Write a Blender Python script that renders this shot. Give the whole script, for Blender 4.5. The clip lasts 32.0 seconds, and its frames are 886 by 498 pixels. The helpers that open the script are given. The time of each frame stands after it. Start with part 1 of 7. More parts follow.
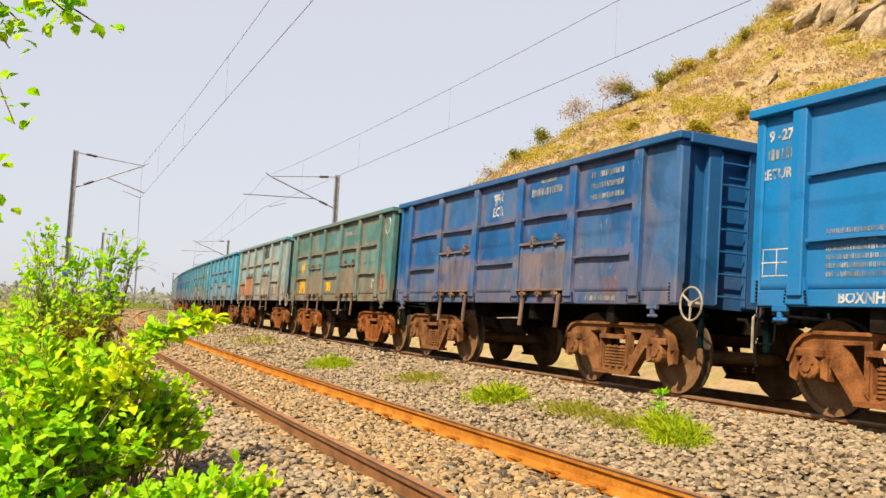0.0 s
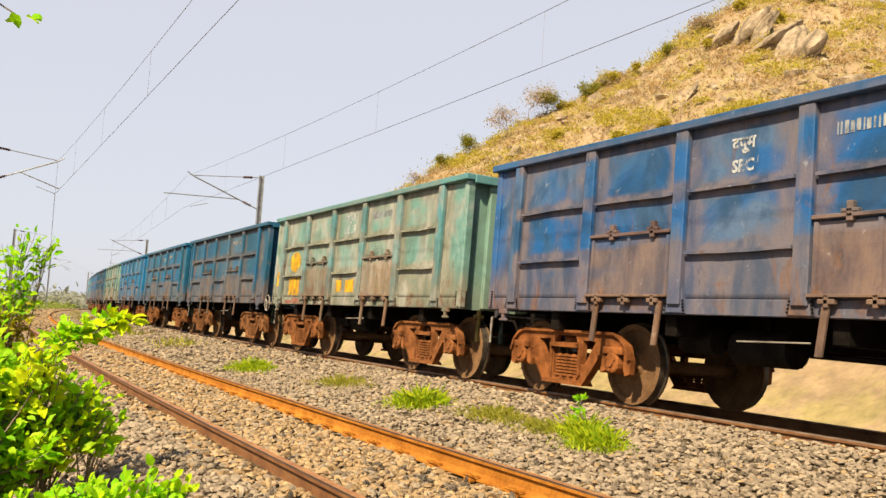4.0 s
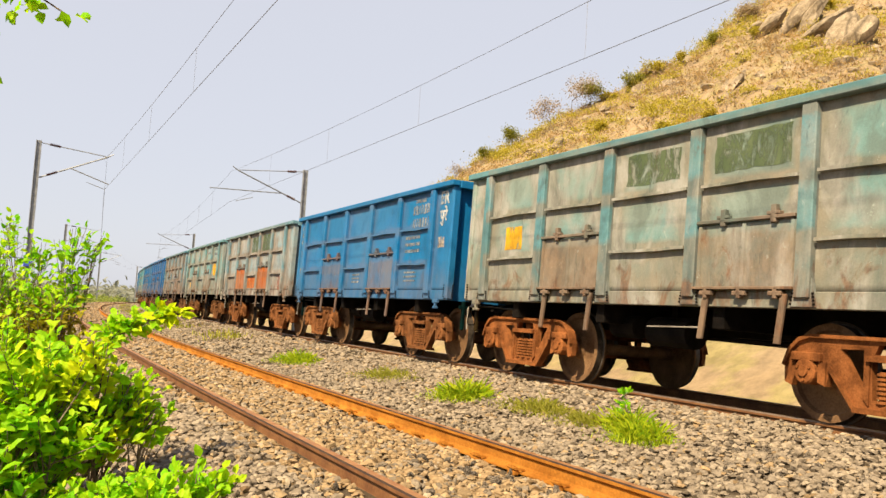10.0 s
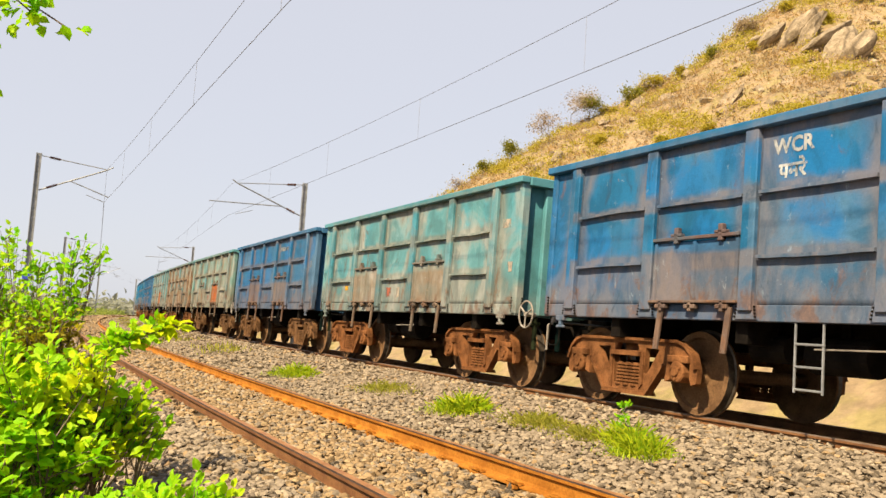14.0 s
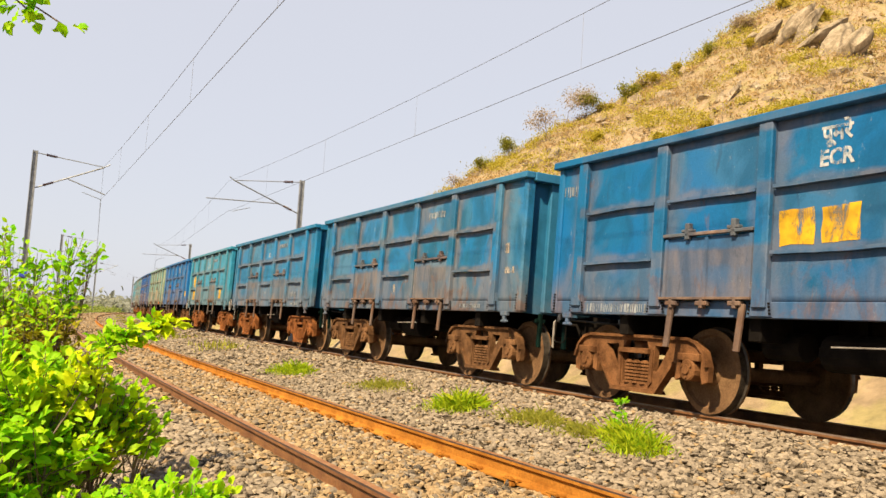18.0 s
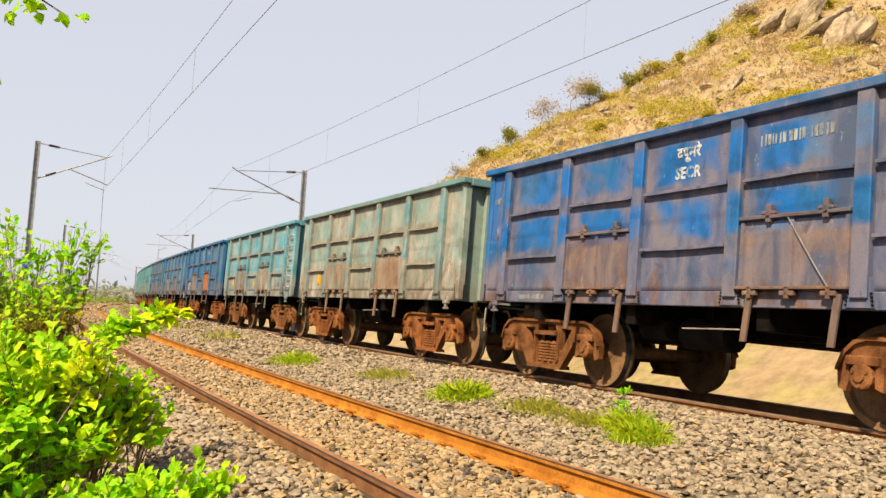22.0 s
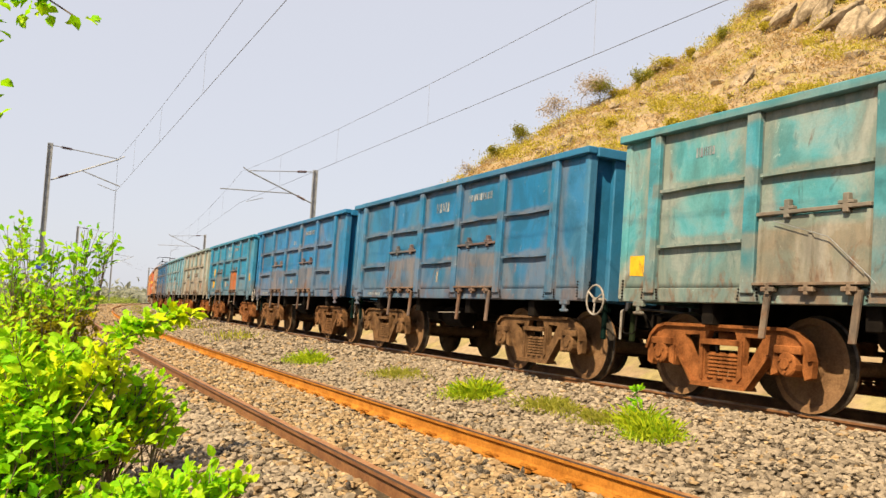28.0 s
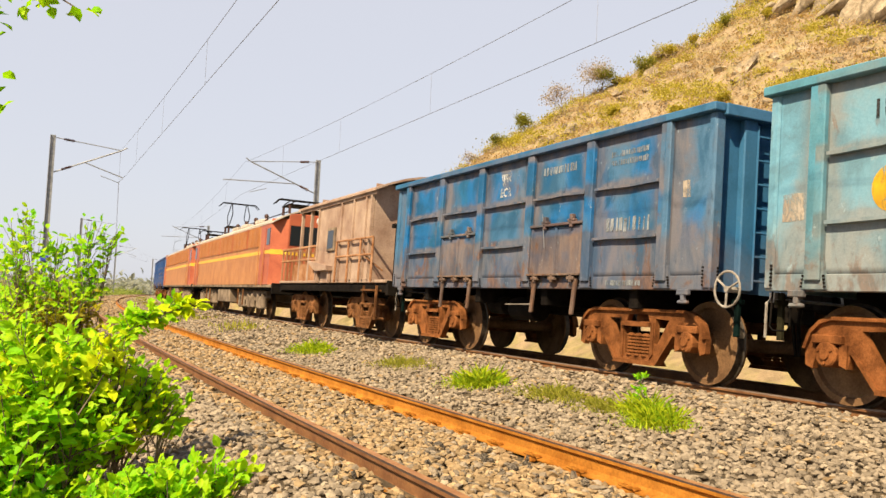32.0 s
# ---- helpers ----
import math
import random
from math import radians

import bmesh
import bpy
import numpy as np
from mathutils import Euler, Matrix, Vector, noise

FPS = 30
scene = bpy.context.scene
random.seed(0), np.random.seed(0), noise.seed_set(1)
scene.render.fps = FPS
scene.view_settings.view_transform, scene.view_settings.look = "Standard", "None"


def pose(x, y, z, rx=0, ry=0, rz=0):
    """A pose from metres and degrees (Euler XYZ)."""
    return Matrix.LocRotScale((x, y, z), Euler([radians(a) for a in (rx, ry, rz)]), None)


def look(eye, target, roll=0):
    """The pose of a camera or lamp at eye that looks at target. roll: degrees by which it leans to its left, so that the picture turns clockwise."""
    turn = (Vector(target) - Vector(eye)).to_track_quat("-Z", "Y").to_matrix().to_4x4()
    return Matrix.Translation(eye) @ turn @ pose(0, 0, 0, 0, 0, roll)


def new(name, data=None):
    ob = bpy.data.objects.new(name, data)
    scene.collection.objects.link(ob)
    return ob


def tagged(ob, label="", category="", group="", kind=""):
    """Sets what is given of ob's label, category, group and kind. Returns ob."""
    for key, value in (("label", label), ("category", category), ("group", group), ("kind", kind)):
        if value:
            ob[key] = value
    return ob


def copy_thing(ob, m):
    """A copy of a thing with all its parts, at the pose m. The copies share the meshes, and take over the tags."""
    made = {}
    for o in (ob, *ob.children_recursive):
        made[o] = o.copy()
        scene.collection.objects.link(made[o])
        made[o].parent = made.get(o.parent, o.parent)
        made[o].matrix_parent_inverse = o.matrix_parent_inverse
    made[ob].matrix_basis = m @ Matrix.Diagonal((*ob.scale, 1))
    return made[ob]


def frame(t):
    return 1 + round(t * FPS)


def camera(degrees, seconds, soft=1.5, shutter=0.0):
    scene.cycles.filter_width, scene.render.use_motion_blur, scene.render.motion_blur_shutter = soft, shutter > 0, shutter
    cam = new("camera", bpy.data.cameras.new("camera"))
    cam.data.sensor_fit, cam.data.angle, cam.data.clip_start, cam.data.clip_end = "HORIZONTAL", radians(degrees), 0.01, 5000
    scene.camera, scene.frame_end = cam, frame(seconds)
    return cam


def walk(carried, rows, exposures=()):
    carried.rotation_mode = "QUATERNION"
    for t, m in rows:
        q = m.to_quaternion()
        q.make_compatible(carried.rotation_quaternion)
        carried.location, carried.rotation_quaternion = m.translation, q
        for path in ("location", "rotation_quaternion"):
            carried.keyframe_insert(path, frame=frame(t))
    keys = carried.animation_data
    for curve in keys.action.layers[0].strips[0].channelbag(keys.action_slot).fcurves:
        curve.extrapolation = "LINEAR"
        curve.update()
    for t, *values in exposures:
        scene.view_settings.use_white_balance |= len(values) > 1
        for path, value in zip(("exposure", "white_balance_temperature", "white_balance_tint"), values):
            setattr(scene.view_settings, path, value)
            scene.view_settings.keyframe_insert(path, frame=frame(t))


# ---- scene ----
# the eye stands still on a tripod and only swings a little
EYE = (0.0, 0.0, 1.03)
TURNS = [  # seconds, yaw, pitch, roll
    (0, -24.44, 4.30, -2.86),
    (0.5, -24.20, 3.88, -2.83),
    (1, -24.56, 3.99, -2.97),
    (1.5, -25.50, 4.19, -3.04),
    (2, -27.13, 4.76, -3.44),
    (2.5, -28.12, 4.89, -3.50),
    (3, -28.45, 4.88, -3.34),
    (3.5, -29.18, 4.85, -3.34),
    (4, -29.29, 4.86, -3.60),
    (4.5, -28.81, 5.01, -3.53),
    (6.5, -27.45, 4.39, -3.12),
    (7, -27.27, 4.40, -3.07),
    (7.5, -27.13, 4.17, -3.00),
    (8, -27.11, 3.91, -3.15),
    (8.5, -26.70, 4.02, -3.13),
    (9, -26.67, 4.00, -3.35),
    (9.5, -26.57, 4.10, -3.50),
    (10, -26.55, 4.24, -3.56),
    (10.5, -26.45, 4.06, -3.43),
    (11, -26.46, 4.01, -3.45),
    (11.5, -26.42, 4.12, -3.57),
    (12, -26.46, 4.33, -3.44),
    (12.5, -26.58, 4.43, -3.36),
    (13, -26.79, 4.74, -3.41),
    (13.5, -26.54, 4.82, -3.66),
    (14, -26.60, 5.08, -3.63),
    (14.5, -26.86, 5.05, -3.57),
    (16.5, -26.74, 5.05, -3.51),
    (17, -26.70, 4.77, -3.65),
    (17.5, -26.80, 4.89, -3.71),
    (18, -26.77, 4.91, -3.55),
    (18.5, -26.47, 4.89, -3.46),
    (19, -26.44, 4.52, -3.24),
    (19.5, -26.30, 4.37, -3.16),
    (20, -26.44, 4.46, -3.23),
    (20.5, -26.58, 4.32, -3.51),
    (21, -26.66, 4.29, -3.42),
    (21.5, -26.60, 4.32, -3.36),
    (22, -26.60, 4.26, -3.49),
    (22.5, -26.34, 4.09, -3.28),
    (23, -26.08, 4.01, -3.30),
    (23.5, -26.08, 4.09, -3.20),
    (24, -26.25, 4.11, -3.23),
    (24.5, -26.11, 3.98, -3.18),
    (25, -26.29, 3.78, -3.59),
    (25.5, -26.15, 3.85, -3.39),
    (27.5, -25.70, 4.06, -2.78),
    (28, -25.86, 4.12, -3.11),
    (28.5, -25.89, 4.08, -2.98),
    (29, -26.21, 4.09, -3.15),
    (29.5, -26.16, 4.11, -3.21),
    (30, -25.87, 3.99, -2.96),
    (30.5, -25.47, 3.64, -2.90),
    (31, -25.31, 3.62, -2.77),
    (31.5, -25.63, 3.79, -2.67),
    (32, -25.62, 3.43, -2.73),
]
cam = camera(52.2, 32.0, soft=1.5, shutter=0.0)
walk(cam, [(t, pose(*EYE, 90 + pitch, roll, yaw)) for t, yaw, pitch, roll in TURNS], [(0.0, 1.07), (32.0, 1.07)])

# ---- light ----
SUN_EL, SUN_AZ = 46.0, 240.0  # height, and bearing from +y towards +x
world = bpy.data.worlds.new("sky")
scene.world = world
world.use_nodes = True
wn = world.node_tree
sky = wn.nodes.new("ShaderNodeTexSky")
sky.sky_type = "NISHITA"
sky.sun_disc = False
sky.sun_elevation, sky.sun_rotation = radians(SUN_EL), radians(SUN_AZ)
sky.altitude, sky.air_density, sky.dust_density, sky.ozone_density = 100, 1.0, 1.5, 1.0
wn.nodes["Background"].inputs["Strength"].default_value = 0.05
haze = wn.nodes.new("ShaderNodeMix")  # thin white haze over the whole sky
haze.data_type = "RGBA"
high = wn.nodes.new("ShaderNodeSeparateXYZ")
wn.links.new(wn.nodes.new("ShaderNodeTexCoord").outputs["Generated"], high.inputs[0])
thin = wn.nodes.new("ShaderNodeMapRange")  # the haze thins out with height
thin.inputs["From Min"].default_value, thin.inputs["From Max"].default_value = 0.38, 0.62
thin.inputs["To Min"].default_value, thin.inputs["To Max"].default_value = 0.78, 0.0
wn.links.new(high.outputs["Z"], thin.inputs["Value"])
wn.links.new(thin.outputs[0], haze.inputs[0])
haze.inputs[7].default_value = (7.85, 7.9, 8.6, 1)
wn.links.new(sky.outputs[0], haze.inputs[6])
wn.links.new(haze.outputs[2], wn.nodes["Background"].inputs["Color"])
sun_data = bpy.data.lights.new("sun", "SUN")
sun_data.energy, sun_data.angle, sun_data.color = 4.9, radians(0.6), (1.0, 0.82, 0.56)
sun = new("sun", sun_data)
el, az = radians(SUN_EL), radians(SUN_AZ)
sun.matrix_world = look(Vector((math.sin(az) * math.cos(el), math.cos(az) * math.cos(el), math.sin(el))) * 200, (0, 0, 0))


# ---- materials ----
class Nodes:
    """A small writer of node materials."""

    def __init__(self, name, rough=0.8, metal=0.0):
        self.mat = bpy.data.materials.new(name)
        self.mat.use_nodes = True
        self.t = self.mat.node_tree
        self.b = self.t.nodes["Principled BSDF"]
        self.b.inputs["Roughness"].default_value = rough
        self.b.inputs["Metallic"].default_value = metal
        self.b.inputs["Specular IOR Level"].default_value = 0.3
        self.co = self.t.nodes.new("ShaderNodeTexCoord").outputs["Object"]

    def put(self, node, **ins):
        n = self.t.nodes.new("ShaderNode" + node)
        for k, val in ins.items():
            self.set(n.inputs[k.replace("_", " ")], val)
        return n

    def set(self, sock, val):
        if hasattr(val, "links"):
            self.t.links.new(val, sock)
        else:
            sock.default_value = val

    def vec(self, scale=(1, 1, 1), shift=None):
        n = self.put("Mapping", Vector=self.co, Scale=scale)
        if shift is not None:
            self.set(n.inputs["Location"], shift)
        return n.outputs[0]

    def noise(self, scale, detail=4.0, rough=0.55, vec=None, dist=0.0):
        n = self.put("TexNoise", Vector=vec or self.co, Scale=scale, Detail=detail, Roughness=rough, Distortion=dist)
        return n.outputs[0]

    def ramp(self, fac, *stops):
        n = self.put("ValToRGB", Fac=fac)
        e = n.color_ramp.elements
        while len(e) < len(stops):
            e.new(0.5)
        for el_, (p_, c_) in zip(e, stops):
            el_.position = p_
            el_.color = (*c_, 1) if isinstance(c_, tuple) else (c_, c_, c_, 1)
        return n.outputs[0]

    def mix(self, fac, a, b, mode="MIX"):
        n = self.t.nodes.new("ShaderNodeMix")
        n.data_type, n.blend_type = "RGBA", mode
        for sock, val in zip((n.inputs[0], n.inputs[6], n.inputs[7]), (fac, a, b)):
            self.set(sock, (*val, 1) if isinstance(val, tuple) and len(val) == 3 else val)
        return n.outputs[2]

    def math(self, op, a, b=0.0):
        n = self.t.nodes.new("ShaderNodeMath")
        n.operation = op
        self.set(n.inputs[0], a), self.set(n.inputs[1], b)
        return n.outputs[0]

    def done(self, colour, bump=None, depth=0.02, rough=None):
        self.set(self.b.inputs["Base Color"], (*colour, 1) if isinstance(colour, tuple) else colour)
        if rough is not None:
            self.set(self.b.inputs["Roughness"], rough)
        if bump is not None:
            n = self.put("Bump", Height=bump, Distance=depth, Strength=1.0)
            self.set(self.b.inputs["Normal"], n.outputs[0])
        return self.mat


def speckled(name, dark, light, scale=6.0, rough=0.85, metal=0.0, depth=0.004, fine=60.0, vary=0.0):
    """A surface of two tones at two scales, with a fine relief."""
    n = Nodes(name, rough, metal)
    if rough >= 0.8:  # caked with dust: hardly any gloss
        n.b.inputs["Specular IOR Level"].default_value = 0.06
    f1, f2 = n.noise(scale, 5, 0.6), n.noise(fine, 3, 0.6)
    colr = n.mix(n.ramp(f1, (0.35, 0.0), (0.65, 1.0)), dark, light)
    colr = n.mix(0.35, colr, n.ramp(f2, (0.3, 0.25), (0.7, 0.9)), "OVERLAY")
    if vary:
        info = n.put("ObjectInfo")
        colr = n.mix(vary, colr, n.ramp(info.outputs["Random"], (0.0, 0.35), (1.0, 0.65)), "OVERLAY")
        colr = n.mix(1.0, colr, info.outputs["Color"], "MULTIPLY")
    return n.done(colr, f2, depth)


WALL_FACE = 1.475  # what stands further out than this is a post, not a sheet


def paint_material():
    """Old wagon paint in the object's own colour; its alpha says how worn it is."""
    n = Nodes("weathered_wagon_paint", 0.62)
    n.b.inputs["Specular IOR Level"].default_value = 0.22
    info = n.put("ObjectInfo")
    own, worn = info.outputs["Color"], info.outputs["Alpha"]
    shift = n.put("VectorMath", Vector=own)
    shift.operation = "SCALE"
    shift.inputs["Scale"].default_value = 85.0
    sh = shift.outputs[0]
    xyz = n.put("SeparateXYZ", Vector=n.co)

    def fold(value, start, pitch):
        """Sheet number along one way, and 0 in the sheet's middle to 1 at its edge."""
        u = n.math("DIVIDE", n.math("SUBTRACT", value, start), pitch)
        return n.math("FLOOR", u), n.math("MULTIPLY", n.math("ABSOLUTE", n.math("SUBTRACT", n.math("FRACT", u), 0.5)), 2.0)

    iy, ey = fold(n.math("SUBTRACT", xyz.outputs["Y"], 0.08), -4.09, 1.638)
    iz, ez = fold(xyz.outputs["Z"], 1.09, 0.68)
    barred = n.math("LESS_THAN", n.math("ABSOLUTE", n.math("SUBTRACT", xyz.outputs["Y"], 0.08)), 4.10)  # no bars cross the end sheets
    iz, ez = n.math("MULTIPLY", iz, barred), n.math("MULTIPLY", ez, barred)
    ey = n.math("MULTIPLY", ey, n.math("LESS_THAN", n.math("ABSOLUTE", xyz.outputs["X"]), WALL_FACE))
    cell = n.put("CombineXYZ", X=iy, Y=iz)
    moved = n.put("VectorMath", Vector=cell.outputs[0])
    moved.operation = "ADD"
    n.set(moved.inputs[1], sh)
    each = n.put("TexWhiteNoise", Vector=moved.outputs[0]).outputs["Value"]
    blot = n.noise(1.25, 6, 0.62, n.vec((1, 1, 0.9), sh), 0.5)
    patchy = n.noise(1.0, 3, 0.5, n.vec((1, 1, 0.8), sh), 0.3)
    streak = n.noise(1.5, 5, 0.62, n.vec((2.2, 2.2, 0.8), sh), 0.5)
    flake = n.noise(2.6, 8, 0.70, n.vec((1, 1, 0.6), sh), 0.7)
    chips = n.noise(8.0, 8, 0.74, n.vec((1, 1, 0.7), sh), 0.5)
    fine = n.noise(38.0, 4, 0.65)
    tired = n.ramp(worn, (0.25, 0.12), (0.5, 0.5), (0.7, 0.85), (0.9, 1.0))
    heavy = n.ramp(worn, (0.62, 0.0), (0.9, 1.0))
    # sheets faded unevenly, with fields of the stronger old colour left in them
    grey_ = n.put("RGBToBW", Color=own).outputs[0]
    pale_ = n.ramp(grey_, (0.072, 0.0), (0.20, 1.0))
    fresh = n.mix(1.0, own, n.mix(pale_, (0.50, 1.06, 1.36), (0.74, 1.0, 1.10)), "MULTIPLY")
    faded = n.mix(0.30, own, (0.3744, 0.36, 0.324))
    deep = n.mix(1.0, own, (0.56, 0.48, 0.46), "MULTIPLY")
    c0 = n.mix(n.math("MULTIPLY", n.ramp(each, (0.35, 0.0), (1.0, 0.65)), tired), own, faded)
    c0 = n.mix(n.math("MULTIPLY", n.ramp(patchy, (0.48, 0.0), (0.56, 0.85)), n.ramp(worn, (0.4, 0.15), (0.8, 1.0))), c0, fresh)
    c1 = n.mix(n.math("MULTIPLY", n.ramp(blot, (0.38, 0.70), (0.50, 0.0)), n.math("ADD", n.math("MULTIPLY", tired, 0.5), 0.4)), c0, deep)
    c1 = n.mix(n.math("MULTIPLY", n.ramp(streak, (0.52, 0.0), (0.70, 0.55)), tired), c1, deep)
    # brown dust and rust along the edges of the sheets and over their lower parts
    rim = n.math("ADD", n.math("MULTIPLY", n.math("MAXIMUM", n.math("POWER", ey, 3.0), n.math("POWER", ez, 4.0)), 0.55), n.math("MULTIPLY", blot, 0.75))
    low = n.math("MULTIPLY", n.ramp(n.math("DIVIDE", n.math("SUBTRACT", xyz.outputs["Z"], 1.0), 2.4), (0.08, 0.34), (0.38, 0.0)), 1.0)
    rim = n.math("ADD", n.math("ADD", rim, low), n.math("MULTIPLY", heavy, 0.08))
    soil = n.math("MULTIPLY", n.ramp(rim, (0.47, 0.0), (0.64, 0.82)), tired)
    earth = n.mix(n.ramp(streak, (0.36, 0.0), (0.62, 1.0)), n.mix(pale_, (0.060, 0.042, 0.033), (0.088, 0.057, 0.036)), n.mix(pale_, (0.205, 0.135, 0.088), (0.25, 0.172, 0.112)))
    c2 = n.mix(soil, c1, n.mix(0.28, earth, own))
    wash = n.math("MULTIPLY", n.ramp(blot, (0.47, 0.0), (0.58, 0.55)), n.math("MULTIPLY", n.ramp(grey_, (0.144, 0.0), (0.216, 1.0)), heavy))
    c2 = n.mix(wash, c2, n.mix(n.ramp(streak, (0.4, 0.0), (0.6, 1.0)), (0.185, 0.165, 0.145), (0.36, 0.36, 0.34)))
    brown = n.math("MULTIPLY", n.ramp(n.noise(1.3, 6, 0.62, n.vec((1.2, 1.2, 0.9), sh), 0.6), (0.46, 0.0), (0.56, 0.8)), n.ramp(worn, (0.88, 0.0), (1.0, 1.0)))
    c3 = n.mix(brown, c2, n.mix(n.ramp(chips, (0.4, 0.0), (0.6, 1.0)), (0.108, 0.054, 0.0252), (0.2592, 0.144, 0.072)))
    smear = n.math("MULTIPLY", n.ramp(n.noise(3.0, 6, 0.68, n.vec((1.4, 1.4, 0.6), sh), 0.9), (0.60, 0.0), (0.68, 0.6)), tired)
    c3 = n.mix(smear, c3, n.mix(0.25, (0.026, 0.023, 0.021), own))
    light = n.math("MULTIPLY", n.ramp(chips, (0.63, 0.0), (0.66, 0.7)), tired)
    c3 = n.mix(light, c3, n.mix(0.4, own, (0.4896, 0.4752, 0.432)))
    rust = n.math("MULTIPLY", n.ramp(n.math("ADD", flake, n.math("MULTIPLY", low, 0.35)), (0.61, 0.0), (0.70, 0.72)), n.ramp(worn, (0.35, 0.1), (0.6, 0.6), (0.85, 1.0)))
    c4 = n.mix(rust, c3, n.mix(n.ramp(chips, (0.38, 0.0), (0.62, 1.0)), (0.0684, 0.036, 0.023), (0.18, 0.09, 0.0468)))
    c5 = n.mix(0.18, c4, n.ramp(fine, (0.3, 0.3), (0.7, 0.75)), "OVERLAY")
    rough = n.math("ADD", n.math("MULTIPLY", n.math("MAXIMUM", soil, rust), 0.3), 0.50)
    return n.done(c5, n.mix(0.6, fine, flake), 0.006, rough)


def worn_mark(name, dark, light, cover=0.5):
    """Thin old paint, flaked off in places so that what lies under it shows."""
    n = Nodes(name, 0.7)
    f1 = n.noise(4.0, 5, 0.6)
    n.done(n.mix(n.ramp(f1, (0.35, 0.0), (0.65, 1.0)), dark, light))
    gone_ = n.ramp(n.noise(7.0, 8, 0.72, n.vec((1, 1, 0.5)), 0.5), (cover - 0.09, 0.0), (cover + 0.09, 1.0))
    tr = n.put("BsdfTransparent")
    mx = n.put("MixShader", Fac=gone_)
    n.t.links.new(n.b.outputs[0], mx.inputs[1])
    n.t.links.new(tr.outputs[0], mx.inputs[2])
    n.t.links.new(mx.outputs[0], n.t.nodes["Material Output"].inputs["Surface"])
    return n.mat


def leaf_material(name, dark, light, glow, through_=0.55):
    n = Nodes(name, 0.5)
    n.b.inputs["Specular IOR Level"].default_value = 0.15
    isl = n.put("NewGeometry").outputs["Random Per Island"]
    colr = n.mix(isl, dark, light)
    colr = n.mix(0.3, colr, n.ramp(n.noise(25.0), (0.3, 0.3), (0.7, 0.8)), "OVERLAY")
    n.done(colr)
    out = n.t.nodes["Material Output"]
    tr = n.put("BsdfTranslucent", Color=n.mix(1.0, colr, glow, "MULTIPLY"))
    mx = n.put("MixShader", Fac=through_)
    n.t.links.new(n.b.outputs[0], mx.inputs[1])
    n.t.links.new(tr.outputs[0], mx.inputs[2])
    n.t.links.new(mx.outputs[0], out.inputs["Surface"])
    return n.mat


def stone_material(name, *tones):
    n = Nodes(name, 0.9)
    n.b.inputs["Specular IOR Level"].default_value = 0.1
    isl = n.put("NewGeometry").outputs["Random Per Island"]
    colr = n.ramp(isl, *[(i / (len(tones) - 1), c_) for i, c_ in enumerate(tones)])
    f1 = n.noise(40.0, 4)
    colr = n.mix(0.28, colr, n.ramp(f1, (0.3, 0.2), (0.7, 0.85)), "OVERLAY")
    return n.done(colr, f1, 0.006)


PAINT = paint_material()
RUST = speckled("rusty_cast_steel", (0.0756, 0.0324, 0.013), (0.2088, 0.0936, 0.0374), 4.0, 0.85, 0.0, 0.006, 50, 0.4)
WHEEL = speckled("brown_wheel_steel", (0.100, 0.054, 0.027), (0.200, 0.115, 0.058), 3.0, 0.85, 0.0, 0.003, 40)
TREAD = speckled("bright_worn_steel", (0.0432, 0.0346, 0.0274), (0.0936, 0.0756, 0.0576), 12.0, 0.5, 0.5, 0.001)
# dark steel taken down to near black, with the underbody shade put in
DARK = speckled("shade_deepened_steel", (0.0043, 0.0036, 0.0032), (0.013, 0.0101, 0.0079), 4.0, 0.8, 0.0, 0.004)
RODS = speckled("dusty_bare_rod", (0.1584, 0.1368, 0.1152), (0.3024, 0.2736, 0.2376), 5.0, 0.7, 0.0, 0.002)
STEELGREY = speckled("grey_galvanised_steel", (0.1872, 0.1944, 0.2016), (0.3024, 0.3096, 0.3168), 5.0, 0.5, 0.5, 0.002)
WIRE = speckled("dull_copper_wire", (0.1296, 0.1296, 0.1368), (0.1872, 0.1872, 0.1944), 8.0, 0.6, 0.6, 0.001)
INSUL = speckled("brown_porcelain", (0.0432, 0.0216, 0.018), (0.072, 0.036, 0.0288), 8.0, 0.25)
RAILRUST = speckled("rusty_rail_steel", (0.2592, 0.0972, 0.0144), (0.4176, 0.1764, 0.0288), 3.0, 0.8, 0.1, 0.003, 45)
RAILBROWN = speckled("brown_rail_steel", (0.1296, 0.054, 0.0216), (0.2232, 0.1044, 0.0396), 3.0, 0.75, 0.1, 0.003, 45)
# dark line along both top corners of the near rail heads
RAILEDGE = speckled("dark_rail_edge", (0.0216, 0.013, 0.0086), (0.0504, 0.0288, 0.0173), 5.0, 0.6)
RAILHEAD = speckled("rusty_rail_head", (0.2448, 0.108, 0.0432), (0.36, 0.18, 0.072), 5.0, 0.6, 0.2, 0.001)
RAILTOP = speckled("worn_rail_head", (0.1872, 0.1224, 0.0864), (0.288, 0.2088, 0.1512), 6.0, 0.45, 0.6, 0.001)
CONCRETE = speckled("old_concrete", (0.2016, 0.18, 0.1584), (0.3024, 0.2808, 0.252), 4.0, 0.9)
YELLOW = worn_mark("faded_yellow_paint", (0.36, 0.1944, 0.0086), (0.6048, 0.3456, 0.0108), 0.585)
WHITE = speckled("old_white_paint", (0.396, 0.396, 0.3816), (0.576, 0.576, 0.5616), 9.0, 0.6)
ORANGE = worn_mark("orange_primer_paint", (0.2592, 0.0612, 0.0108), (0.4176, 0.1296, 0.0216), 0.58)
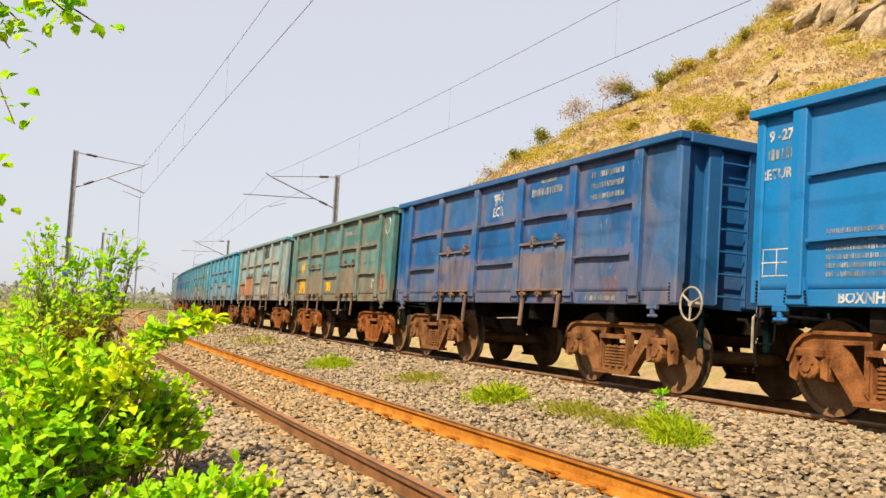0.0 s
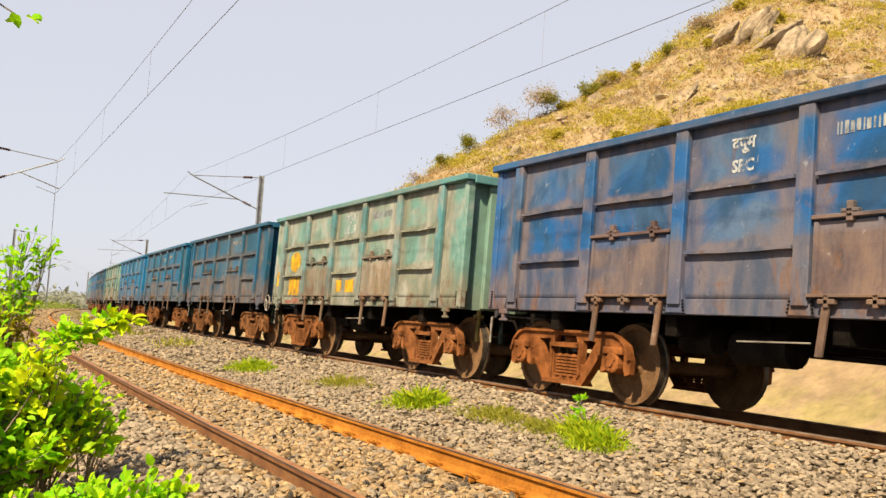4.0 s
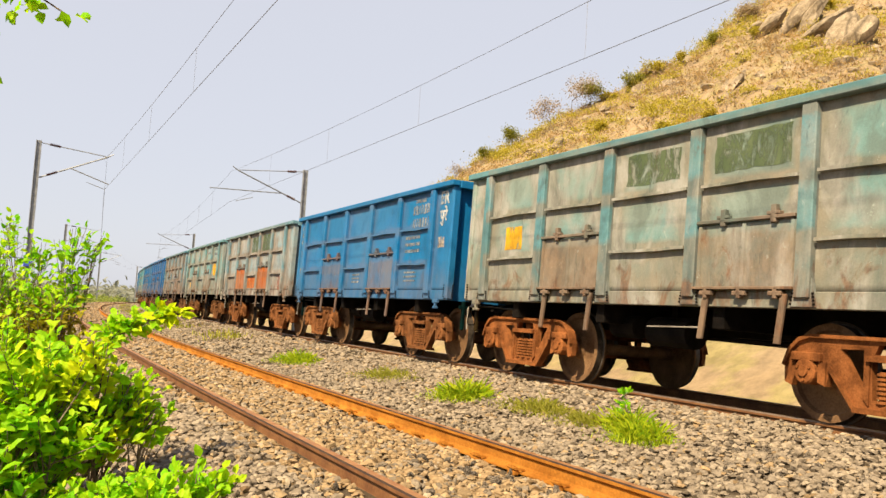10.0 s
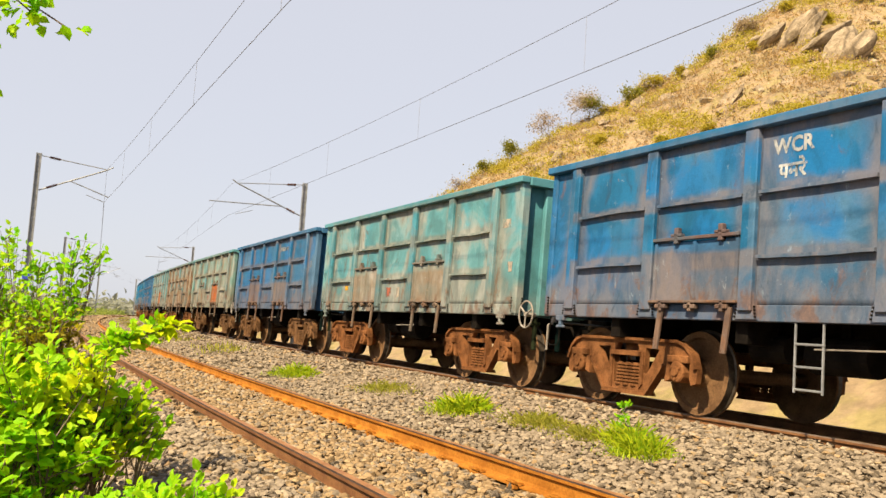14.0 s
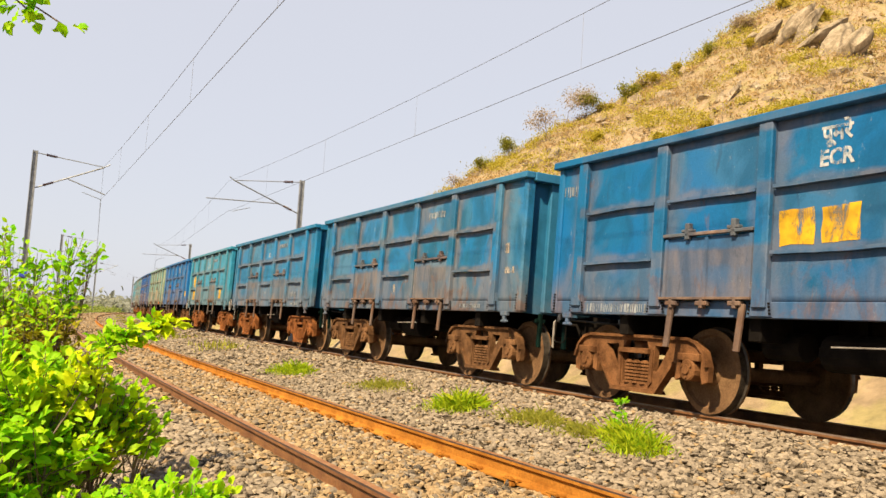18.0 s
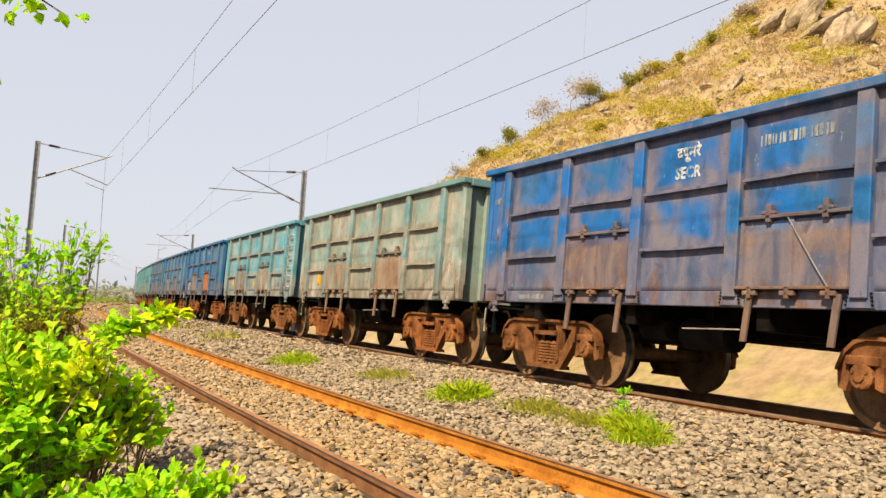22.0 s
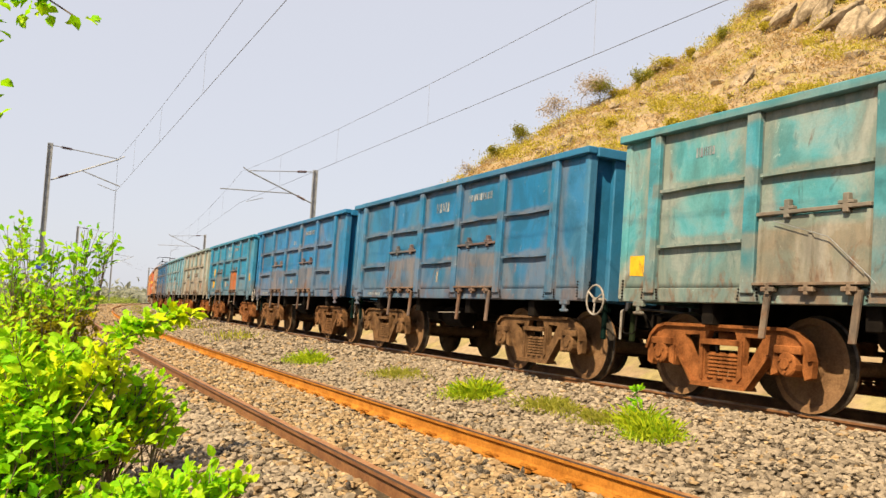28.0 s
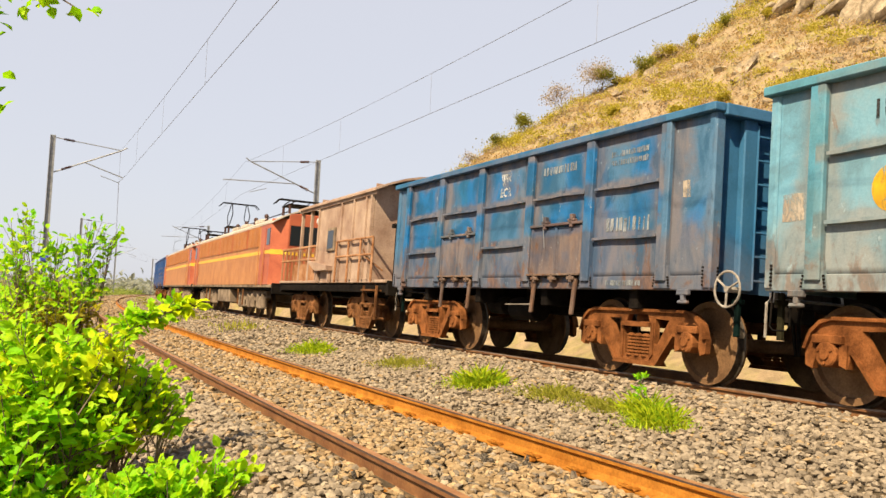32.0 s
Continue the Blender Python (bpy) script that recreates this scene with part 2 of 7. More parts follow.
STONES = stone_material("grey_ballast_stone", (0.1109, 0.0871, 0.0618), (0.2297, 0.1822, 0.1283), (0.2851, 0.2281, 0.1624), (0.1742, 0.1394, 0.1005), (0.2534, 0.2044, 0.1489), (0.3406, 0.2732, 0.1901))
# near-black stones and grit: the shade under the train, put into the colour
STONES_SHADED = stone_material("shade_dark_stone", (0.0144, 0.0122, 0.0101), (0.036, 0.0302, 0.0245), (0.0252, 0.0216, 0.018))
GRIT_SHADED = speckled("shade_dark_grit", (0.0115, 0.0094, 0.0079), (0.0252, 0.0202, 0.0166), 5.0, 0.95)
STONES_WARM = stone_material("tan_ballast_stone", (0.1322, 0.0870, 0.0451), (0.2799, 0.1905, 0.1011), (0.3577, 0.2473, 0.1322), (0.2100, 0.1477, 0.0816), (0.4044, 0.2916, 0.1594))
BED = speckled("ballast_bed_grit", (0.0497, 0.0373, 0.0248), (0.1159, 0.0877, 0.0563), 9.0, 0.95, 0.0, 0.01, 70)
LEAF = leaf_material("bright_green_leaf", (0.20, 0.52, 0.008), (0.52, 0.72, 0.016), (1.0, 1.0, 0.4), 0.55)
LEAF_DARK = leaf_material("deep_green_leaf", (0.13, 0.44, 0.008), (0.42, 0.68, 0.016), (1.0, 1.0, 0.4), 0.55)
YELLOWLEAF = leaf_material("yellow_leaf", (0.40, 0.58, 0.006), (0.66, 0.70, 0.010), (1.0, 1.0, 0.3), 0.4)
TWIGLEAF = leaf_material("brownish_leaf", (0.24, 0.20, 0.022), (0.46, 0.46, 0.030), (1.0, 0.9, 0.4))
GRASS = leaf_material("yellow_green_grass", (0.2592, 0.288, 0.0288), (0.504, 0.4608, 0.0864), (1.0, 1.0, 0.5))
DRYSHRUB = leaf_material("dry_ochre_scrub", (0.37, 0.255, 0.12), (0.54, 0.395, 0.20), (1.0, 0.94, 0.75), 0.65)
GREENSHRUB = leaf_material("olive_scrub", (0.36, 0.31, 0.050), (0.58, 0.48, 0.100), (1.0, 1.0, 0.6), 0.6)
TUFT = leaf_material("fresh_tuft_grass", (0.1728, 0.3168, 0.0072), (0.504, 0.5472, 0.0216), (1.0, 1.0, 0.4), 0.36)
# muted green with some distance haze mixed into the leaf colour
HAZYLEAF = leaf_material("haze_tinted_verge_leaf", (0.20, 0.26, 0.060), (0.37, 0.42, 0.120), (1.0, 1.0, 0.6))
BARETWIG = leaf_material("bare_grey_twigs", (0.34, 0.265, 0.18), (0.50, 0.41, 0.29), (1.0, 0.97, 0.85))
# greyed and paled: the air haze is painted into these leaves
FARLEAF = leaf_material("haze_tinted_far_leaf", (0.2736, 0.288, 0.2448), (0.36, 0.3744, 0.3168), (1.0, 1.0, 0.8))
OLIVE = leaf_material("dusty_olive_leaf", (0.1728, 0.18, 0.036), (0.3744, 0.36, 0.0864), (1.0, 1.0, 0.5))
BARK = speckled("grey_brown_bark", (0.1152, 0.0864, 0.0612), (0.216, 0.1692, 0.1224), 14.0, 0.95)


# ---- shapes ----
def part(name, bm, material, parent, label="", smooth=False):
    """Link a bmesh as one mesh object under its thing."""
    me = bpy.data.meshes.new(name)
    bm.to_mesh(me)
    bm.free()
    for m_ in material if isinstance(material, (list, tuple)) else [material]:
        me.materials.append(m_)
    if smooth:
        me.polygons.foreach_set("use_smooth", [True] * len(me.polygons))
    ob = new(name, me)
    if parent is not None:
        ob.parent = parent
    return tagged(ob, label)


def box(bm, x0, x1, y0, y1, z0, z1, bev=0.0, mat=0):
    r = bmesh.ops.create_cube(bm, size=1.0)
    vs = r["verts"]
    for v_ in vs:
        v_.co = ((x0 + x1) / 2 + v_.co.x * (x1 - x0), (y0 + y1) / 2 + v_.co.y * (y1 - y0), (z0 + z1) / 2 + v_.co.z * (z1 - z0))
    fs = {f_ for v_ in vs for f_ in v_.link_faces}
    for f_ in fs:
        f_.material_index = mat
    if bev:
        es = list({e_ for v_ in vs for e_ in v_.link_edges})
        bmesh.ops.bevel(bm, geom=es, offset=bev, segments=1, affect="EDGES", profile=0.5)
    return vs


def cyl(bm, p, q, r, n=10, r2=None, mat=0):
    """A round bar from p to q."""
    p, q = Vector(p), Vector(q)
    d = q - p
    res = bmesh.ops.create_cone(bm, cap_ends=True, segments=n, radius1=r, radius2=r if r2 is None else r2, depth=d.length)
    m = Matrix.Translation((p + q) / 2) @ d.to_track_quat("Z", "Y").to_matrix().to_4x4()
    bmesh.ops.transform(bm, matrix=m, verts=res["verts"])
    for f_ in {f_ for v_ in res["verts"] for f_ in v_.link_faces}:
        f_.material_index = mat
    return res["verts"]


def lathe(bm, profile, n=24, centre=(0, 0, 0), axis="X", mats=None):
    """Turn a profile of (along, radius) about an axis."""
    rings = []
    for a, r in profile:
        ring = []
        for i in range(n):
            w = 2 * math.pi * i / n
            u, v_ = r * math.cos(w), r * math.sin(w)
            co = (a, u, v_) if axis == "X" else ((u, v_, a) if axis == "Z" else (u, a, v_))
            ring.append(bm.verts.new(Vector(co) + Vector(centre)))
        rings.append(ring)
    for j in range(len(rings) - 1):
        for i in range(n):
            k = (i + 1) % n
            f_ = bm.faces.new((rings[j][i], rings[j][k], rings[j + 1][k], rings[j + 1][i]))
            if mats:
                f_.material_index = mats[j]
    for ring in (rings[0], rings[-1]):
        bm.faces.new(ring)
    bmesh.ops.recalc_face_normals(bm, faces=bm.faces[:])


def prism(bm, outline, x0, x1, mat=0):
    """Extrude an outline in the y-z plane from x0 to x1."""
    a = [bm.verts.new((x0, y, z)) for y, z in outline]
    b = [bm.verts.new((x1, y, z)) for y, z in outline]
    fs = [bm.faces.new(a), bm.faces.new(b[::-1])]
    for i in range(len(a)):
        k = (i + 1) % len(a)
        fs.append(bm.faces.new((a[i], b[i], b[k], a[k])))
    bmesh.ops.recalc_face_normals(bm, faces=fs)
    for f_ in fs:
        f_.material_index = mat


def tube(bm, pts, r, n=6, mat=0):
    """One continuous round bar along the points."""
    pts = [Vector(p_) for p_ in pts]
    rings = []
    for i, p_ in enumerate(pts):
        d = (pts[min(i + 1, len(pts) - 1)] - pts[max(i - 1, 0)]).normalized()
        e = d.orthogonal().normalized() if not rings else (e - d * e.dot(d)).normalized()
        g = d.cross(e)
        rings.append([bm.verts.new(p_ + (e * math.cos(6.2832 * k / n) + g * math.sin(6.2832 * k / n)) * r) for k in range(n)])
    fs = [bm.faces.new(rings[0][::-1]), bm.faces.new(rings[-1])]
    for u, w in zip(rings, rings[1:]):
        for k in range(n):
            fs.append(bm.faces.new((u[k], u[(k + 1) % n], w[(k + 1) % n], w[k])))
    for f_ in fs:
        f_.material_index = mat


# ---- the line ----
K = 0.001312          # the curve bends to the right
RAD = 1 / K
GAUGE = 1.74          # between the middles of the rail heads
NEAR, FAR = 2.217 + GAUGE / 2, 2.217 + GAUGE / 2 + 5.39   # middles of the two tracks
CANT, DZ = 0.0245, 0.18
WIRES = FAR + 0.15    # middle of the overhead wires of the far track


def on_line(s, off, z=0.0):
    """The place at s metres along the line, off metres to the right of the eye's own line."""
    w = s / RAD
    return Vector((RAD - (RAD - off) * math.cos(w), (RAD - off) * math.sin(w), z))


def line_pose(s, off, z=0.0, lean=CANT):
    return Matrix.Translation(on_line(s, off, z)) @ pose(0, 0, 0, 0, 0, -math.degrees(s / RAD)) @ pose(0, 0, 0, 0, math.degrees(lean), 0)


def ground_height(s, off):
    """Ballast and soil across the line."""
    def slope(a, za, b, zb):
        f_ = (off - a) / (b - a)
        f_ = max(0.0, min(1.0, f_))
        return za + (zb - za) * f_
    if off < 1.7:
        z = slope(0.0, -0.60, 1.7, -0.105)
    elif off < 4.2:
        z = slope(2.3, -0.105, 3.7, -0.215)
    elif off < 7.3:
        z = slope(4.6, -0.215, 7.3, 0.11)
    elif off < 10.1:
        z = slope(7.62, 0.11, 7.80, 0.0)
    else:
        z = slope(10.1, 0.0, 11.6, -0.75)
        if off > 12.5:
            z += slope(12.5, 0.0, 17.0, 1.1)
    return z


def grid_mesh(name, us, vs, place, material, kind="structure", label="", category=""):
    """A sheet through the points place(u, v)."""
    pts = [place(u, v_) for v_ in vs for u in us]
    nu = len(us)
    faces = [(j * nu + i, j * nu + i + 1, (j + 1) * nu + i + 1, (j + 1) * nu + i) for j in range(len(vs) - 1) for i in range(nu - 1)]
    me = bpy.data.meshes.new(name)
    me.from_pydata(pts, [], faces)
    me.polygons.foreach_set("use_smooth", [True] * len(me.polygons))
    me.materials.append(material)
    ob = new(name, me)
    return tagged(ob, label, category, "", kind)


def spread(a, b, n, power=1.0):
    return [a + (b - a) * (i / (n - 1)) ** power for i in range(n)]


# the formation with its ballast shoulders
def bed_point(off, s):
    z = ground_height(s, off) + 0.02 * noise.noise(Vector((off * 1.3, s * 1.3, 3)))
    return on_line(s, off, z)


grid_mesh("ground_ballast_bed", spread(-1.0, 11.6, 60), spread(-40, 190, 330), bed_point, BED, label="grey crushed stone ballast bed under both tracks", category="ballast")


# a thin dark sheet painted as the shade between the far rails
def shaded_point(off, s):
    return bed_point(off, s) + Vector((0, 0, 0.006))


grid_mesh("ground_stained_strip", spread(7.86, 9.42, 9), spread(-20, 120, 200), shaded_point, GRIT_SHADED, label="dark strip between the rails, painted as the shade under the train", category="ballast")

CREST = ((-40, 0.0), (6, 0.0), (10, 0.4), (15, 1.6), (20, 4.0), (24, 6.6), (26.6, 8.5), (28.6, 10.1), (30.3, 11.1), (32.2, 12.2), (33.5, 13.3), (35.2, 13.8), (36.6, 14.1), (37.4, 14.5), (38.3, 15.5), (39.5, 16.0), (41, 16.4), (42.4, 17.4), (43.4, 18.1), (44.3, 18.9), (46, 19.8), (48, 20.4), (51, 20.6), (54, 20.0), (62, 16.0), (75, 8.0), (95, 2.0), (120, 0.0), (200, 0.0))  # bearing and height of the hill's skyline, in degrees
CREST_R, FOOT_R = 120.0, 42.0


def crest_height(bearing):
    for (a, ea), (b, eb) in zip(CREST, CREST[1:]):
        if a <= bearing <= b:
            return CREST_R * math.tan(radians(ea + (eb - ea) * (bearing - a) / (b - a)))
    return 0.0


def land_height(x, y):
    r = math.hypot(x, y)
    off = RAD - math.hypot(RAD - x, y)
    z = -0.75
    if off < 0.5:
        z = -0.62
    elif off < 14.6:
        z = -0.8
    else:
        z += 1.9 * min(1.0, (off - 14.6) / 3.0)
    z += 0.25 * noise.noise(Vector((x * 0.15, y * 0.15, 0))) * min(1.0, max(0.0, abs(off - 6) - 7))
    if off > 14 and r > FOOT_R:
        b = math.degrees(math.atan2(x, y))
        h = crest_height(b)
        u = (r - FOOT_R) / (CREST_R - FOOT_R)
        f_ = u ** 1.12 if u < 1 else max(0.0, 1.0 - (r - CREST_R) / 90.0)
        rough = 1.5 * noise.noise(Vector((x * 0.07, y * 0.07, 1))) + 0.8 * noise.noise(Vector((x * 0.2, y * 0.2, 2))) + 0.35 * noise.noise(Vector((x * 0.6, y * 0.6, 2)))
        z += f_ * h + rough * min(1.0, f_ * 4) * min(1.0, h / 20)
    return z


def land_point(a, r):
    x, y = r * math.sin(a), r * math.cos(a)
    return Vector((x, y, land_height(x, y)))


def soil_material():
    n = Nodes("dry_hillside_soil", 0.95)
    f1, f2, f3 = n.noise(0.16, 5, 0.6), n.noise(0.6, 6, 0.65), n.noise(2.2, 6, 0.7)
    c1 = n.mix(n.ramp(f1, (0.4, 0.0), (0.62, 1.0)), (0.250, 0.178, 0.100), (0.295, 0.218, 0.130))
    c2 = n.mix(n.ramp(f2, (0.48, 0.0), (0.60, 0.85)), c1, (0.245, 0.200, 0.080))
    c3 = n.mix(0.4, c2, n.ramp(f3, (0.35, 0.2), (0.65, 0.8)), "OVERLAY")
    return n.done(c3, n.mix(0.5, f2, f3), 0.14)


SOIL = soil_material()
grid_mesh("ground", [radians(a) for a in spread(-180, 180, 300)], [0.0] + spread(2.0, 190.0, 200, 1.15) + [230, 300, 420, 700, 1500, 4000], land_point, SOIL, label="dry ochre ground rising to a rocky hill", category="ground")


# rails
def rail_outline():
    half = [(0.075, 0.0), (0.075, 0.012), (0.018, 0.03), (0.010, 0.05), (0.010, 0.125), (0.034, 0.137), (0.036, 0.160), (0.030, 0.172)]
    return half + [(-x, z) for x, z in half[::-1]]


def rail(name, off, base, mats, s0, s1, label):
    prof = rail_outline()
    bm = bmesh.new()
    rings = []
    n = int((s1 - s0) / 2.5)
    for i in range(n + 1):
        s = s0 + (s1 - s0) * i / n
        rings.append([bm.verts.new(on_line(s, off + x, base + z - 0.172)) for x, z in prof])
    m = len(prof)
    for a, b in zip(rings, rings[1:]):
        for i in range(m):
            k = (i + 1) % m
            f_ = bm.faces.new((a[i], b[i], b[k], a[k]))
            f_.material_index = 1 if i == 7 else (len(mats) - 1 if i in (6, 8) else 0)
    bmesh.ops.recalc_face_normals(bm, faces=bm.faces[:])
    ob = part(name, bm, mats, None)
    return tagged(ob, label, "rail", "rails of the line", "structure")


rail("rail_near_left", NEAR - GAUGE / 2, GAUGE / 2 * CANT, [RAILBROWN, RAILHEAD, RAILEDGE], -40, 230, "brown steel rail of the empty track with a worn head")
rail("rail_near_right", NEAR + GAUGE / 2, -GAUGE / 2 * CANT, [RAILRUST, RAILHEAD, RAILEDGE], -40, 230, "orange rusted steel rail of the empty track")
rail("rail_far_left", FAR - GAUGE / 2, DZ + GAUGE / 2 * CANT, [RAILBROWN, RAILTOP], -40, 230, "brown steel rail under the train")
rail("rail_far_right", FAR + GAUGE / 2, DZ - GAUGE / 2 * CANT, [RAILBROWN, RAILTOP], -40, 230, "brown steel rail under the train")

# ---- wagons ----
RIBS = (-4.01, -2.38, -0.75, 0.92, 2.55, 4.18)
TOP, BOT, HALF, WIDE = 3.24, 1.10, 4.83, 1.45


def wheelset(parent, y):
    bm = bmesh.new()
    for sd in (-1, 1):
        pr = [(0.80, 0.09), (0.80, 0.16), (0.835, 0.20), (0.825, 0.34), (0.79, 0.42), (0.795, 0.525), (0.825, 0.528), (0.835, 0.502), (0.925, 0.497), (0.93, 0.43), (0.885, 0.41), (0.87, 0.30), (0.885, 0.17), (0.93, 0.14), (0.93, 0.08)]
        lathe(bm, [(sd * a, r) for a, r in pr], 36, mats=[0] * 6 + [1, 1] + [0] * 6)
    lathe(bm, [(-1.08, 0.07), (-0.9, 0.085), (0.9, 0.085), (1.08, 0.07)], 12)
    for e_ in bm.edges:
        if len(e_.link_faces) == 2 and e_.calc_face_angle() > 0.5:
            e_.smooth = False
    ob = part("wheelset", bm, [WHEEL, TREAD], parent, "brown steel wheelset with bright treads", True)
    ob.location = (0, y, 0.5)
    return ob


def plate(bm, outline, holes, x0, x1):
    """A thick plate in the y-z plane with openings cut through it."""
    edges = []
    for loop in (outline, *holes):
        vs = [bm.verts.new((x0, y, z)) for y, z in loop]
        edges += [bm.edges.new((a, b)) for a, b in zip(vs, vs[1:] + vs[:1])]
    flat = [g for g in bmesh.ops.triangle_fill(bm, use_beauty=True, edges=edges)["geom"] if isinstance(g, bmesh.types.BMFace)]
    up = bmesh.ops.extrude_face_region(bm, geom=flat)["geom"]
    bmesh.ops.translate(bm, verts=[g for g in up if isinstance(g, bmesh.types.BMVert)], vec=(x1 - x0, 0, 0))
    bmesh.ops.recalc_face_normals(bm, faces=bm.faces[:])


def side_frame(bm, sd):
    """One cast side frame: arched ends over the axle boxes, sloping limbs and three windows."""
    half = [(0.95, 0.87), (1.10, 0.83), (1.23, 0.72), (1.30, 0.55), (1.29, 0.38), (1.20, 0.35), (1.17, 0.44), (1.17, 0.63), (0.87, 0.63), (0.86, 0.40), (0.77, 0.37), (0.74, 0.54), (0.42, 0.17)]
    outline = half + [(-y, z) for y, z in half[::-1]]
    window = [(0.62, 0.74), (0.36, 0.75), (0.345, 0.44), (0.40, 0.42)]
    holes = [window, [(-y, z) for y, z in window[::-1]], [(-0.27, 0.64), (0.27, 0.64), (0.25, 0.29), (-0.25, 0.29)], [(-0.20, 0.80), (0.20, 0.80), (0.24, 0.71), (-0.24, 0.71)]]
    plate(bm, outline, holes, sd * 1.14, sd * 1.215)
    x1, x2 = sd * 1.215, sd * 1.255
    prism(bm, [(-0.96, 0.872), (0.96, 0.872), (0.96, 0.835), (-0.96, 0.835)], x1, x2)
    for e in (-1, 1):
        prism(bm, [(e * 0.96, 0.872), (e * 1.11, 0.832), (e * 1.09, 0.797), (e * 0.96, 0.835)], x1, x2)
        prism(bm, [(e * 1.11, 0.832), (e * 1.235, 0.722), (e * 1.20, 0.70), (e * 1.09, 0.797)], x1, x2)
        prism(bm, [(e * 1.235, 0.722), (e * 1.305, 0.55), (e * 1.27, 0.54), (e * 1.20, 0.70)], x1, x2)
        prism(bm, [(e * 0.745, 0.55), (e * 0.425, 0.165), (e * 0.395, 0.195), (e * 0.715, 0.575)], x1, x2)
        prism(bm, [(e * 0.34, 0.70), (e * 0.28, 0.70), (e * 0.28, 0.24), (e * 0.34, 0.30)], x1, sd * 1.235)
        prism(bm, [(e * 0.86, 0.40), (e * 0.77, 0.37), (e * 0.77, 0.60), (e * 0.86, 0.60)], x1, sd * 1.24)
    prism(bm, [(-0.42, 0.165), (0.42, 0.165), (0.38, 0.215), (-0.38, 0.215)], sd * 1.06, sd * 1.29)
    prism(bm, [(-0.30, 0.645), (0.30, 0.645), (0.30, 0.70), (-0.30, 0.70)], sd * 1.08, sd * 1.27)


def bogie(wagon, y):
    bm = bmesh.new()
    box(bm, -1.10, 1.10, -0.20, 0.20, 0.64, 0.80, 0.02)
    box(bm, -0.42, 0.42, -0.30, 0.30, 0.78, 0.86, 0.02)
    for e in (-1, 1):
        box(bm, -0.9, 0.9, e * 0.42 - 0.05, e * 0.42 + 0.05, 0.36, 0.46, 0.01)
    bg = part("bogie", bm, RUST, wagon, "rusty brown cast steel bogie")
    bg.location = (0, y, 0)
    for sd in (-1, 1):
        bm = bmesh.new()
        side_frame(bm, sd)
        part("side_frame", bm, RUST, bg)
        bm = bmesh.new()
        for cy in (-0.155, 0.0, 0.155):
            pr = []
            for i in range(7):
                z = 0.27 + i * 0.042
                pr += [(z, 0.076), (z + 0.022, 0.076), (z + 0.026, 0.050), (z + 0.038, 0.050)]
            lathe(bm, pr, 10, (sd * 1.17, cy, 0), "Z")
        part("spring_nest", bm, RUST, bg)
        for e in (-1, 1):
            bm = bmesh.new()
            lathe(bm, [(sd * 1.0, 0.13), (sd * 1.26, 0.13), (sd * 1.275, 0.115), (sd * 1.28, 0.06), (sd * 1.30, 0.055)], 14, (0, e, 0.5))
            box(bm, sd * 1.16 - 0.11, sd * 1.16 + 0.09, e - 0.18, e + 0.18, 0.60, 0.69, 0.01)
            for i in range(3):
                w = i * 2.094 + 0.5
                cyl(bm, (sd * 1.27, e + 0.085 * math.cos(w), 0.5 + 0.085 * math.sin(w)), (sd * 1.295, e + 0.085 * math.cos(w), 0.5 + 0.085 * math.sin(w)), 0.018, 6)
            part("axle_box", bm, RUST, bg)
    for e in (-1, 1):
        wheelset(bg, e)
    return bg


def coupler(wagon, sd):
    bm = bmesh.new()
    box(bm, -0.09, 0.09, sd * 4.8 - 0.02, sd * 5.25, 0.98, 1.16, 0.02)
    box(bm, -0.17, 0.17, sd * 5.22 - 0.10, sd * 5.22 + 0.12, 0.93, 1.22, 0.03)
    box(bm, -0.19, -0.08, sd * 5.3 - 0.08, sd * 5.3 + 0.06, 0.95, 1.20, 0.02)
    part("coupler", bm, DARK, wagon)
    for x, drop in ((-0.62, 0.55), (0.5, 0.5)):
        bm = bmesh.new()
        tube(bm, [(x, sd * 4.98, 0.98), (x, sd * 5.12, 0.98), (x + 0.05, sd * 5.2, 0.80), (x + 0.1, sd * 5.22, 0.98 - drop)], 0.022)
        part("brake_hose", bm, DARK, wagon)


def hand_wheel(wagon, y, material):
    bm = bmesh.new()
    r = 0.20
    pts = [(0, r * math.cos(i * math.pi / 10), r * math.sin(i * math.pi / 10)) for i in range(21)]
    tube(bm, pts, 0.014, 6)
    for i in range(3):
        w = i * 2.094 + 0.6
        cyl(bm, (0, 0, 0), (0, r * math.cos(w), r * math.sin(w)), 0.014, 6)
    cyl(bm, (-0.02, 0, 0), (0.16, 0, 0), 0.035, 8)
    hw = part("brake_hand_wheel", bm, material, wagon, "spoked steel brake hand wheel")
    hw.location = (-WIDE + 0.06, y, 1.12)
    return hw


def dent(y, z):
    """How far the side sheets are pressed in at a place along and up the side."""
    cy = abs(((y + 4.01) / 1.638) % 1.0 - 0.5) * 2
    cz = abs(((z - 1.09) / 0.68) % 1.0 - 0.5) * 2
    cell = noise.noise(Vector((math.floor((y + 4.01) / 1.638) * 3.7, math.floor((z - 1.09) / 0.68) * 2.9, 0.5)))
    belly = (1 - cy ** 2) * (1 - cz ** 2) * max(0.0, cell + 0.25)
    return max(0.0, 0.026 * belly + 0.010 * noise.noise(Vector((0, y * 1.7, z * 1.9))) * (1 - cy ** 4))


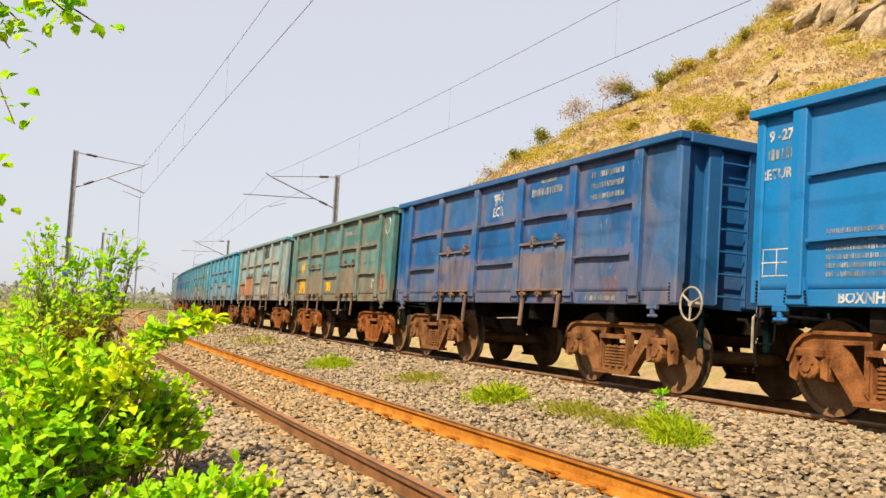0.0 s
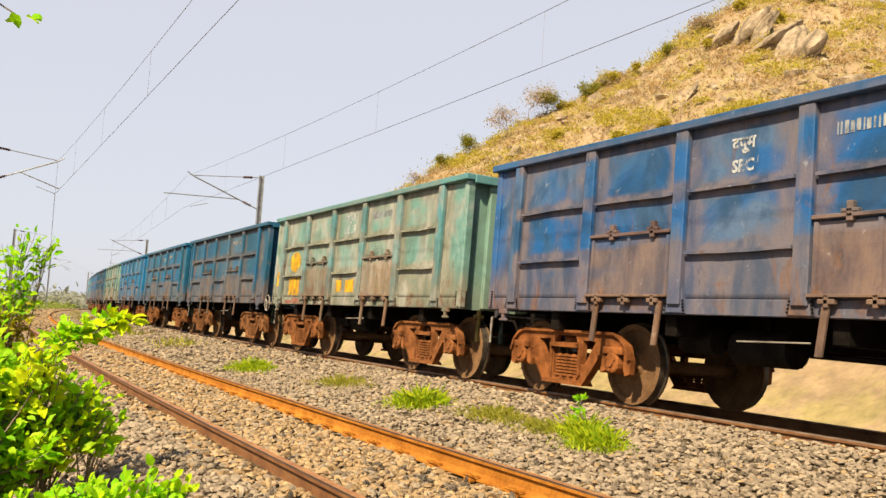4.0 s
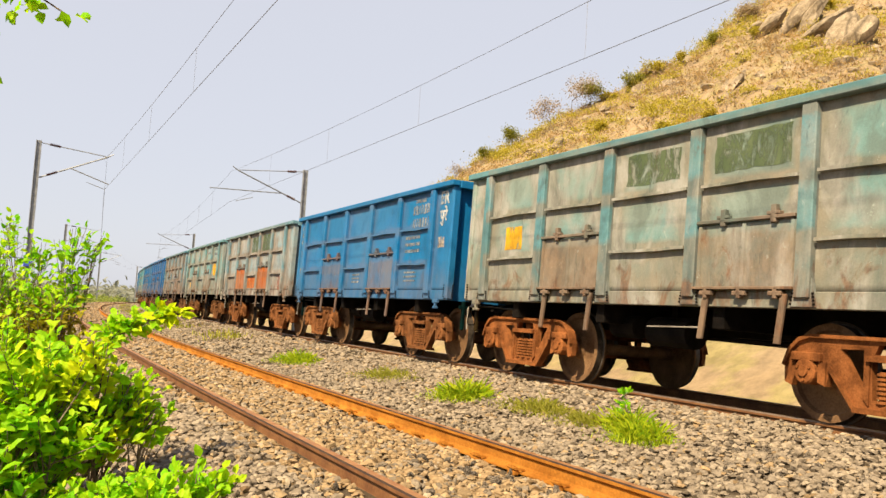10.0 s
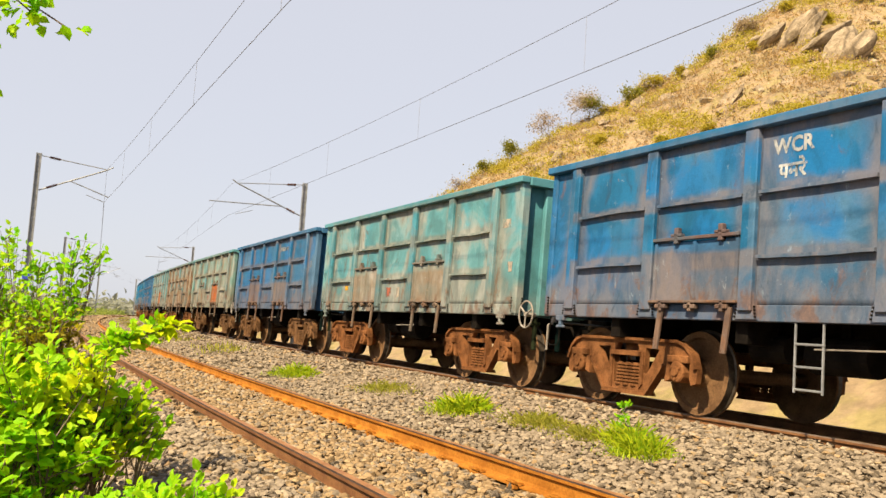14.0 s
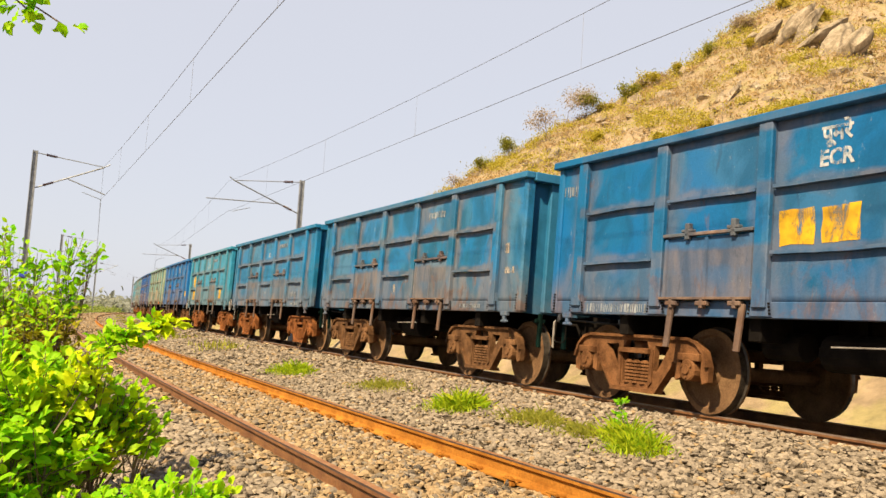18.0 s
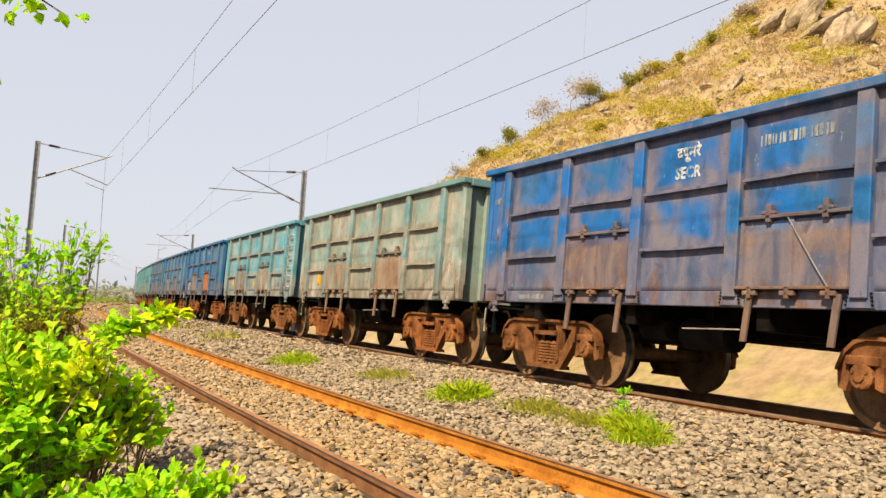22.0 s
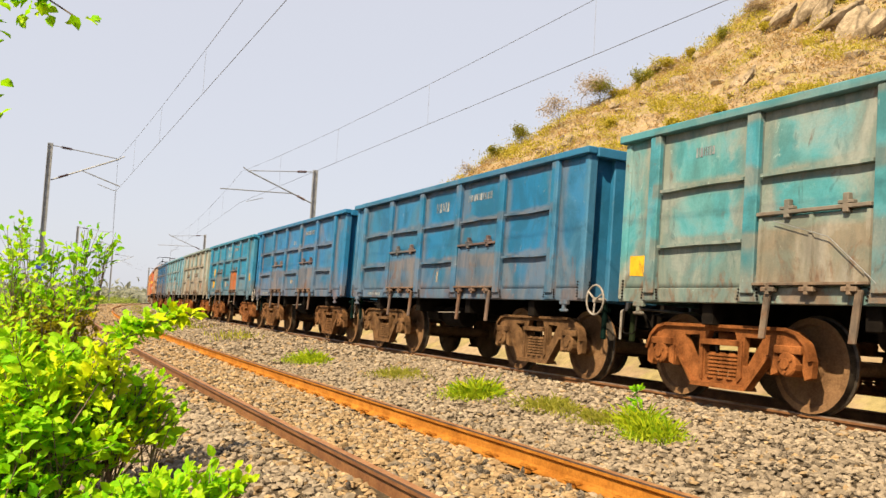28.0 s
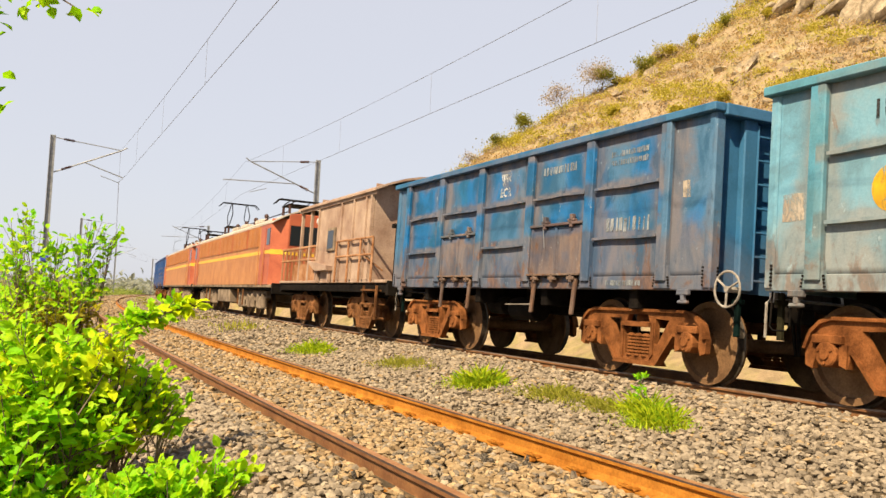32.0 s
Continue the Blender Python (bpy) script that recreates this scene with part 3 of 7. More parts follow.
def side_wall(wagon, sd):
    """One dented steel side sheet, 12 mm thick."""
    bm = bmesh.new()
    ys, zs = spread(-HALF, HALF, 81), spread(BOT + 0.16, TOP - 0.08, 25)
    outer = [[bm.verts.new((sd * (WIDE - dent(y, z)), y, z)) for y in ys] for z in zs]
    inner = [[bm.verts.new((sd * (WIDE - 0.05), y, z)) for y in (ys[0], ys[-1])] for z in (zs[0], zs[-1])]
    for a, b in zip(outer, outer[1:]):
        for i in range(len(ys) - 1):
            bm.faces.new((a[i], a[i + 1], b[i + 1], b[i])).smooth = True
    bm.faces.new((inner[0][0], inner[1][0], inner[1][1], inner[0][1]))
    bm.faces.new(outer[0] + inner[0][::-1])
    bm.faces.new(outer[-1] + inner[1][::-1])
    for k in (0, -1):
        bm.faces.new([row[k] for row in outer] + [inner[1][k], inner[0][k]])
    bmesh.ops.recalc_face_normals(bm, faces=bm.faces[:])
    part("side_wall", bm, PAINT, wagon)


def wavy_bar(bm, x0, x1, ya, yb, z, half, seed):
    """A flat stiffening bar, knocked a little out of line."""
    rings = []
    for i in range(9):
        y = ya + (yb - ya) * i / 8
        w = 0.016 * noise.noise(Vector((seed * 3.1, y * 1.6, z))) + 0.006 * noise.noise(Vector((y * 5, z, seed)))
        rings.append([bm.verts.new(c_) for c_ in ((x0, y, z + w - half), (x1, y, z + w - half * 0.8), (x1, y, z + w + half * 0.8), (x0, y, z + w + half))])
    for a, b in zip(rings, rings[1:]):
        for k in range(4):
            bm.faces.new((a[k], a[(k + 1) % 4], b[(k + 1) % 4], b[k]))
    bm.faces.new(rings[0]), bm.faces.new(rings[-1])
    bmesh.ops.recalc_face_normals(bm, faces=bm.faces[:])


def build_wagon():
    wagon = tagged(new("open_wagon"), "steel open goods wagon", "wagon", "wagons of the train")
    for sd in (-1, 1):
        side_wall(wagon, sd)
        bm = bmesh.new()
        xa, xb = sorted((sd * (WIDE - 0.06), sd * (WIDE + 0.012)))
        box(bm, xa, xb, -HALF, HALF, BOT, BOT + 0.17, 0.008)
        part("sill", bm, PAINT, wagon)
        bm = bmesh.new()
        xa, xb = sorted((sd * (WIDE - 0.06), sd * (WIDE + 0.10)))
        box(bm, xa, xb, -HALF - 0.06, HALF + 0.06, TOP - 0.10, TOP, 0.012)
        part("coping", bm, PAINT, wagon)
        for y in RIBS:
            bm = bmesh.new()
            vs = box(bm, *sorted((sd * (WIDE - 0.03), sd * (WIDE + 0.08))), y - 0.095, y + 0.095, BOT + 0.10, TOP - 0.10, 0.012)
            for v_ in vs:  # a pressed hat section, narrower in front
                if v_.is_valid and abs(v_.co.x) > WIDE + 0.05:
                    v_.co.y = y + (v_.co.y - y) * 0.62
            prism(bm, [(y - 0.10, BOT + 0.30), (y + 0.10, BOT + 0.30), (y + 0.15, BOT + 0.02), (y - 0.15, BOT + 0.02)], sd * WIDE, sd * (WIDE + 0.045))
            for e in (-1, 1):
                for k in range(4):
                    yr, zr = y + e * (0.125 + 0.006 * k), BOT + 0.15 - 0.035 * k
                    box(bm, *sorted((sd * (WIDE + 0.04), sd * (WIDE + 0.056))), yr - 0.010, yr + 0.010, zr - 0.010, zr + 0.010, 0, 1)
            part("stanchion", bm, [PAINT, DARK], wagon)
        for i in range(5):
            ya, yb = RIBS[i] + 0.085, RIBS[i + 1] - 0.085
            for z in ((2.45, 1.77) if i in (0, 2, 4) else (2.45,)):
                bm = bmesh.new()
                wavy_bar(bm, sd * (WIDE - 0.03), sd * (WIDE + 0.066), ya + 0.035, yb - 0.035, z, 0.022, i + 1)
                part("stiffener", bm, PAINT, wagon)
        for ya, yb in (RIBS[1:3], RIBS[3:5]):
            ym = (ya + yb) / 2
            bm = bmesh.new()
            line_ = [(ya + 0.12, 0.002)]
            for y in (ya + 0.15, ym, yb - 0.15):
                line_ += [(y - 0.03, 0.035), (y - 0.022, 0.06), (y + 0.022, 0.06), (y + 0.03, 0.035)]
            line_ += [(yb - 0.12, 0.002)]
            lo = [bm.verts.new((sd * (WIDE + d), y, 1.30)) for y, d in line_]
            hi = [bm.verts.new((sd * (WIDE + d), y, 1.99)) for y, d in line_]
            bm.faces.new(lo), bm.faces.new(hi)
            for i in range(len(line_)):
                k = (i + 1) % len(line_)
                bm.faces.new((lo[i], lo[k], hi[k], hi[i]))
            bmesh.ops.recalc_face_normals(bm, faces=bm.faces[:])
            door = part("door", bm, PAINT, wagon, "double flap discharge door")
            bm = bmesh.new()
            xa, xb = sorted((sd * (WIDE + 0.02), sd * (WIDE + 0.085)))
            box(bm, xa, xb, ya + 0.11, yb - 0.11, 2.01, 2.05, 0.006)
            for y in (ym - 0.42, ym + 0.30):
                box(bm, xa, xb, y - 0.035, y + 0.035, 1.97, 2.16, 0.008)
                box(bm, xa, xb, y - 0.09, y + 0.09, 2.055, 2.09, 0.006)
            part("hinge_bar", bm, PAINT, door, "rusty hinge bar")
            bm = bmesh.new()
            xa, xb = sorted((sd * (WIDE + 0.03), sd * (WIDE + 0.10)))
            box(bm, xa, xb, ya + 0.1, yb - 0.1, 1.285, 1.315, 0.004)
            for y in (ym - 0.5, ym, ym + 0.5):
                box(bm, xa, xb, y - 0.09, y + 0.09, 1.22, 1.27, 0.008)
                box(bm, xa, xb + (0.02 if sd > 0 else 0), y - 0.025, y + 0.025, 1.19, 1.31, 0.006)
            if sd < 0:
                part("lock_bar", bm, PAINT, door, "rusty locking bar")
            else:
                bm.free()
            for y in (ya + 0.22, yb - 0.30) if sd < 0 else ():
                bm = bmesh.new()
                xa, xb = sorted((sd * (WIDE + 0.04), sd * (WIDE + 0.075)))
                vs = box(bm, xa, xb, y - 0.04, y + 0.04, 0.74, 1.24, 0.006)
                for v_ in bm.verts:
                    if v_.co.z < 0.85:
                        v_.co.y += 0.06
                part("door_prop", bm, PAINT, wagon, "hanging rusty door prop")
    for sd in (-1, 1):
        bm = bmesh.new()
        ya, yb = sorted((sd * (HALF - 0.08), sd * (HALF - 0.09)))
        box(bm, -WIDE + 0.005, WIDE - 0.005, ya, yb, BOT, TOP - 0.08)
        part("end_wall", bm, PAINT, wagon)
        bm = bmesh.new()
        ya, yb = sorted((sd * (HALF - 0.09), sd * (HALF + 0.085)))
        box(bm, -WIDE + 0.06, WIDE - 0.06, ya, yb, TOP - 0.14, TOP - 0.002, 0.012)
        part("end_coping", bm, PAINT, wagon)
        for x in (-0.96, -0.3, 0.3, 0.96):
            bm = bmesh.new()
            ya, yb = sorted((sd * (HALF - 0.08), sd * (HALF + 0.02)))
            box(bm, x - 0.10, x + 0.10, ya, yb, BOT + 0.02, TOP - 0.10, 0.015)
            part("end_post", bm, PAINT, wagon)
        for z in (1.75, 2.35):
            bm = bmesh.new()
            ya, yb = sorted((sd * (HALF - 0.08), sd * (HALF - 0.01)))
            box(bm, -0.2, 0.2, ya, yb, z - 0.03, z + 0.03, 0.008)
            part("end_stiffener", bm, PAINT, wagon)
        bm = bmesh.new()
        xl = -0.64 if sd < 0 else 1.3
        for x in (xl - 0.22, xl + 0.22):
            cyl(bm, (x, sd * (HALF + 0.02), 1.15), (x, sd * (HALF + 0.02), 3.05), 0.016, 6)
        for i in range(7):
            cyl(bm, (xl - 0.22, sd * (HALF + 0.02), 1.25 + 0.28 * i), (xl + 0.22, sd * (HALF + 0.02), 1.25 + 0.28 * i), 0.014, 6)
        part("ladder", bm, PAINT, wagon)
        coupler(wagon, sd)
        xe, ye = -sd * (WIDE - 0.12), sd * (HALF + 0.10)
        bm = bmesh.new()
        tube(bm, [(xe, ye, 0.62), (xe, ye, 0.98), (xe * 0.95, ye, 1.03), (0.15 * xe, ye, 1.03), (0.1 * xe, ye + sd * 0.08, 1.12)], 0.016)
        box(bm, xe * 0.93 - 0.03, xe * 0.93 + 0.03, ye - 0.05, ye + 0.03, 0.99, 1.10, 0.006)
        part("uncoupling_lever", bm, RODS, wagon)
        bm = bmesh.new()
        box(bm, -WIDE + 0.22, -WIDE + 0.27, ye - 0.12, ye - 0.05, 0.60, 1.10, 0.008)
        box(bm, -WIDE + 0.16, -WIDE + 0.33, ye - 0.11, ye - 0.06, 0.96, 1.02, 0.008)
        part("step_hanger", bm, RUST, wagon)
        for x in (-1, 1):
            bm = bmesh.new()
            y0, y1 = sorted((sd * (HALF - 0.115), sd * (HALF + 0.012)))
            box(bm, *sorted((x * (WIDE - 0.12), x * (WIDE + 0.030))), y0, y1, BOT + 0.01, TOP - 0.09, 0.022)
            for k in range(6):
                zr = BOT + 0.06 + 0.04 * k
                box(bm, *sorted((x * (WIDE + 0.026), x * (WIDE + 0.042))), sd * (HALF - 0.095) - 0.011, sd * (HALF - 0.095) + 0.011, zr - 0.011, zr + 0.011, 0, 1)
                box(bm, *sorted((x * (WIDE - 0.095), x * (WIDE - 0.073))), *sorted((sd * (HALF + 0.008), sd * (HALF + 0.022))), zr - 0.011, zr + 0.011, 0, 1)
            part("corner_post", bm, [PAINT, DARK], wagon)
        for x in (-1.3,):
            bm = bmesh.new()
            y = sd * 4.40
            xe = x * 1.128
            box(bm, xe - 0.03, xe + 0.03, y - 0.10, y + 0.10, 1.04, 1.11, 0.01)
            box(bm, xe - 0.025, xe + 0.025, y - 0.03, y + 0.03, 0.97, 1.05, 0.008)
            box(bm, xe - 0.025, xe + 0.025, y - 0.09, y + 0.09, 0.94, 0.98, 0.012)
            part("lifting_lug", bm, PAINT, wagon)
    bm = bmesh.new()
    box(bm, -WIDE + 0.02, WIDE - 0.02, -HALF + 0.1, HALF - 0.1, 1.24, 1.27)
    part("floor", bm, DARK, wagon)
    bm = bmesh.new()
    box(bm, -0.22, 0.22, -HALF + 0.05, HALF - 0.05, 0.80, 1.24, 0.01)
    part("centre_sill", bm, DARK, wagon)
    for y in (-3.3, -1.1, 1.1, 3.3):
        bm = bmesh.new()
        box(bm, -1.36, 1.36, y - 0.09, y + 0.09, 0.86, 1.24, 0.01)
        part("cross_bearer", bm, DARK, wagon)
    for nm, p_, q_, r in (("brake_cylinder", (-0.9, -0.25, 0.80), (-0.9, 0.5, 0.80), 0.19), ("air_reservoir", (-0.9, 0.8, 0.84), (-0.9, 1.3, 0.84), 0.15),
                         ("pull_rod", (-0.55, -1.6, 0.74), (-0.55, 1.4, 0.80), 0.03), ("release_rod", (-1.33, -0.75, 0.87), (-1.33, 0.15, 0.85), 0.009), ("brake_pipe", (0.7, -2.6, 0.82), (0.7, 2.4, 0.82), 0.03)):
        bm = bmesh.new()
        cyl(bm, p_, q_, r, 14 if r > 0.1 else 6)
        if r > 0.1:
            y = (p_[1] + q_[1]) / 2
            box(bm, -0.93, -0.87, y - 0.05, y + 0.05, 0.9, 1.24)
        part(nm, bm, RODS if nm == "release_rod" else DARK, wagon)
    bm = bmesh.new()
    tube(bm, [(-1.36, 4.56, 1.12), (-1.38, 4.56, 0.74), (-1.38, 4.60, 0.70), (-1.38, 4.78, 0.70), (-1.38, 4.82, 0.74), (-1.36, 4.82, 1.12)], 0.010)
    part("stirrup_step", bm, DARK, wagon)
    for y in (-3.24, 3.20):
        bogie(wagon, y)
    return wagon


def colour_thing(thing, paint, worn, doors=(None, None)):
    """Give every painted part of a wagon its paint; doors: rear and front door on the near side."""
    shade = random.Random(int(paint[2] * 9000 + worn * 100))
    dusty = shade.random()
    cast = tuple((1.1 * a * (1 - dusty) + b * dusty) * 0.95 for a, b in zip((1.12, 0.9, 0.7), (0.74, 0.92, 1.1)))
    for ob in thing.children_recursive:
        nm = ob.name.split(".")[0]
        c_, w_ = paint, worn
        if nm in ("bogie", "side_frame", "spring_nest", "axle_box"):
            ob.color = (*cast, 1.0)
            continue
        if nm in ("hinge_bar", "lock_bar", "door_prop"):
            c_, w_ = tuple(0.2 * p_ + 0.8 * q_ for p_, q_ in zip(paint, (0.1368, 0.072, 0.0396))), 0.9
        elif nm in ("coping", "end_coping", "stanchion"):
            w_ = worn * (1.0 if nm == "stanchion" else 0.6)
            if paint[1] > 0.19:  # rails and posts keep more of the old teal paint
                c_ = tuple(0.5 * p_ + 0.5 * q_ for p_, q_ in zip(paint, (0.0288, 0.1728, 0.2232)))
        elif nm in ("end_wall", "end_post", "ladder"):
            w_ = worn * 0.5
        elif nm == "door":
            y = sum((Vector(b) for b in ob.bound_box), Vector()).y / 8
            x = sum((Vector(b) for b in ob.bound_box), Vector()).x / 8
            own = doors[0] if y > 0 else doors[1]
            c_ = tuple(0.5 * p_ + 0.5 * q_ for p_, q_ in zip(own, paint)) if own and x < 0 and own is not OR else own if own and x < 0 else tuple(0.72 * p_ + 0.28 * q_ for p_, q_ in zip(paint, (0.144, 0.0936, 0.0648)))
            w_ = 0.66 if own is OR and x < 0 else min(0.92, worn + 0.1)
        ob.color = (*c_, w_)


# paint of each wagon from the first on: base colour, wear, rear door, front door, hand wheel
BR, GY, OR, TAN = (0.1512, 0.072, 0.036), (0.1152, 0.0936, 0.0792), (0.36, 0.098, 0.018), (0.288, 0.1728, 0.0864)
WAGONS = [
    ("bright blue", (0.0022, 0.1239, 0.3358), 0.25, None, None, 0),
    ("deep blue", (0.0029, 0.0698, 0.2120), 0.6, None, None, 1),
    ("olive teal", (0.0612, 0.1476, 0.1404), 0.86, None, None, 0),
    ("pale grey-blue", (0.1721, 0.2513, 0.2650), 0.85, OR, None, 1),
    ("light cyan blue", (0.0324, 0.2376, 0.3888), 0.66, None, None, 0),
    ("teal cyan", (0.0144, 0.1944, 0.2880), 0.72, None, BR, 0),
    ("teal blue", (0.0115, 0.1620, 0.2664), 0.68, BR, GY, 0),
    ("dusty violet blue", (0.0187, 0.0780, 0.1847), 0.80, None, BR, 1),
    ("pale green", (0.1476, 0.2520, 0.2052), 0.88, GY, TAN, 0),
    ("dark blue", (0.0130, 0.0780, 0.1368), 0.76, None, None, 1),
    ("dark blue", (0.0101, 0.0936, 0.1682), 0.7, None, None, 0),
    ("blue", (0.0115, 0.1247, 0.2456), 0.6, None, None, 0),
    ("pale green", (0.1591, 0.2657, 0.2052), 0.85, None, None, 1),
    ("slate blue", (0.0158, 0.0821, 0.1402), 0.80, None, None, 1),
    ("worn dusty blue-grey", (0.0550, 0.1300, 0.2300), 0.80, None, None, 0),
    ("pale light blue", (0.1188, 0.2268, 0.2880), 0.82, None, None, 0),
    ("medium blue", (0.0115, 0.1395, 0.2715), 0.72, None, OR, 0),
    ("pale grey-green", (0.1836, 0.2556, 0.2232), 0.88, BR, None, 1),
    ("strong blue", (0.0022, 0.1231, 0.2941), 0.45, None, None, 0),
    ("pale grey-blue", (0.2300, 0.2900, 0.3050), 0.92, OR, OR, 0),
    ("pale cyan and cream", (0.1548, 0.2772, 0.2700), 0.90, (0.216, 0.1728, 0.1152), (0.1872, 0.1368, 0.0936), 1),
    ("worn blue-grey", (0.1350, 0.2050, 0.2350), 0.95, None, BR, 1),
    ("blue", (0.0115, 0.1034, 0.2586), 0.6, None, None, 0),
    ("dusty blue", (0.0120, 0.1197, 0.2565), 0.74, None, None, 0),
    ("pale teal", (0.0864, 0.2520, 0.2808), 0.84, TAN, TAN, 1),
    ("indigo blue", (0.0122, 0.1026, 0.2195), 0.7, BR, GY, 0),
    ("pale teal green", (0.1454, 0.2585, 0.2254), 0.92, None, OR, 1),
    ("rusty pale green", (0.1800, 0.2160, 0.1728), 1.0, (0.2592, 0.108, 0.0216), (0.2592, 0.108, 0.0216), 0),
    ("pale cyan-grey", (0.1548, 0.2664, 0.2628), 0.84, TAN, OR, 1),
    ("deep blue", (0.0050, 0.1026, 0.2326), 0.58, None, GY, 0),
    ("worn blue", (0.0115, 0.1247, 0.2326), 0.75, None, None, 0),
    ("worn blue", (0.0115, 0.1395, 0.2586), 0.7, None, None, 0),
    ("teal cyan", (0.0280, 0.2050, 0.3000), 0.65, BR, BR, 1),
    ("strong blue", (0.0050, 0.1116, 0.2845), 0.6, BR, None, 1),
    ("pale yellow-green", (0.2520, 0.3211, 0.1987), 0.75, TAN, TAN, 0),
    ("indigo blue", (0.0122, 0.0958, 0.2612), 0.88, BR, None, 0),
    ("dirty pale grey-green", (0.1944, 0.2556, 0.2268), 0.88, GY, (0.2592, 0.0864, 0.0288), 0),
    ("pale blue-cyan", (0.1008, 0.2592, 0.3096), 0.80, BR, TAN, 0),
    ("deep blue", (0.0072, 0.0936, 0.2134), 0.6, TAN, OR, 0),
    ("slate blue", (0.0200, 0.1140, 0.2280), 0.70, (0.2016, 0.1728, 0.0864), None, 1),
    ("slate blue", (0.0200, 0.1117, 0.2137), 0.72, None, None, 1),
    ("pale cyan", (0.0792, 0.2657, 0.3046), 0.7, BR, BR, 1),
    ("teal green", (0.1058, 0.2930, 0.2779), 0.7, BR, BR, 0),
    ("pale cyan-green", (0.0792, 0.2520, 0.2664), 0.78, TAN, TAN, 1),
    ("violet blue", (0.0115, 0.1198, 0.2326), 0.6, None, None, 1),
    ("blue", (0.0115, 0.1247, 0.2586), 0.65, None, None, 0),
    ("teal blue", (0.0115, 0.1620, 0.2664), 0.62, GY, OR, 1),
    ("dirty cream-grey", (0.3046, 0.3139, 0.2650), 0.9, None, None, 1),
    ("light sky blue", (0.1454, 0.2930, 0.3708), 0.7, None, None, 0),
    ("dark blue", (0.0115, 0.1094, 0.2327), 0.87, None, BR, 1),
]

# ---- ballast ----
def strewn(name, spots, material, label, category, seed, shapes=24):
    """Many small angular stones in one mesh; spots give place and size."""
    rnd = random.Random(seed)
    g = (1 + 5 ** 0.5) / 2
    ico = np.array([(-1, g, 0), (1, g, 0), (-1, -g, 0), (1, -g, 0), (0, -1, g), (0, 1, g), (0, -1, -g), (0, 1, -g), (g, 0, -1), (g, 0, 1), (-g, 0, -1), (-g, 0, 1)]) / 1.9
    quads = np.array([(0, 11, 5), (0, 5, 1), (0, 1, 7), (0, 7, 10), (0, 10, 11), (1, 5, 9), (5, 11, 4), (11, 10, 2), (10, 7, 6), (7, 1, 8), (3, 9, 4), (3, 4, 2), (3, 2, 6), (3, 6, 8), (3, 8, 9), (4, 9, 5), (2, 4, 11), (6, 2, 10), (8, 6, 7), (9, 8, 1)])
    protos = []
    for _ in range(shapes):
        k = ico.copy()
        for _ in range(5):
            nr = np.array((rnd.gauss(0, 1), rnd.gauss(0, 1), rnd.gauss(0, 1)))
            nr /= np.linalg.norm(nr)
            over = np.maximum(0, k @ nr - rnd.uniform(0.35, 0.75))
            k = k - over[:, None] * nr
        w = np.array(Euler((rnd.uniform(-3, 3), rnd.uniform(-3, 3), 0)).to_matrix())
        protos.append(k * np.array([rnd.uniform(0.9, 1.12) for _ in range(12)])[:, None] @ w)
    vs, fs = [], []
    for i, (x, y, z, r) in enumerate(spots):
        a = rnd.uniform(0, 6.283)
        c_, s_ = math.cos(a), math.sin(a)
        p_ = protos[rnd.randrange(shapes)] * np.array((r * rnd.uniform(0.7, 1.3), r * rnd.uniform(0.6, 1.0), r * rnd.uniform(0.4, 0.75)))
        q = np.empty_like(p_)
        q[:, 0] = p_[:, 0] * c_ - p_[:, 1] * s_ + x
        q[:, 1] = p_[:, 0] * s_ + p_[:, 1] * c_ + y
        q[:, 2] = p_[:, 2] + z
        vs.append(q)
        fs.append(quads + i * 12)
    me = bpy.data.meshes.new(name)
    me.from_pydata(np.concatenate(vs).tolist(), [], np.concatenate(fs).tolist())
    me.materials.append(material)
    return tagged(new(name, me), label, category, "", "stuff")


rnd = random.Random(4)
grey, tan, shaded = [], [], []
for s0, s1, per, r0, r1 in ((-8, 0.8, 250, 0.034, 0.056), (0.8, 9, 480, 0.026, 0.050), (9, 18, 270, 0.030, 0.056), (18, 36, 90, 0.038, 0.072), (36, 70, 26, 0.05, 0.09), (70, 170, 7, 0.09, 0.15)):
    for _ in range(int((s1 - s0) * 8.8 * per)):
        s, off = rnd.uniform(s0, s1), rnd.uniform(-0.6, 8.9)
        if min(abs(off - NEAR + GAUGE / 2), abs(off - NEAR - GAUGE / 2), abs(off - FAR + GAUGE / 2)) < 0.085:
            continue
        if (s > 9 and off < 0.9) or off < rnd.uniform(-0.6, 0.5):
            continue
        r = rnd.uniform(r0, r1)
        p_ = on_line(s, off, ground_height(s, off) + r * rnd.uniform(0.1, 0.7) + 0.02 * noise.noise(Vector((off, s, 9))))
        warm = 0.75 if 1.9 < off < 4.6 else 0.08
        # stones beyond the train's near rail take the painted shade tone
        (shaded if 7.9 < off else tan if rnd.random() < warm else grey).append((*p_, r))
strewn("ballast_stones", grey, STONES, "loose grey crushed stone ballast", "ballast", 5)
strewn("coal_stained_stones", shaded, STONES_SHADED, "dark ballast between the rails, coloured with the shade under the train", "ballast", 7)
strewn("stained_ballast_stones", tan, STONES_WARM, "loose tan stained ballast between the rails", "ballast", 6)


# sleepers and rail clips
def sleeper_mesh():
    bm = bmesh.new()
    box(bm, -1.35, 1.35, -0.13, 0.13, -0.20, 0.0, 0.02)
    me = bpy.data.meshes.new("sleeper")
    bm.to_mesh(me)
    bm.free()
    me.materials.append(CONCRETE)
    return me


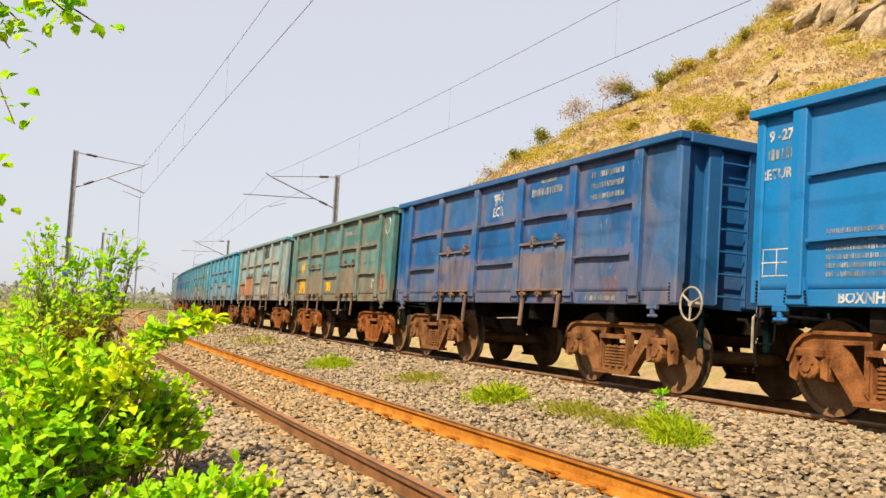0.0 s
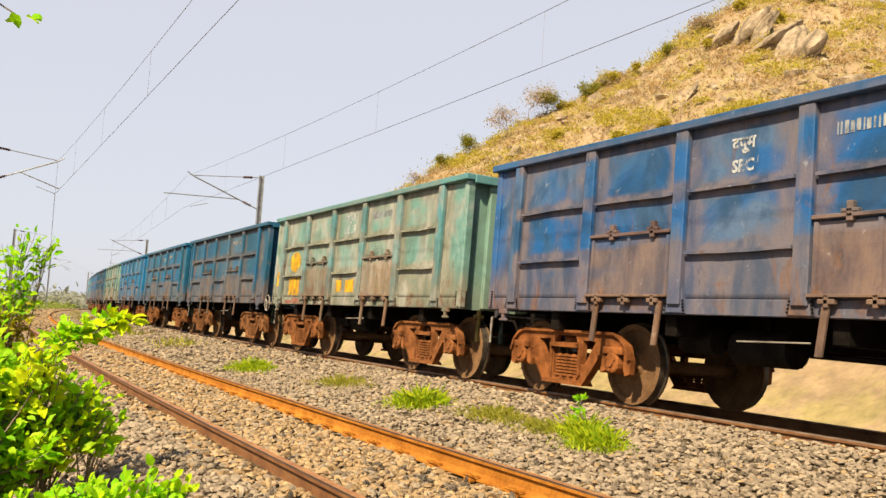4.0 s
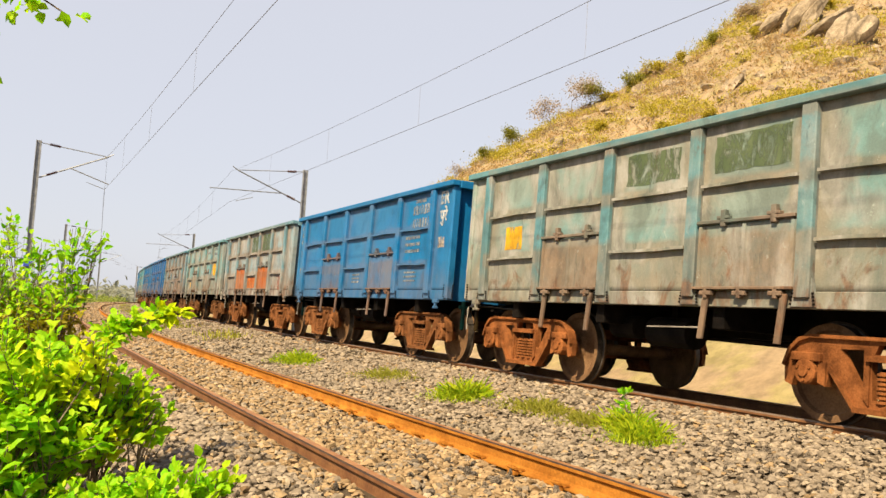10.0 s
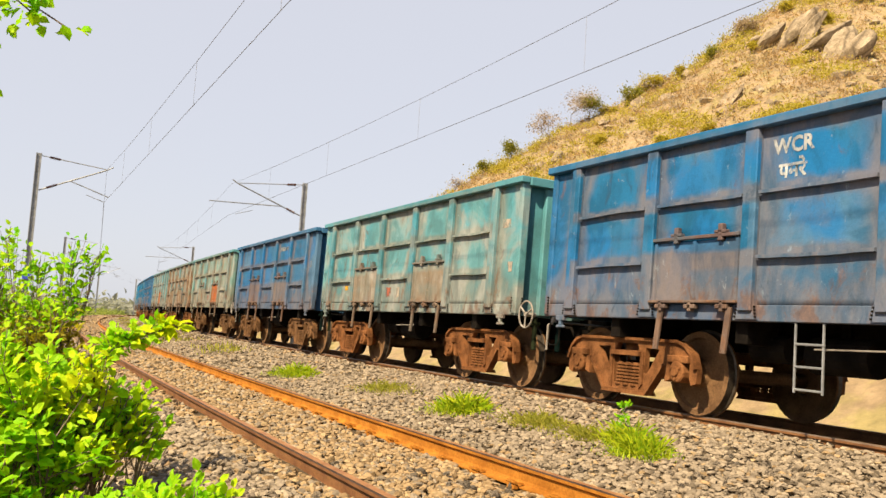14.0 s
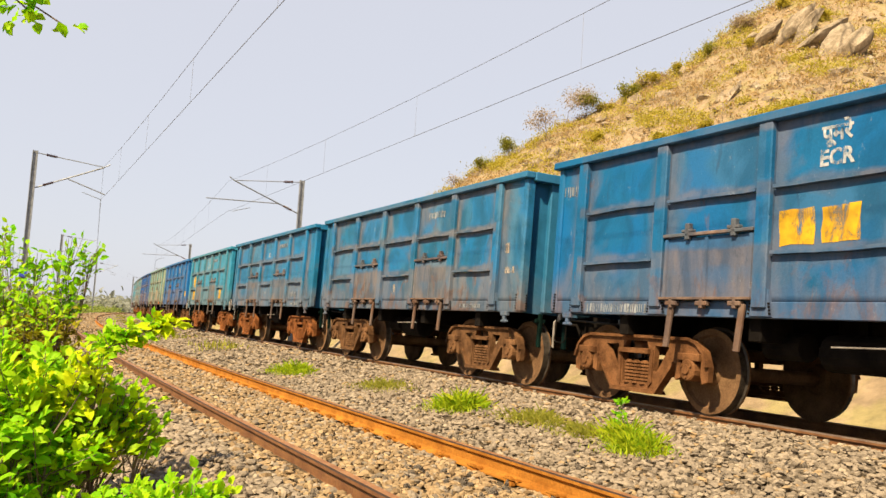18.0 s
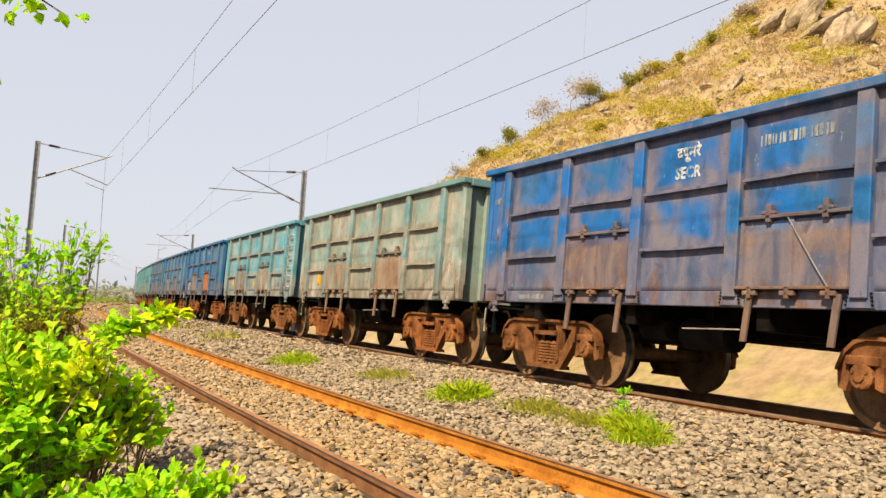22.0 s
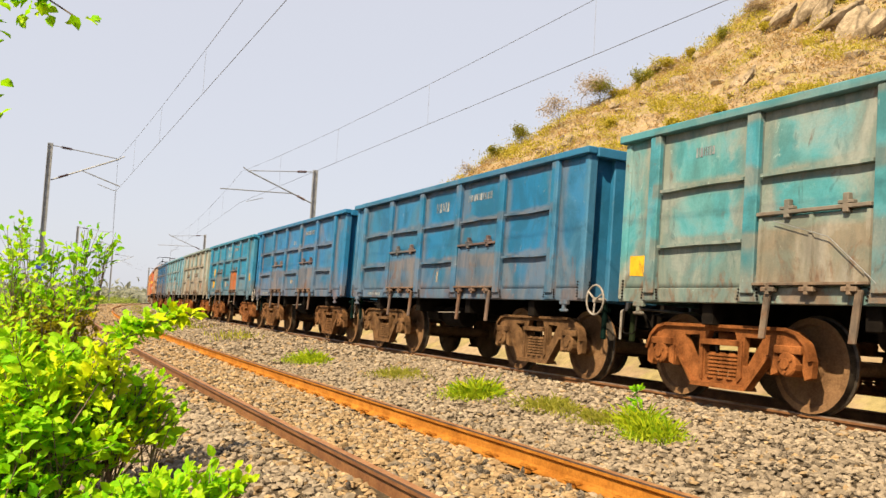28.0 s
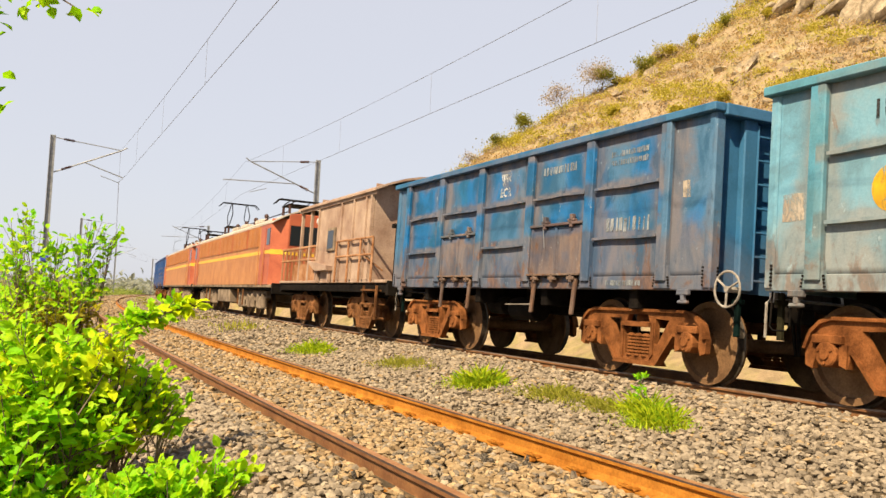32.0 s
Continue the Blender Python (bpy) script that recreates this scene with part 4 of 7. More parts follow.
def clip_mesh():
    bm = bmesh.new()
    box(bm, -0.03, 0.03, -0.05, 0.05, 0.0, 0.045, 0.01)
    tube(bm, [(-0.06, -0.07, 0.05), (0.03, -0.05, 0.065), (0.03, 0.05, 0.065), (-0.06, 0.07, 0.05)], 0.011, 5)
    me = bpy.data.meshes.new("rail_clip")
    bm.to_mesh(me)
    bm.free()
    me.materials.append(RAILRUST)
    return me


SLEEPER, CLIP = sleeper_mesh(), clip_mesh()
for mid, base in ((NEAR, 0.0), (FAR, DZ)):
    for i in range(100):
        s = 0.6 + i * 0.64
        sl = tagged(new("sleeper", SLEEPER), "grey concrete sleeper sunk in the ballast", "sleeper", "sleepers of the line")
        sl.matrix_world = line_pose(s, mid, base - 0.235)
        if mid == NEAR and i < 32:
            for sd in (-1, 1):
                for e in (-1, 1):
                    cl = new("rail_clip", CLIP)
                    cl.parent = sl
                    cl.location = (sd * GAUGE / 2 + e * 0.105, 0, 0.045)
                    cl.rotation_euler = (0, 0, 0 if e > 0 else math.pi)

# ---- overhead line ----
def mast(s, off, side, reach, contact, messenger, plate=False):
    """A steel mast with its bracket; side: the way the bracket points; reach: to the wires."""
    m = tagged(new("overhead_line_mast"), "grey steel overhead line mast with a tubular bracket", "mast", "masts of the overhead line")
    m.matrix_world = line_pose(s, off, 0, 0)
    bm = bmesh.new()
    h = messenger + 0.40
    box(bm, -0.10, 0.10, -0.012, 0.012, -0.9, h)
    for x in (-0.10, 0.10):
        box(bm, x - 0.012, x + 0.012, -0.09, 0.09, -0.9, h)
    part("post", bm, STEELGREY, m)
    bm = bmesh.new()
    a = (side * reach, 0, messenger)
    low = (side * 0.12, 0, contact + 0.25)
    high = (side * 0.12, 0, messenger + 0.30)
    cyl(bm, low, a, 0.032, 8)
    cyl(bm, high, (side * (reach - 0.05), 0, messenger + 0.02), 0.02, 8)
    ext = (side * (reach + 0.25), 0, messenger + 0.16)
    cyl(bm, a, ext, 0.025, 8)
    mid = Vector(low).lerp(Vector(a), 0.45)
    if side > 0:
        reg = (side * (reach + 0.15), 0, contact + 0.26)
    else:
        mid = Vector(low).lerp(Vector(a), 0.30)
        reg = (side * (reach + 1.25), 0, mid.z - 0.10)
    cyl(bm, mid, reg, 0.024, 8)
    cyl(bm, (side * (reach - 0.8), 0, contact + 0.27), (side * reach, 0, contact + 0.02), 0.014, 6)
    part("bracket", bm, STEELGREY, m)
    for p_, q_ in ((low, a), (high, a)):
        bm = bmesh.new()
        d = (Vector(q_) - Vector(p_)).normalized()
        b0 = Vector(p_) + d * 0.35
        rings_ = [(-0.03, 0.03)]
        for i in range(6):
            rings_ += [(i * 0.07, 0.035), (i * 0.07 + 0.004, 0.075), (i * 0.07 + 0.045, 0.04)]
        lathe(bm, rings_ + [(0.45, 0.03)], 10, (0, 0, 0), "Z")
        bmesh.ops.transform(bm, matrix=Matrix.Translation(b0) @ d.to_track_quat("Z", "Y").to_matrix().to_4x4(), verts=bm.verts[:])
        part("insulator", bm, INSUL, m)
    if plate:
        bm = bmesh.new()
        box(bm, -0.16, 0.16, -0.12, -0.10, 2.05, 2.5, 0.004)
        part("number_plate", bm, speckled("blue_enamel", (0.036, 0.0576, 0.324), (0.0576, 0.0864, 0.432), 6, 0.35), m, "small blue enamel plate")
    return m


CONTACT, MESSENGER = 5.70, 7.18
SPANS = (-9, 43, 94, 148, 205)
for i, s in enumerate(SPANS):
    mast(s, NEAR - 3.02, 1, 2.85, CONTACT, MESSENGER, i == 1)
    mast(s, WIRES + 3.35, -1, 3.25, CONTACT + 0.12, MESSENGER + 0.12)


def overhead(mid, up, label):
    """Messenger, contact wire and droppers over one track, span by span."""
    line = tagged(new("overhead_wires"), label, "overhead wires")
    stag = (-0.05, -0.2, 0.2, -0.2, 0.2)
    for j in range(len(SPANS) - 1):
        sa, sb = SPANS[j], SPANS[j + 1]
        pm, pc = [], []
        for i in range(15):
            f_ = i / 14
            chord = on_line(sa, mid).lerp(on_line(sb, mid), f_)
            st = stag[j] + (stag[j + 1] - stag[j]) * f_
            sag = 0.46 * 4 * f_ * (1 - f_)
            a = Vector((chord.x + st, chord.y, MESSENGER + up - sag))
            b = Vector((chord.x + st, chord.y, CONTACT + up))
            pm.append(a)
            pc.append(b)
            if 0 < i < 14 and i % 2 == 0:
                bm = bmesh.new()
                cyl(bm, b, a, 0.003, 4)
                part("dropper", bm, WIRE, line)
        for nm, pts, r in (("messenger_wire", pm, 0.0055), ("contact_wire", pc, 0.006)):
            bm = bmesh.new()
            tube(bm, pts, r, 6)
            part(nm, bm, WIRE, line)


overhead(NEAR, 0.0, "thin overhead contact and messenger wires over the empty track")
overhead(WIRES, 0.05, "thin overhead contact and messenger wires over the train")


# ---- hill: boulders and scrub ----
def spot_on_hill(bearing, elev):
    """Where a sight line of that bearing and height meets the hill."""
    a = radians(bearing)
    best = None
    for i in range(300):
        r = 35 + i * 0.4
        x, y = r * math.sin(a), r * math.cos(a)
        if land_height(x, y) >= EYE[2] + r * math.tan(radians(elev)):
            return Vector((x, y, land_height(x, y)))
        best = (x, y)
    r = 118
    return Vector((r * math.sin(a), r * math.cos(a), land_height(r * math.sin(a), r * math.cos(a))))


def rock_material():
    n = Nodes("pale_granite", 0.9)
    f1, f2 = n.noise(0.8, 6, 0.65), n.noise(7.0, 5)
    c1 = n.mix(n.ramp(f1, (0.38, 0.0), (0.62, 1.0)), (0.19, 0.146, 0.092), (0.37, 0.295, 0.20))
    c2 = n.mix(0.35, c1, n.ramp(f2, (0.3, 0.2), (0.7, 0.85)), "OVERLAY")
    # dark lines put the shade of crevices into the rock colour
    crack = n.put("TexVoronoi", Vector=n.vec((1, 1, 0.55)), Scale=0.3)
    crack.feature = "DISTANCE_TO_EDGE"
    split = n.ramp(crack.outputs["Distance"], (0.0, 1.0), (0.05, 0.0))
    c3 = n.mix(n.math("MULTIPLY", split, 0.75), c2, (0.072, 0.054, 0.036))
    return n.done(c3, n.mix(0.5, n.mix(0.4, f1, f2), crack.outputs["Distance"]), 0.35)


ROCK = rock_material()


def boulder(name, size, seed, label, slab=False):
    """A weathered rock: a lumpy ball cut by a few flat planes."""
    bm = bmesh.new()
    bmesh.ops.create_icosphere(bm, subdivisions=3, radius=1.0)
    rb = random.Random(seed)
    cuts = [(Vector((rb.gauss(0, 1), rb.gauss(0, 1), rb.gauss(0, 1))).normalized(), rb.uniform(0.42, 0.85) if slab else rb.uniform(0.30, 0.72)) for _ in range(10)]
    for v_ in bm.verts:
        p_ = v_.co.copy()
        for nrm, d in cuts:
            e = p_.dot(nrm) - d
            if e > 0:
                p_ -= nrm * e
        p_ += p_.normalized() * (0.05 * noise.noise(p_ * 2.2 + Vector((seed, 0, 0))) + 0.03 * noise.noise(p_ * 7 + Vector((0, seed, 0))))
        v_.co = Vector((p_.x * size[0], p_.y * size[1], p_.z * size[2]))
    ob = part(name, bm, ROCK, None, label)
    return tagged(ob, label, "boulder", "boulders on the hill")


SLABS = (  # the outcrop below the summit: bearing, height in degrees, half width, half depth, half length, lean
    (44.95, 18.25, 0.7, 1.0, 1.3, 62), (45.9, 18.30, 1.15, 1.6, 2.6, 42), (47.2, 18.45, 1.45, 1.9, 4.4, 38), (48.0, 18.35, 1.1, 1.9, 3.6, 34), (48.6, 18.0, 1.2, 1.8, 3.8, 56),
    (49.75, 17.4, 1.7, 1.8, 2.9, 24), (50.7, 17.3, 1.3, 1.7, 3.0, 38), (49.6, 18.5, 0.9, 1.4, 1.6, 66))
BOULDERS = (  # bearing, height in degrees, size across, depth, tall, lean
    (43.7, 15.0, 1.0, 1.4, 2.2, 24), (44.2, 15.3, 0.8, 1.0, 1.2, 30), (43.2, 14.6, 0.9, 1.2, 1.5, 18), (45.3, 15.4, 0.9, 1.0, 1.2, 20), (38.5, 14.6, 1.9, 1.5, 1.0, 10), (40.0, 14.9, 1.6, 1.2, 1.1, 14),
    (33.15, 11.1, 1.1, 1.2, 1.8, 8), (27.6, 9.6, 1.6, 1.4, 1.1, 0), (53.4, 15.2, 2.4, 1.8, 2.6, 20), (36.6, 13.1, 1.2, 1.1, 0.9, 0), (31.3, 10.6, 1.0, 1.0, 0.8, 0), (42.4, 14.8, 1.0, 1.1, 0.9, 0), (41.2, 13.4, 1.2, 1.0, 0.8, 0), (46.9, 15.9, 1.2, 1.0, 0.9, 14), (34.8, 12.2, 0.9, 0.9, 0.8, 0))
for i, (b_, e_, sx, sy, sz, lean) in enumerate(SLABS):
    ob = boulder("rock_slab", (sx * 0.86, sy * 1.1, sz * 1.0), 61 + i, "smooth weathered granite slab leaning in the outcrop", True)
    hit = spot_on_hill(b_, e_ - 0.5)
    away = math.hypot(hit.x, hit.y) + 0.4
    ob.matrix_world = Matrix.Translation(Vector((away * math.sin(radians(b_)), away * math.cos(radians(b_)), EYE[2] + away * math.tan(radians(e_))))) @ pose(0, 0, 0, 0, 0, -b_) @ pose(0, 0, 0, 0, lean, 0)
for i, (b_, e_, sx, sy, sz, lean) in enumerate(BOULDERS):
    ob = boulder("boulder", (sx, sy, sz), 11 + i, "weathered pale granite boulder on the dry hillside")
    p_ = spot_on_hill(b_, e_)
    ob.matrix_world = Matrix.Translation(p_ - Vector((0, 0, sz * 0.25))) @ pose(0, 0, 0, 0, 0, -b_) @ pose(0, 0, 0, 0, lean, 0)

rnd = random.Random(8)
spots = []
for _ in range(900):
    a, r = radians(rnd.uniform(14, 75)), rnd.uniform(45, 124)
    x, y = r * math.sin(a), r * math.cos(a)
    z = land_height(x, y)
    if z > 2.5:
        spots.append((x, y, z + 0.05, abs(rnd.gauss(0, 0.45)) + 0.12))
strewn("hillside_rocks", spots, ROCK, "scattered pale rocks on the hillside", "rocks", 9)


def leaf_mesh(name, items, material, label="", category="", parent=None, kind="stuff", bend=0.25, plain=False, face=None):
    """Small pointed leaves in one mesh; items: place, direction, length, width; face: the way that leaves turn to the light."""
    vs, fs = [], []
    turn = random.Random(len(items))
    for p_, d, ln, wd in items:
        d = d.normalized()
        upward = Vector((0, 0, 1)) if face is None else face + Vector((turn.gauss(0, 0.3), turn.gauss(0, 0.3), turn.gauss(0, 0.3)))
        sde = d.cross(upward)
        if sde.length < 0.05:
            sde = Vector((1, 0, 0))
        sde.normalize()
        up = sde.cross(d)
        i = len(vs)
        if plain:
            vs += [p_, p_ + d * ln * 0.5 + sde * wd, p_ + d * ln, p_ + d * ln * 0.5 - sde * wd]
            fs.append((i, i + 1, i + 2, i + 3))
            continue
        vs += [p_, p_ + d * ln * 0.35 + sde * wd + up * wd * bend, p_ + d * ln * 0.75 + sde * wd * 0.75 + up * wd * bend, p_ + d * ln - up * ln * 0.12,
               p_ + d * ln * 0.75 - sde * wd * 0.75 + up * wd * bend, p_ + d * ln * 0.35 - sde * wd + up * wd * bend, p_ + d * ln * 0.5]
        fs += [(i, i + 1, i + 6), (i + 1, i + 2, i + 6), (i + 2, i + 3, i + 6), (i + 3, i + 4, i + 6), (i + 4, i + 5, i + 6), (i + 5, i, i + 6)]
    me = bpy.data.meshes.new(name)
    me.from_pydata([tuple(v_) for v_ in vs], [], fs)
    me.materials.append(material)
    ob = new(name, me)
    if parent is not None:
        ob.parent = parent
    return tagged(ob, label, category, "", kind)


def rand_dir(rb, lift=0.3):
    return Vector((rb.gauss(0, 1), rb.gauss(0, 1), rb.gauss(lift, 0.7)))


rnd = random.Random(12)
dry, olive, bare = [], [], []
for _ in range(11000):
    a, r = radians(rnd.uniform(12, 62)), 123 - 78 * rnd.random() ** 1.3
    x, y = r * math.sin(a), r * math.cos(a)
    z = land_height(x, y)
    if z < 3.0:
        continue
    green = noise.noise(Vector((x * 0.21, y * 0.21, 5))) + rnd.gauss(0, 0.08) + (0.14 if r > 111 else 0.0) > 0.20
    twiggy = rnd.random() < 0.28
    w = rnd.uniform(0.35, 1.0) * (1.7 if green else 1.0) * (1.5 if rnd.random() < 0.08 else 1.0)
    for _ in range(46 if green else 18):
        q = Vector((rnd.gauss(0, 0.45), rnd.gauss(0, 0.45), abs(rnd.gauss(0.05, 0.26)))) * w
        (olive if green else bare if twiggy else dry).append((Vector((x, y, z)) + q, rand_dir(rnd, 0.8), rnd.uniform(0.16, 0.38), rnd.uniform(0.04, 0.09)))
leaf_mesh("dry_scrub", dry, DRYSHRUB, "dry ochre scrub covering the hillside", "scrub", plain=True)
leaf_mesh("bare_scrub", bare, BARETWIG, "grey-brown leafless scrub on the hillside", "scrub", plain=True)
leaf_mesh("olive_scrub", olive, GREENSHRUB, "yellow-green bushes dotted over the hillside", "scrub", plain=True)


def twig_tree(place, height, spread_, leaves, seed, material, label, thick=0.08, leaf=(0.25, 0.10)):
    """A small tree with forking limbs and a loose crown."""
    tree = tagged(new("hill_tree"), label, "tree", "trees on the hill")
    tree.location = place
    rb = random.Random(seed)
    bm = bmesh.new()
    tips = []

    def grow(p_, d, ln, r, depth):
        q = p_ + d * ln
        cyl(bm, p_, q, r, 5, r * 0.7)
        if depth == 0:
            tips.append(q)
            return
        for _ in range(rb.choice((2, 3))):
            nd = (d + Vector((rb.gauss(0, spread_), rb.gauss(0, spread_), rb.gauss(0.1, 0.25)))).normalized()
            grow(q, nd, ln * rb.uniform(0.6, 0.85), r * 0.65, depth - 1)
        tips.append(q)

    grow(Vector((0, 0, -0.3)), Vector((0.05, 0, 1)), height * 0.24, thick, 4)
    part("trunk", bm, BARK, tree)
    items = []
    for _ in range(leaves):
        t_ = rb.choice(tips)
        items.append((t_ + Vector((rb.gauss(0, 0.3), rb.gauss(0, 0.3), rb.gauss(-0.1, 0.3))) * height * 0.24, rand_dir(rb), leaf[0] * rb.uniform(0.6, 1.2), leaf[1]))
    leaf_mesh("crown", items, material, parent=tree, plain=True)
    return tree


for b_, e_, hgt, spr, lv, mt, lab in (
        (33.9, 13.1, 8.4, 0.95, 1900, BARETWIG, "half-bare grey-brown tree on the ridge"), (35.1, 13.5, 5.0, 0.85, 1500, OLIVE, "dusty olive tree on the ridge"),
        (32.6, 11.9, 6.4, 0.9, 1000, BARETWIG, "half-bare grey-brown tree on the ridge"), (30.25, 10.8, 4.4, 0.8, 1900, OLIVE, "small dusty olive tree on the ridge"),
        (28.6, 9.9, 3.2, 0.8, 1000, OLIVE, "small dusty olive tree on the ridge"), (37.6, 14.4, 4.0, 0.9, 1500, OLIVE, "low olive bush on the ridge"),
        (38.8, 15.4, 3.6, 0.9, 1300, GREENSHRUB, "low olive bush on the ridge"), (40.8, 16.1, 3.0, 0.9, 1000, GREENSHRUB, "low yellow-green bush on the ridge"),
        (26.8, 8.6, 3.2, 0.8, 240, BARETWIG, "bare twiggy tree on the ridge"), (42.4, 17.1, 3.4, 0.9, 1100, OLIVE, "low dry bush on the ridge"),
        (44.3, 18.5, 4.4, 0.9, 1500, BARETWIG, "half-bare bush near the outcrop"), (46.6, 19.6, 3.0, 0.9, 900, GREENSHRUB, "low olive bush above the outcrop"), (48.9, 18.9, 2.6, 0.9, 1000, GREENSHRUB, "low yellow-green bush above the outcrop"),
        (36.2, 13.8, 2.6, 0.9, 700, GREENSHRUB, "low dry bush on the ridge"), (51.0, 20.0, 2.6, 0.9, 700, GREENSHRUB, "low dry bush on the summit"), (46.0, 12.4, 3.0, 0.8, 1800, GREENSHRUB, "low olive bush on the slope"), (40.0, 11.4, 3.0, 0.8, 1800, GREENSHRUB, "low olive bush on the slope"),
        (42.6, 12.6, 2.6, 0.8, 1200, GREENSHRUB, "low olive bush on the slope"), (36.0, 12.0, 2.6, 0.8, 1200, GREENSHRUB, "low olive bush on the slope"), (45.0, 17.6, 2.4, 0.9, 1000, GREENSHRUB, "low olive bush beside the outcrop")):
    twig_tree(spot_on_hill(b_, e_), hgt, spr, lv, int(b_ * 10), mt, lab, 0.05, (0.24, 0.08))


# ---- plants beside the line ----
def shrub(name, clumps, count, leaf, material, label, base, seed, stems=6, lift=0.25, group="", chain=False):
    """Leafy clumps (place, radius) on thin stems that rise from base."""
    sh = tagged(new(name), label, "shrub", group or "shrubs beside the line")
    sh.location = base
    rb = random.Random(seed)
    o = Vector(base)
    bm = bmesh.new()
    items = []
    total = sum(r ** 2 for *_, r in clumps)
    last = None
    for x, y, z, r in clumps:
        c_ = Vector((x, y, z)) - o
        root = Vector((rb.uniform(-0.12, 0.12), rb.uniform(-0.12, 0.12), 0))
        knee = root.lerp(c_, 0.55) + Vector((rb.gauss(0, 0.04), rb.gauss(0, 0.04), 0.06))
        if chain and last is not None:
            root, knee = last, last.lerp(c_, 0.5)
        last = c_
        tube(bm, [root, knee, c_], 0.0035, 5)
        for _ in range(int(stems * 1.5)):
            tip = c_ + Vector((rb.gauss(0, 1), rb.gauss(0, 1), rb.gauss(0.2, 0.8))).normalized() * r * rb.uniform(0.6, 1.3)
            cyl(bm, knee.lerp(c_, rb.uniform(0.4, 1.0)), tip, 0.0025, 4, 0.0015)
            m = max(4, int(count * r * r / total / stems / 1.7))
            start = knee.lerp(c_, 0.8)
            along = (tip - start).normalized()
            across = along.cross(Vector((rb.gauss(0, 0.4), rb.gauss(0, 0.4), 1))).normalized()
            for k in range(m):
                f_ = 0.15 + 0.95 * (k + rb.random()) / m
                p_ = start.lerp(tip, f_) + Vector((rb.gauss(0, 1), rb.gauss(0, 1), rb.gauss(0, 1))) * r * 0.09
                d = along * rb.uniform(0.2, 0.8) + across * (1 if k % 2 else -1) * rb.uniform(0.5, 1.0) + Vector((0, 0, rb.gauss(lift * 0.4, 0.3)))
                s_ = rb.uniform(0.55, 1.25) * (1.15 - 0.4 * abs(f_ - 0.5))
                items.append((p_, d, leaf[0] * s_, leaf[1] * s_))
    tagged(part("branchwork", bm, BARK, sh), kind="stuff")
    leaf_mesh("foliage", items, material, parent=sh, face=Vector((-0.48, -0.45, 0.74)))
    return sh


shrub("shrub", [(0.13, 2.95, 0.48, 0.20), (0.24, 3.0, 0.60, 0.19), (0.06, 3.0, 0.70, 0.17), (0.0, 2.8, 0.42, 0.20), (-0.05, 3.1, 0.55, 0.2)], 1500, (0.046, 0.0135), LEAF, "dense leafy green shrub beside the ballast", (0.05, 3.05, -0.58), 21, 12)
shrub("shrub", [(0.12, 2.95, 0.36, 0.17), (0.20, 3.0, 0.50, 0.14), (0.05, 2.9, 0.34, 0.2), (-0.05, 3.0, 0.5, 0.2)], 1300, (0.048, 0.014), LEAF_DARK, "deep green shrub in the shade of its neighbour", (0.1, 3.0, -0.58), 34, 12)
shrub("shrub", [(0.28, 3.0, 0.72, 0.13), (0.38, 2.98, 0.70, 0.10), (0.18, 3.02, 0.82, 0.11), (0.03, 3.05, 0.84, 0.10), (0.10, 2.9, 0.74, 0.14), (0.44, 2.98, 0.74, 0.07), (0.47, 2.96, 0.66, 0.08), (0.20, 2.85, 0.66, 0.13), (0.02, 2.9, 0.6, 0.12)], 2300, (0.044, 0.0125), LEAF, "bright yellow-green shrub lit by the sun", (0.15, 3.15, -0.58), 22, 12)
shrub("shrub", [(0.42, 2.95, 0.68, 0.07), (0.36, 2.95, 0.62, 0.08), (0.22, 2.9, 0.78, 0.08), (0.08, 2.9, 0.76, 0.08), (0.30, 2.92, 0.84, 0.06)], 800, (0.042, 0.012), YELLOWLEAF, "yellow leafed sprig among the shrubs", (0.25, 3.1, -0.58), 32, 10)
shrub("shrub", [(0.10, 6.6, 1.00, 0.26), (0.30, 6.5, 1.06, 0.20), (0.05, 6.6, 1.26, 0.18), (0.40, 6.4, 0.98, 0.12), (0.0, 6.3, 0.86, 0.22)], 950, (0.050, 0.0145), LEAF, "bright green bush with yellowing leaves", (0.1, 6.6, -0.6), 23, 14)
shrub("shrub", [(0.16, 6.6, 0.72, 0.26), (0.36, 6.5, 0.80, 0.18), (0.05, 6.6, 0.5, 0.26), (0.30, 6.6, 0.5, 0.20), (0.46, 6.4, 0.90, 0.10), (0.47, 6.45, 0.68, 0.14), (0.44, 6.45, 0.46, 0.16), (0.40, 6.45, 0.25, 0.16)], 3600, (0.05, 0.013), TWIGLEAF, "brownish twiggy bush with dry leaves", (0.15, 6.7, -0.6), 33, 14)
shrub("shrub", [(0.05, 6.9, 1.47, 0.13), (0.46, 6.5, 1.36, 0.15), (0.50, 6.5, 1.20, 0.14), (0.3, 6.7, 1.3, 0.13), (0.52, 6.5, 1.05, 0.10), (0.60, 6.5, 1.36, 0.07)], 230, (0.058, 0.016), LEAF_DARK, "sparse twiggy bush against the sky", (0.3, 6.8, -0.6), 24, 9)
shrub("shrub", [(0.45, 4.17, 0.80, 0.06), (0.49, 4.17, 0.85, 0.08), (0.57, 4.16, 0.89, 0.08), (0.64, 4.15, 0.94, 0.06)], 300, (0.048, 0.013), LEAF, "slender yellow-green sprig leaning over the track side", (0.10, 3.6, -0.5), 25, 6, chain=True)
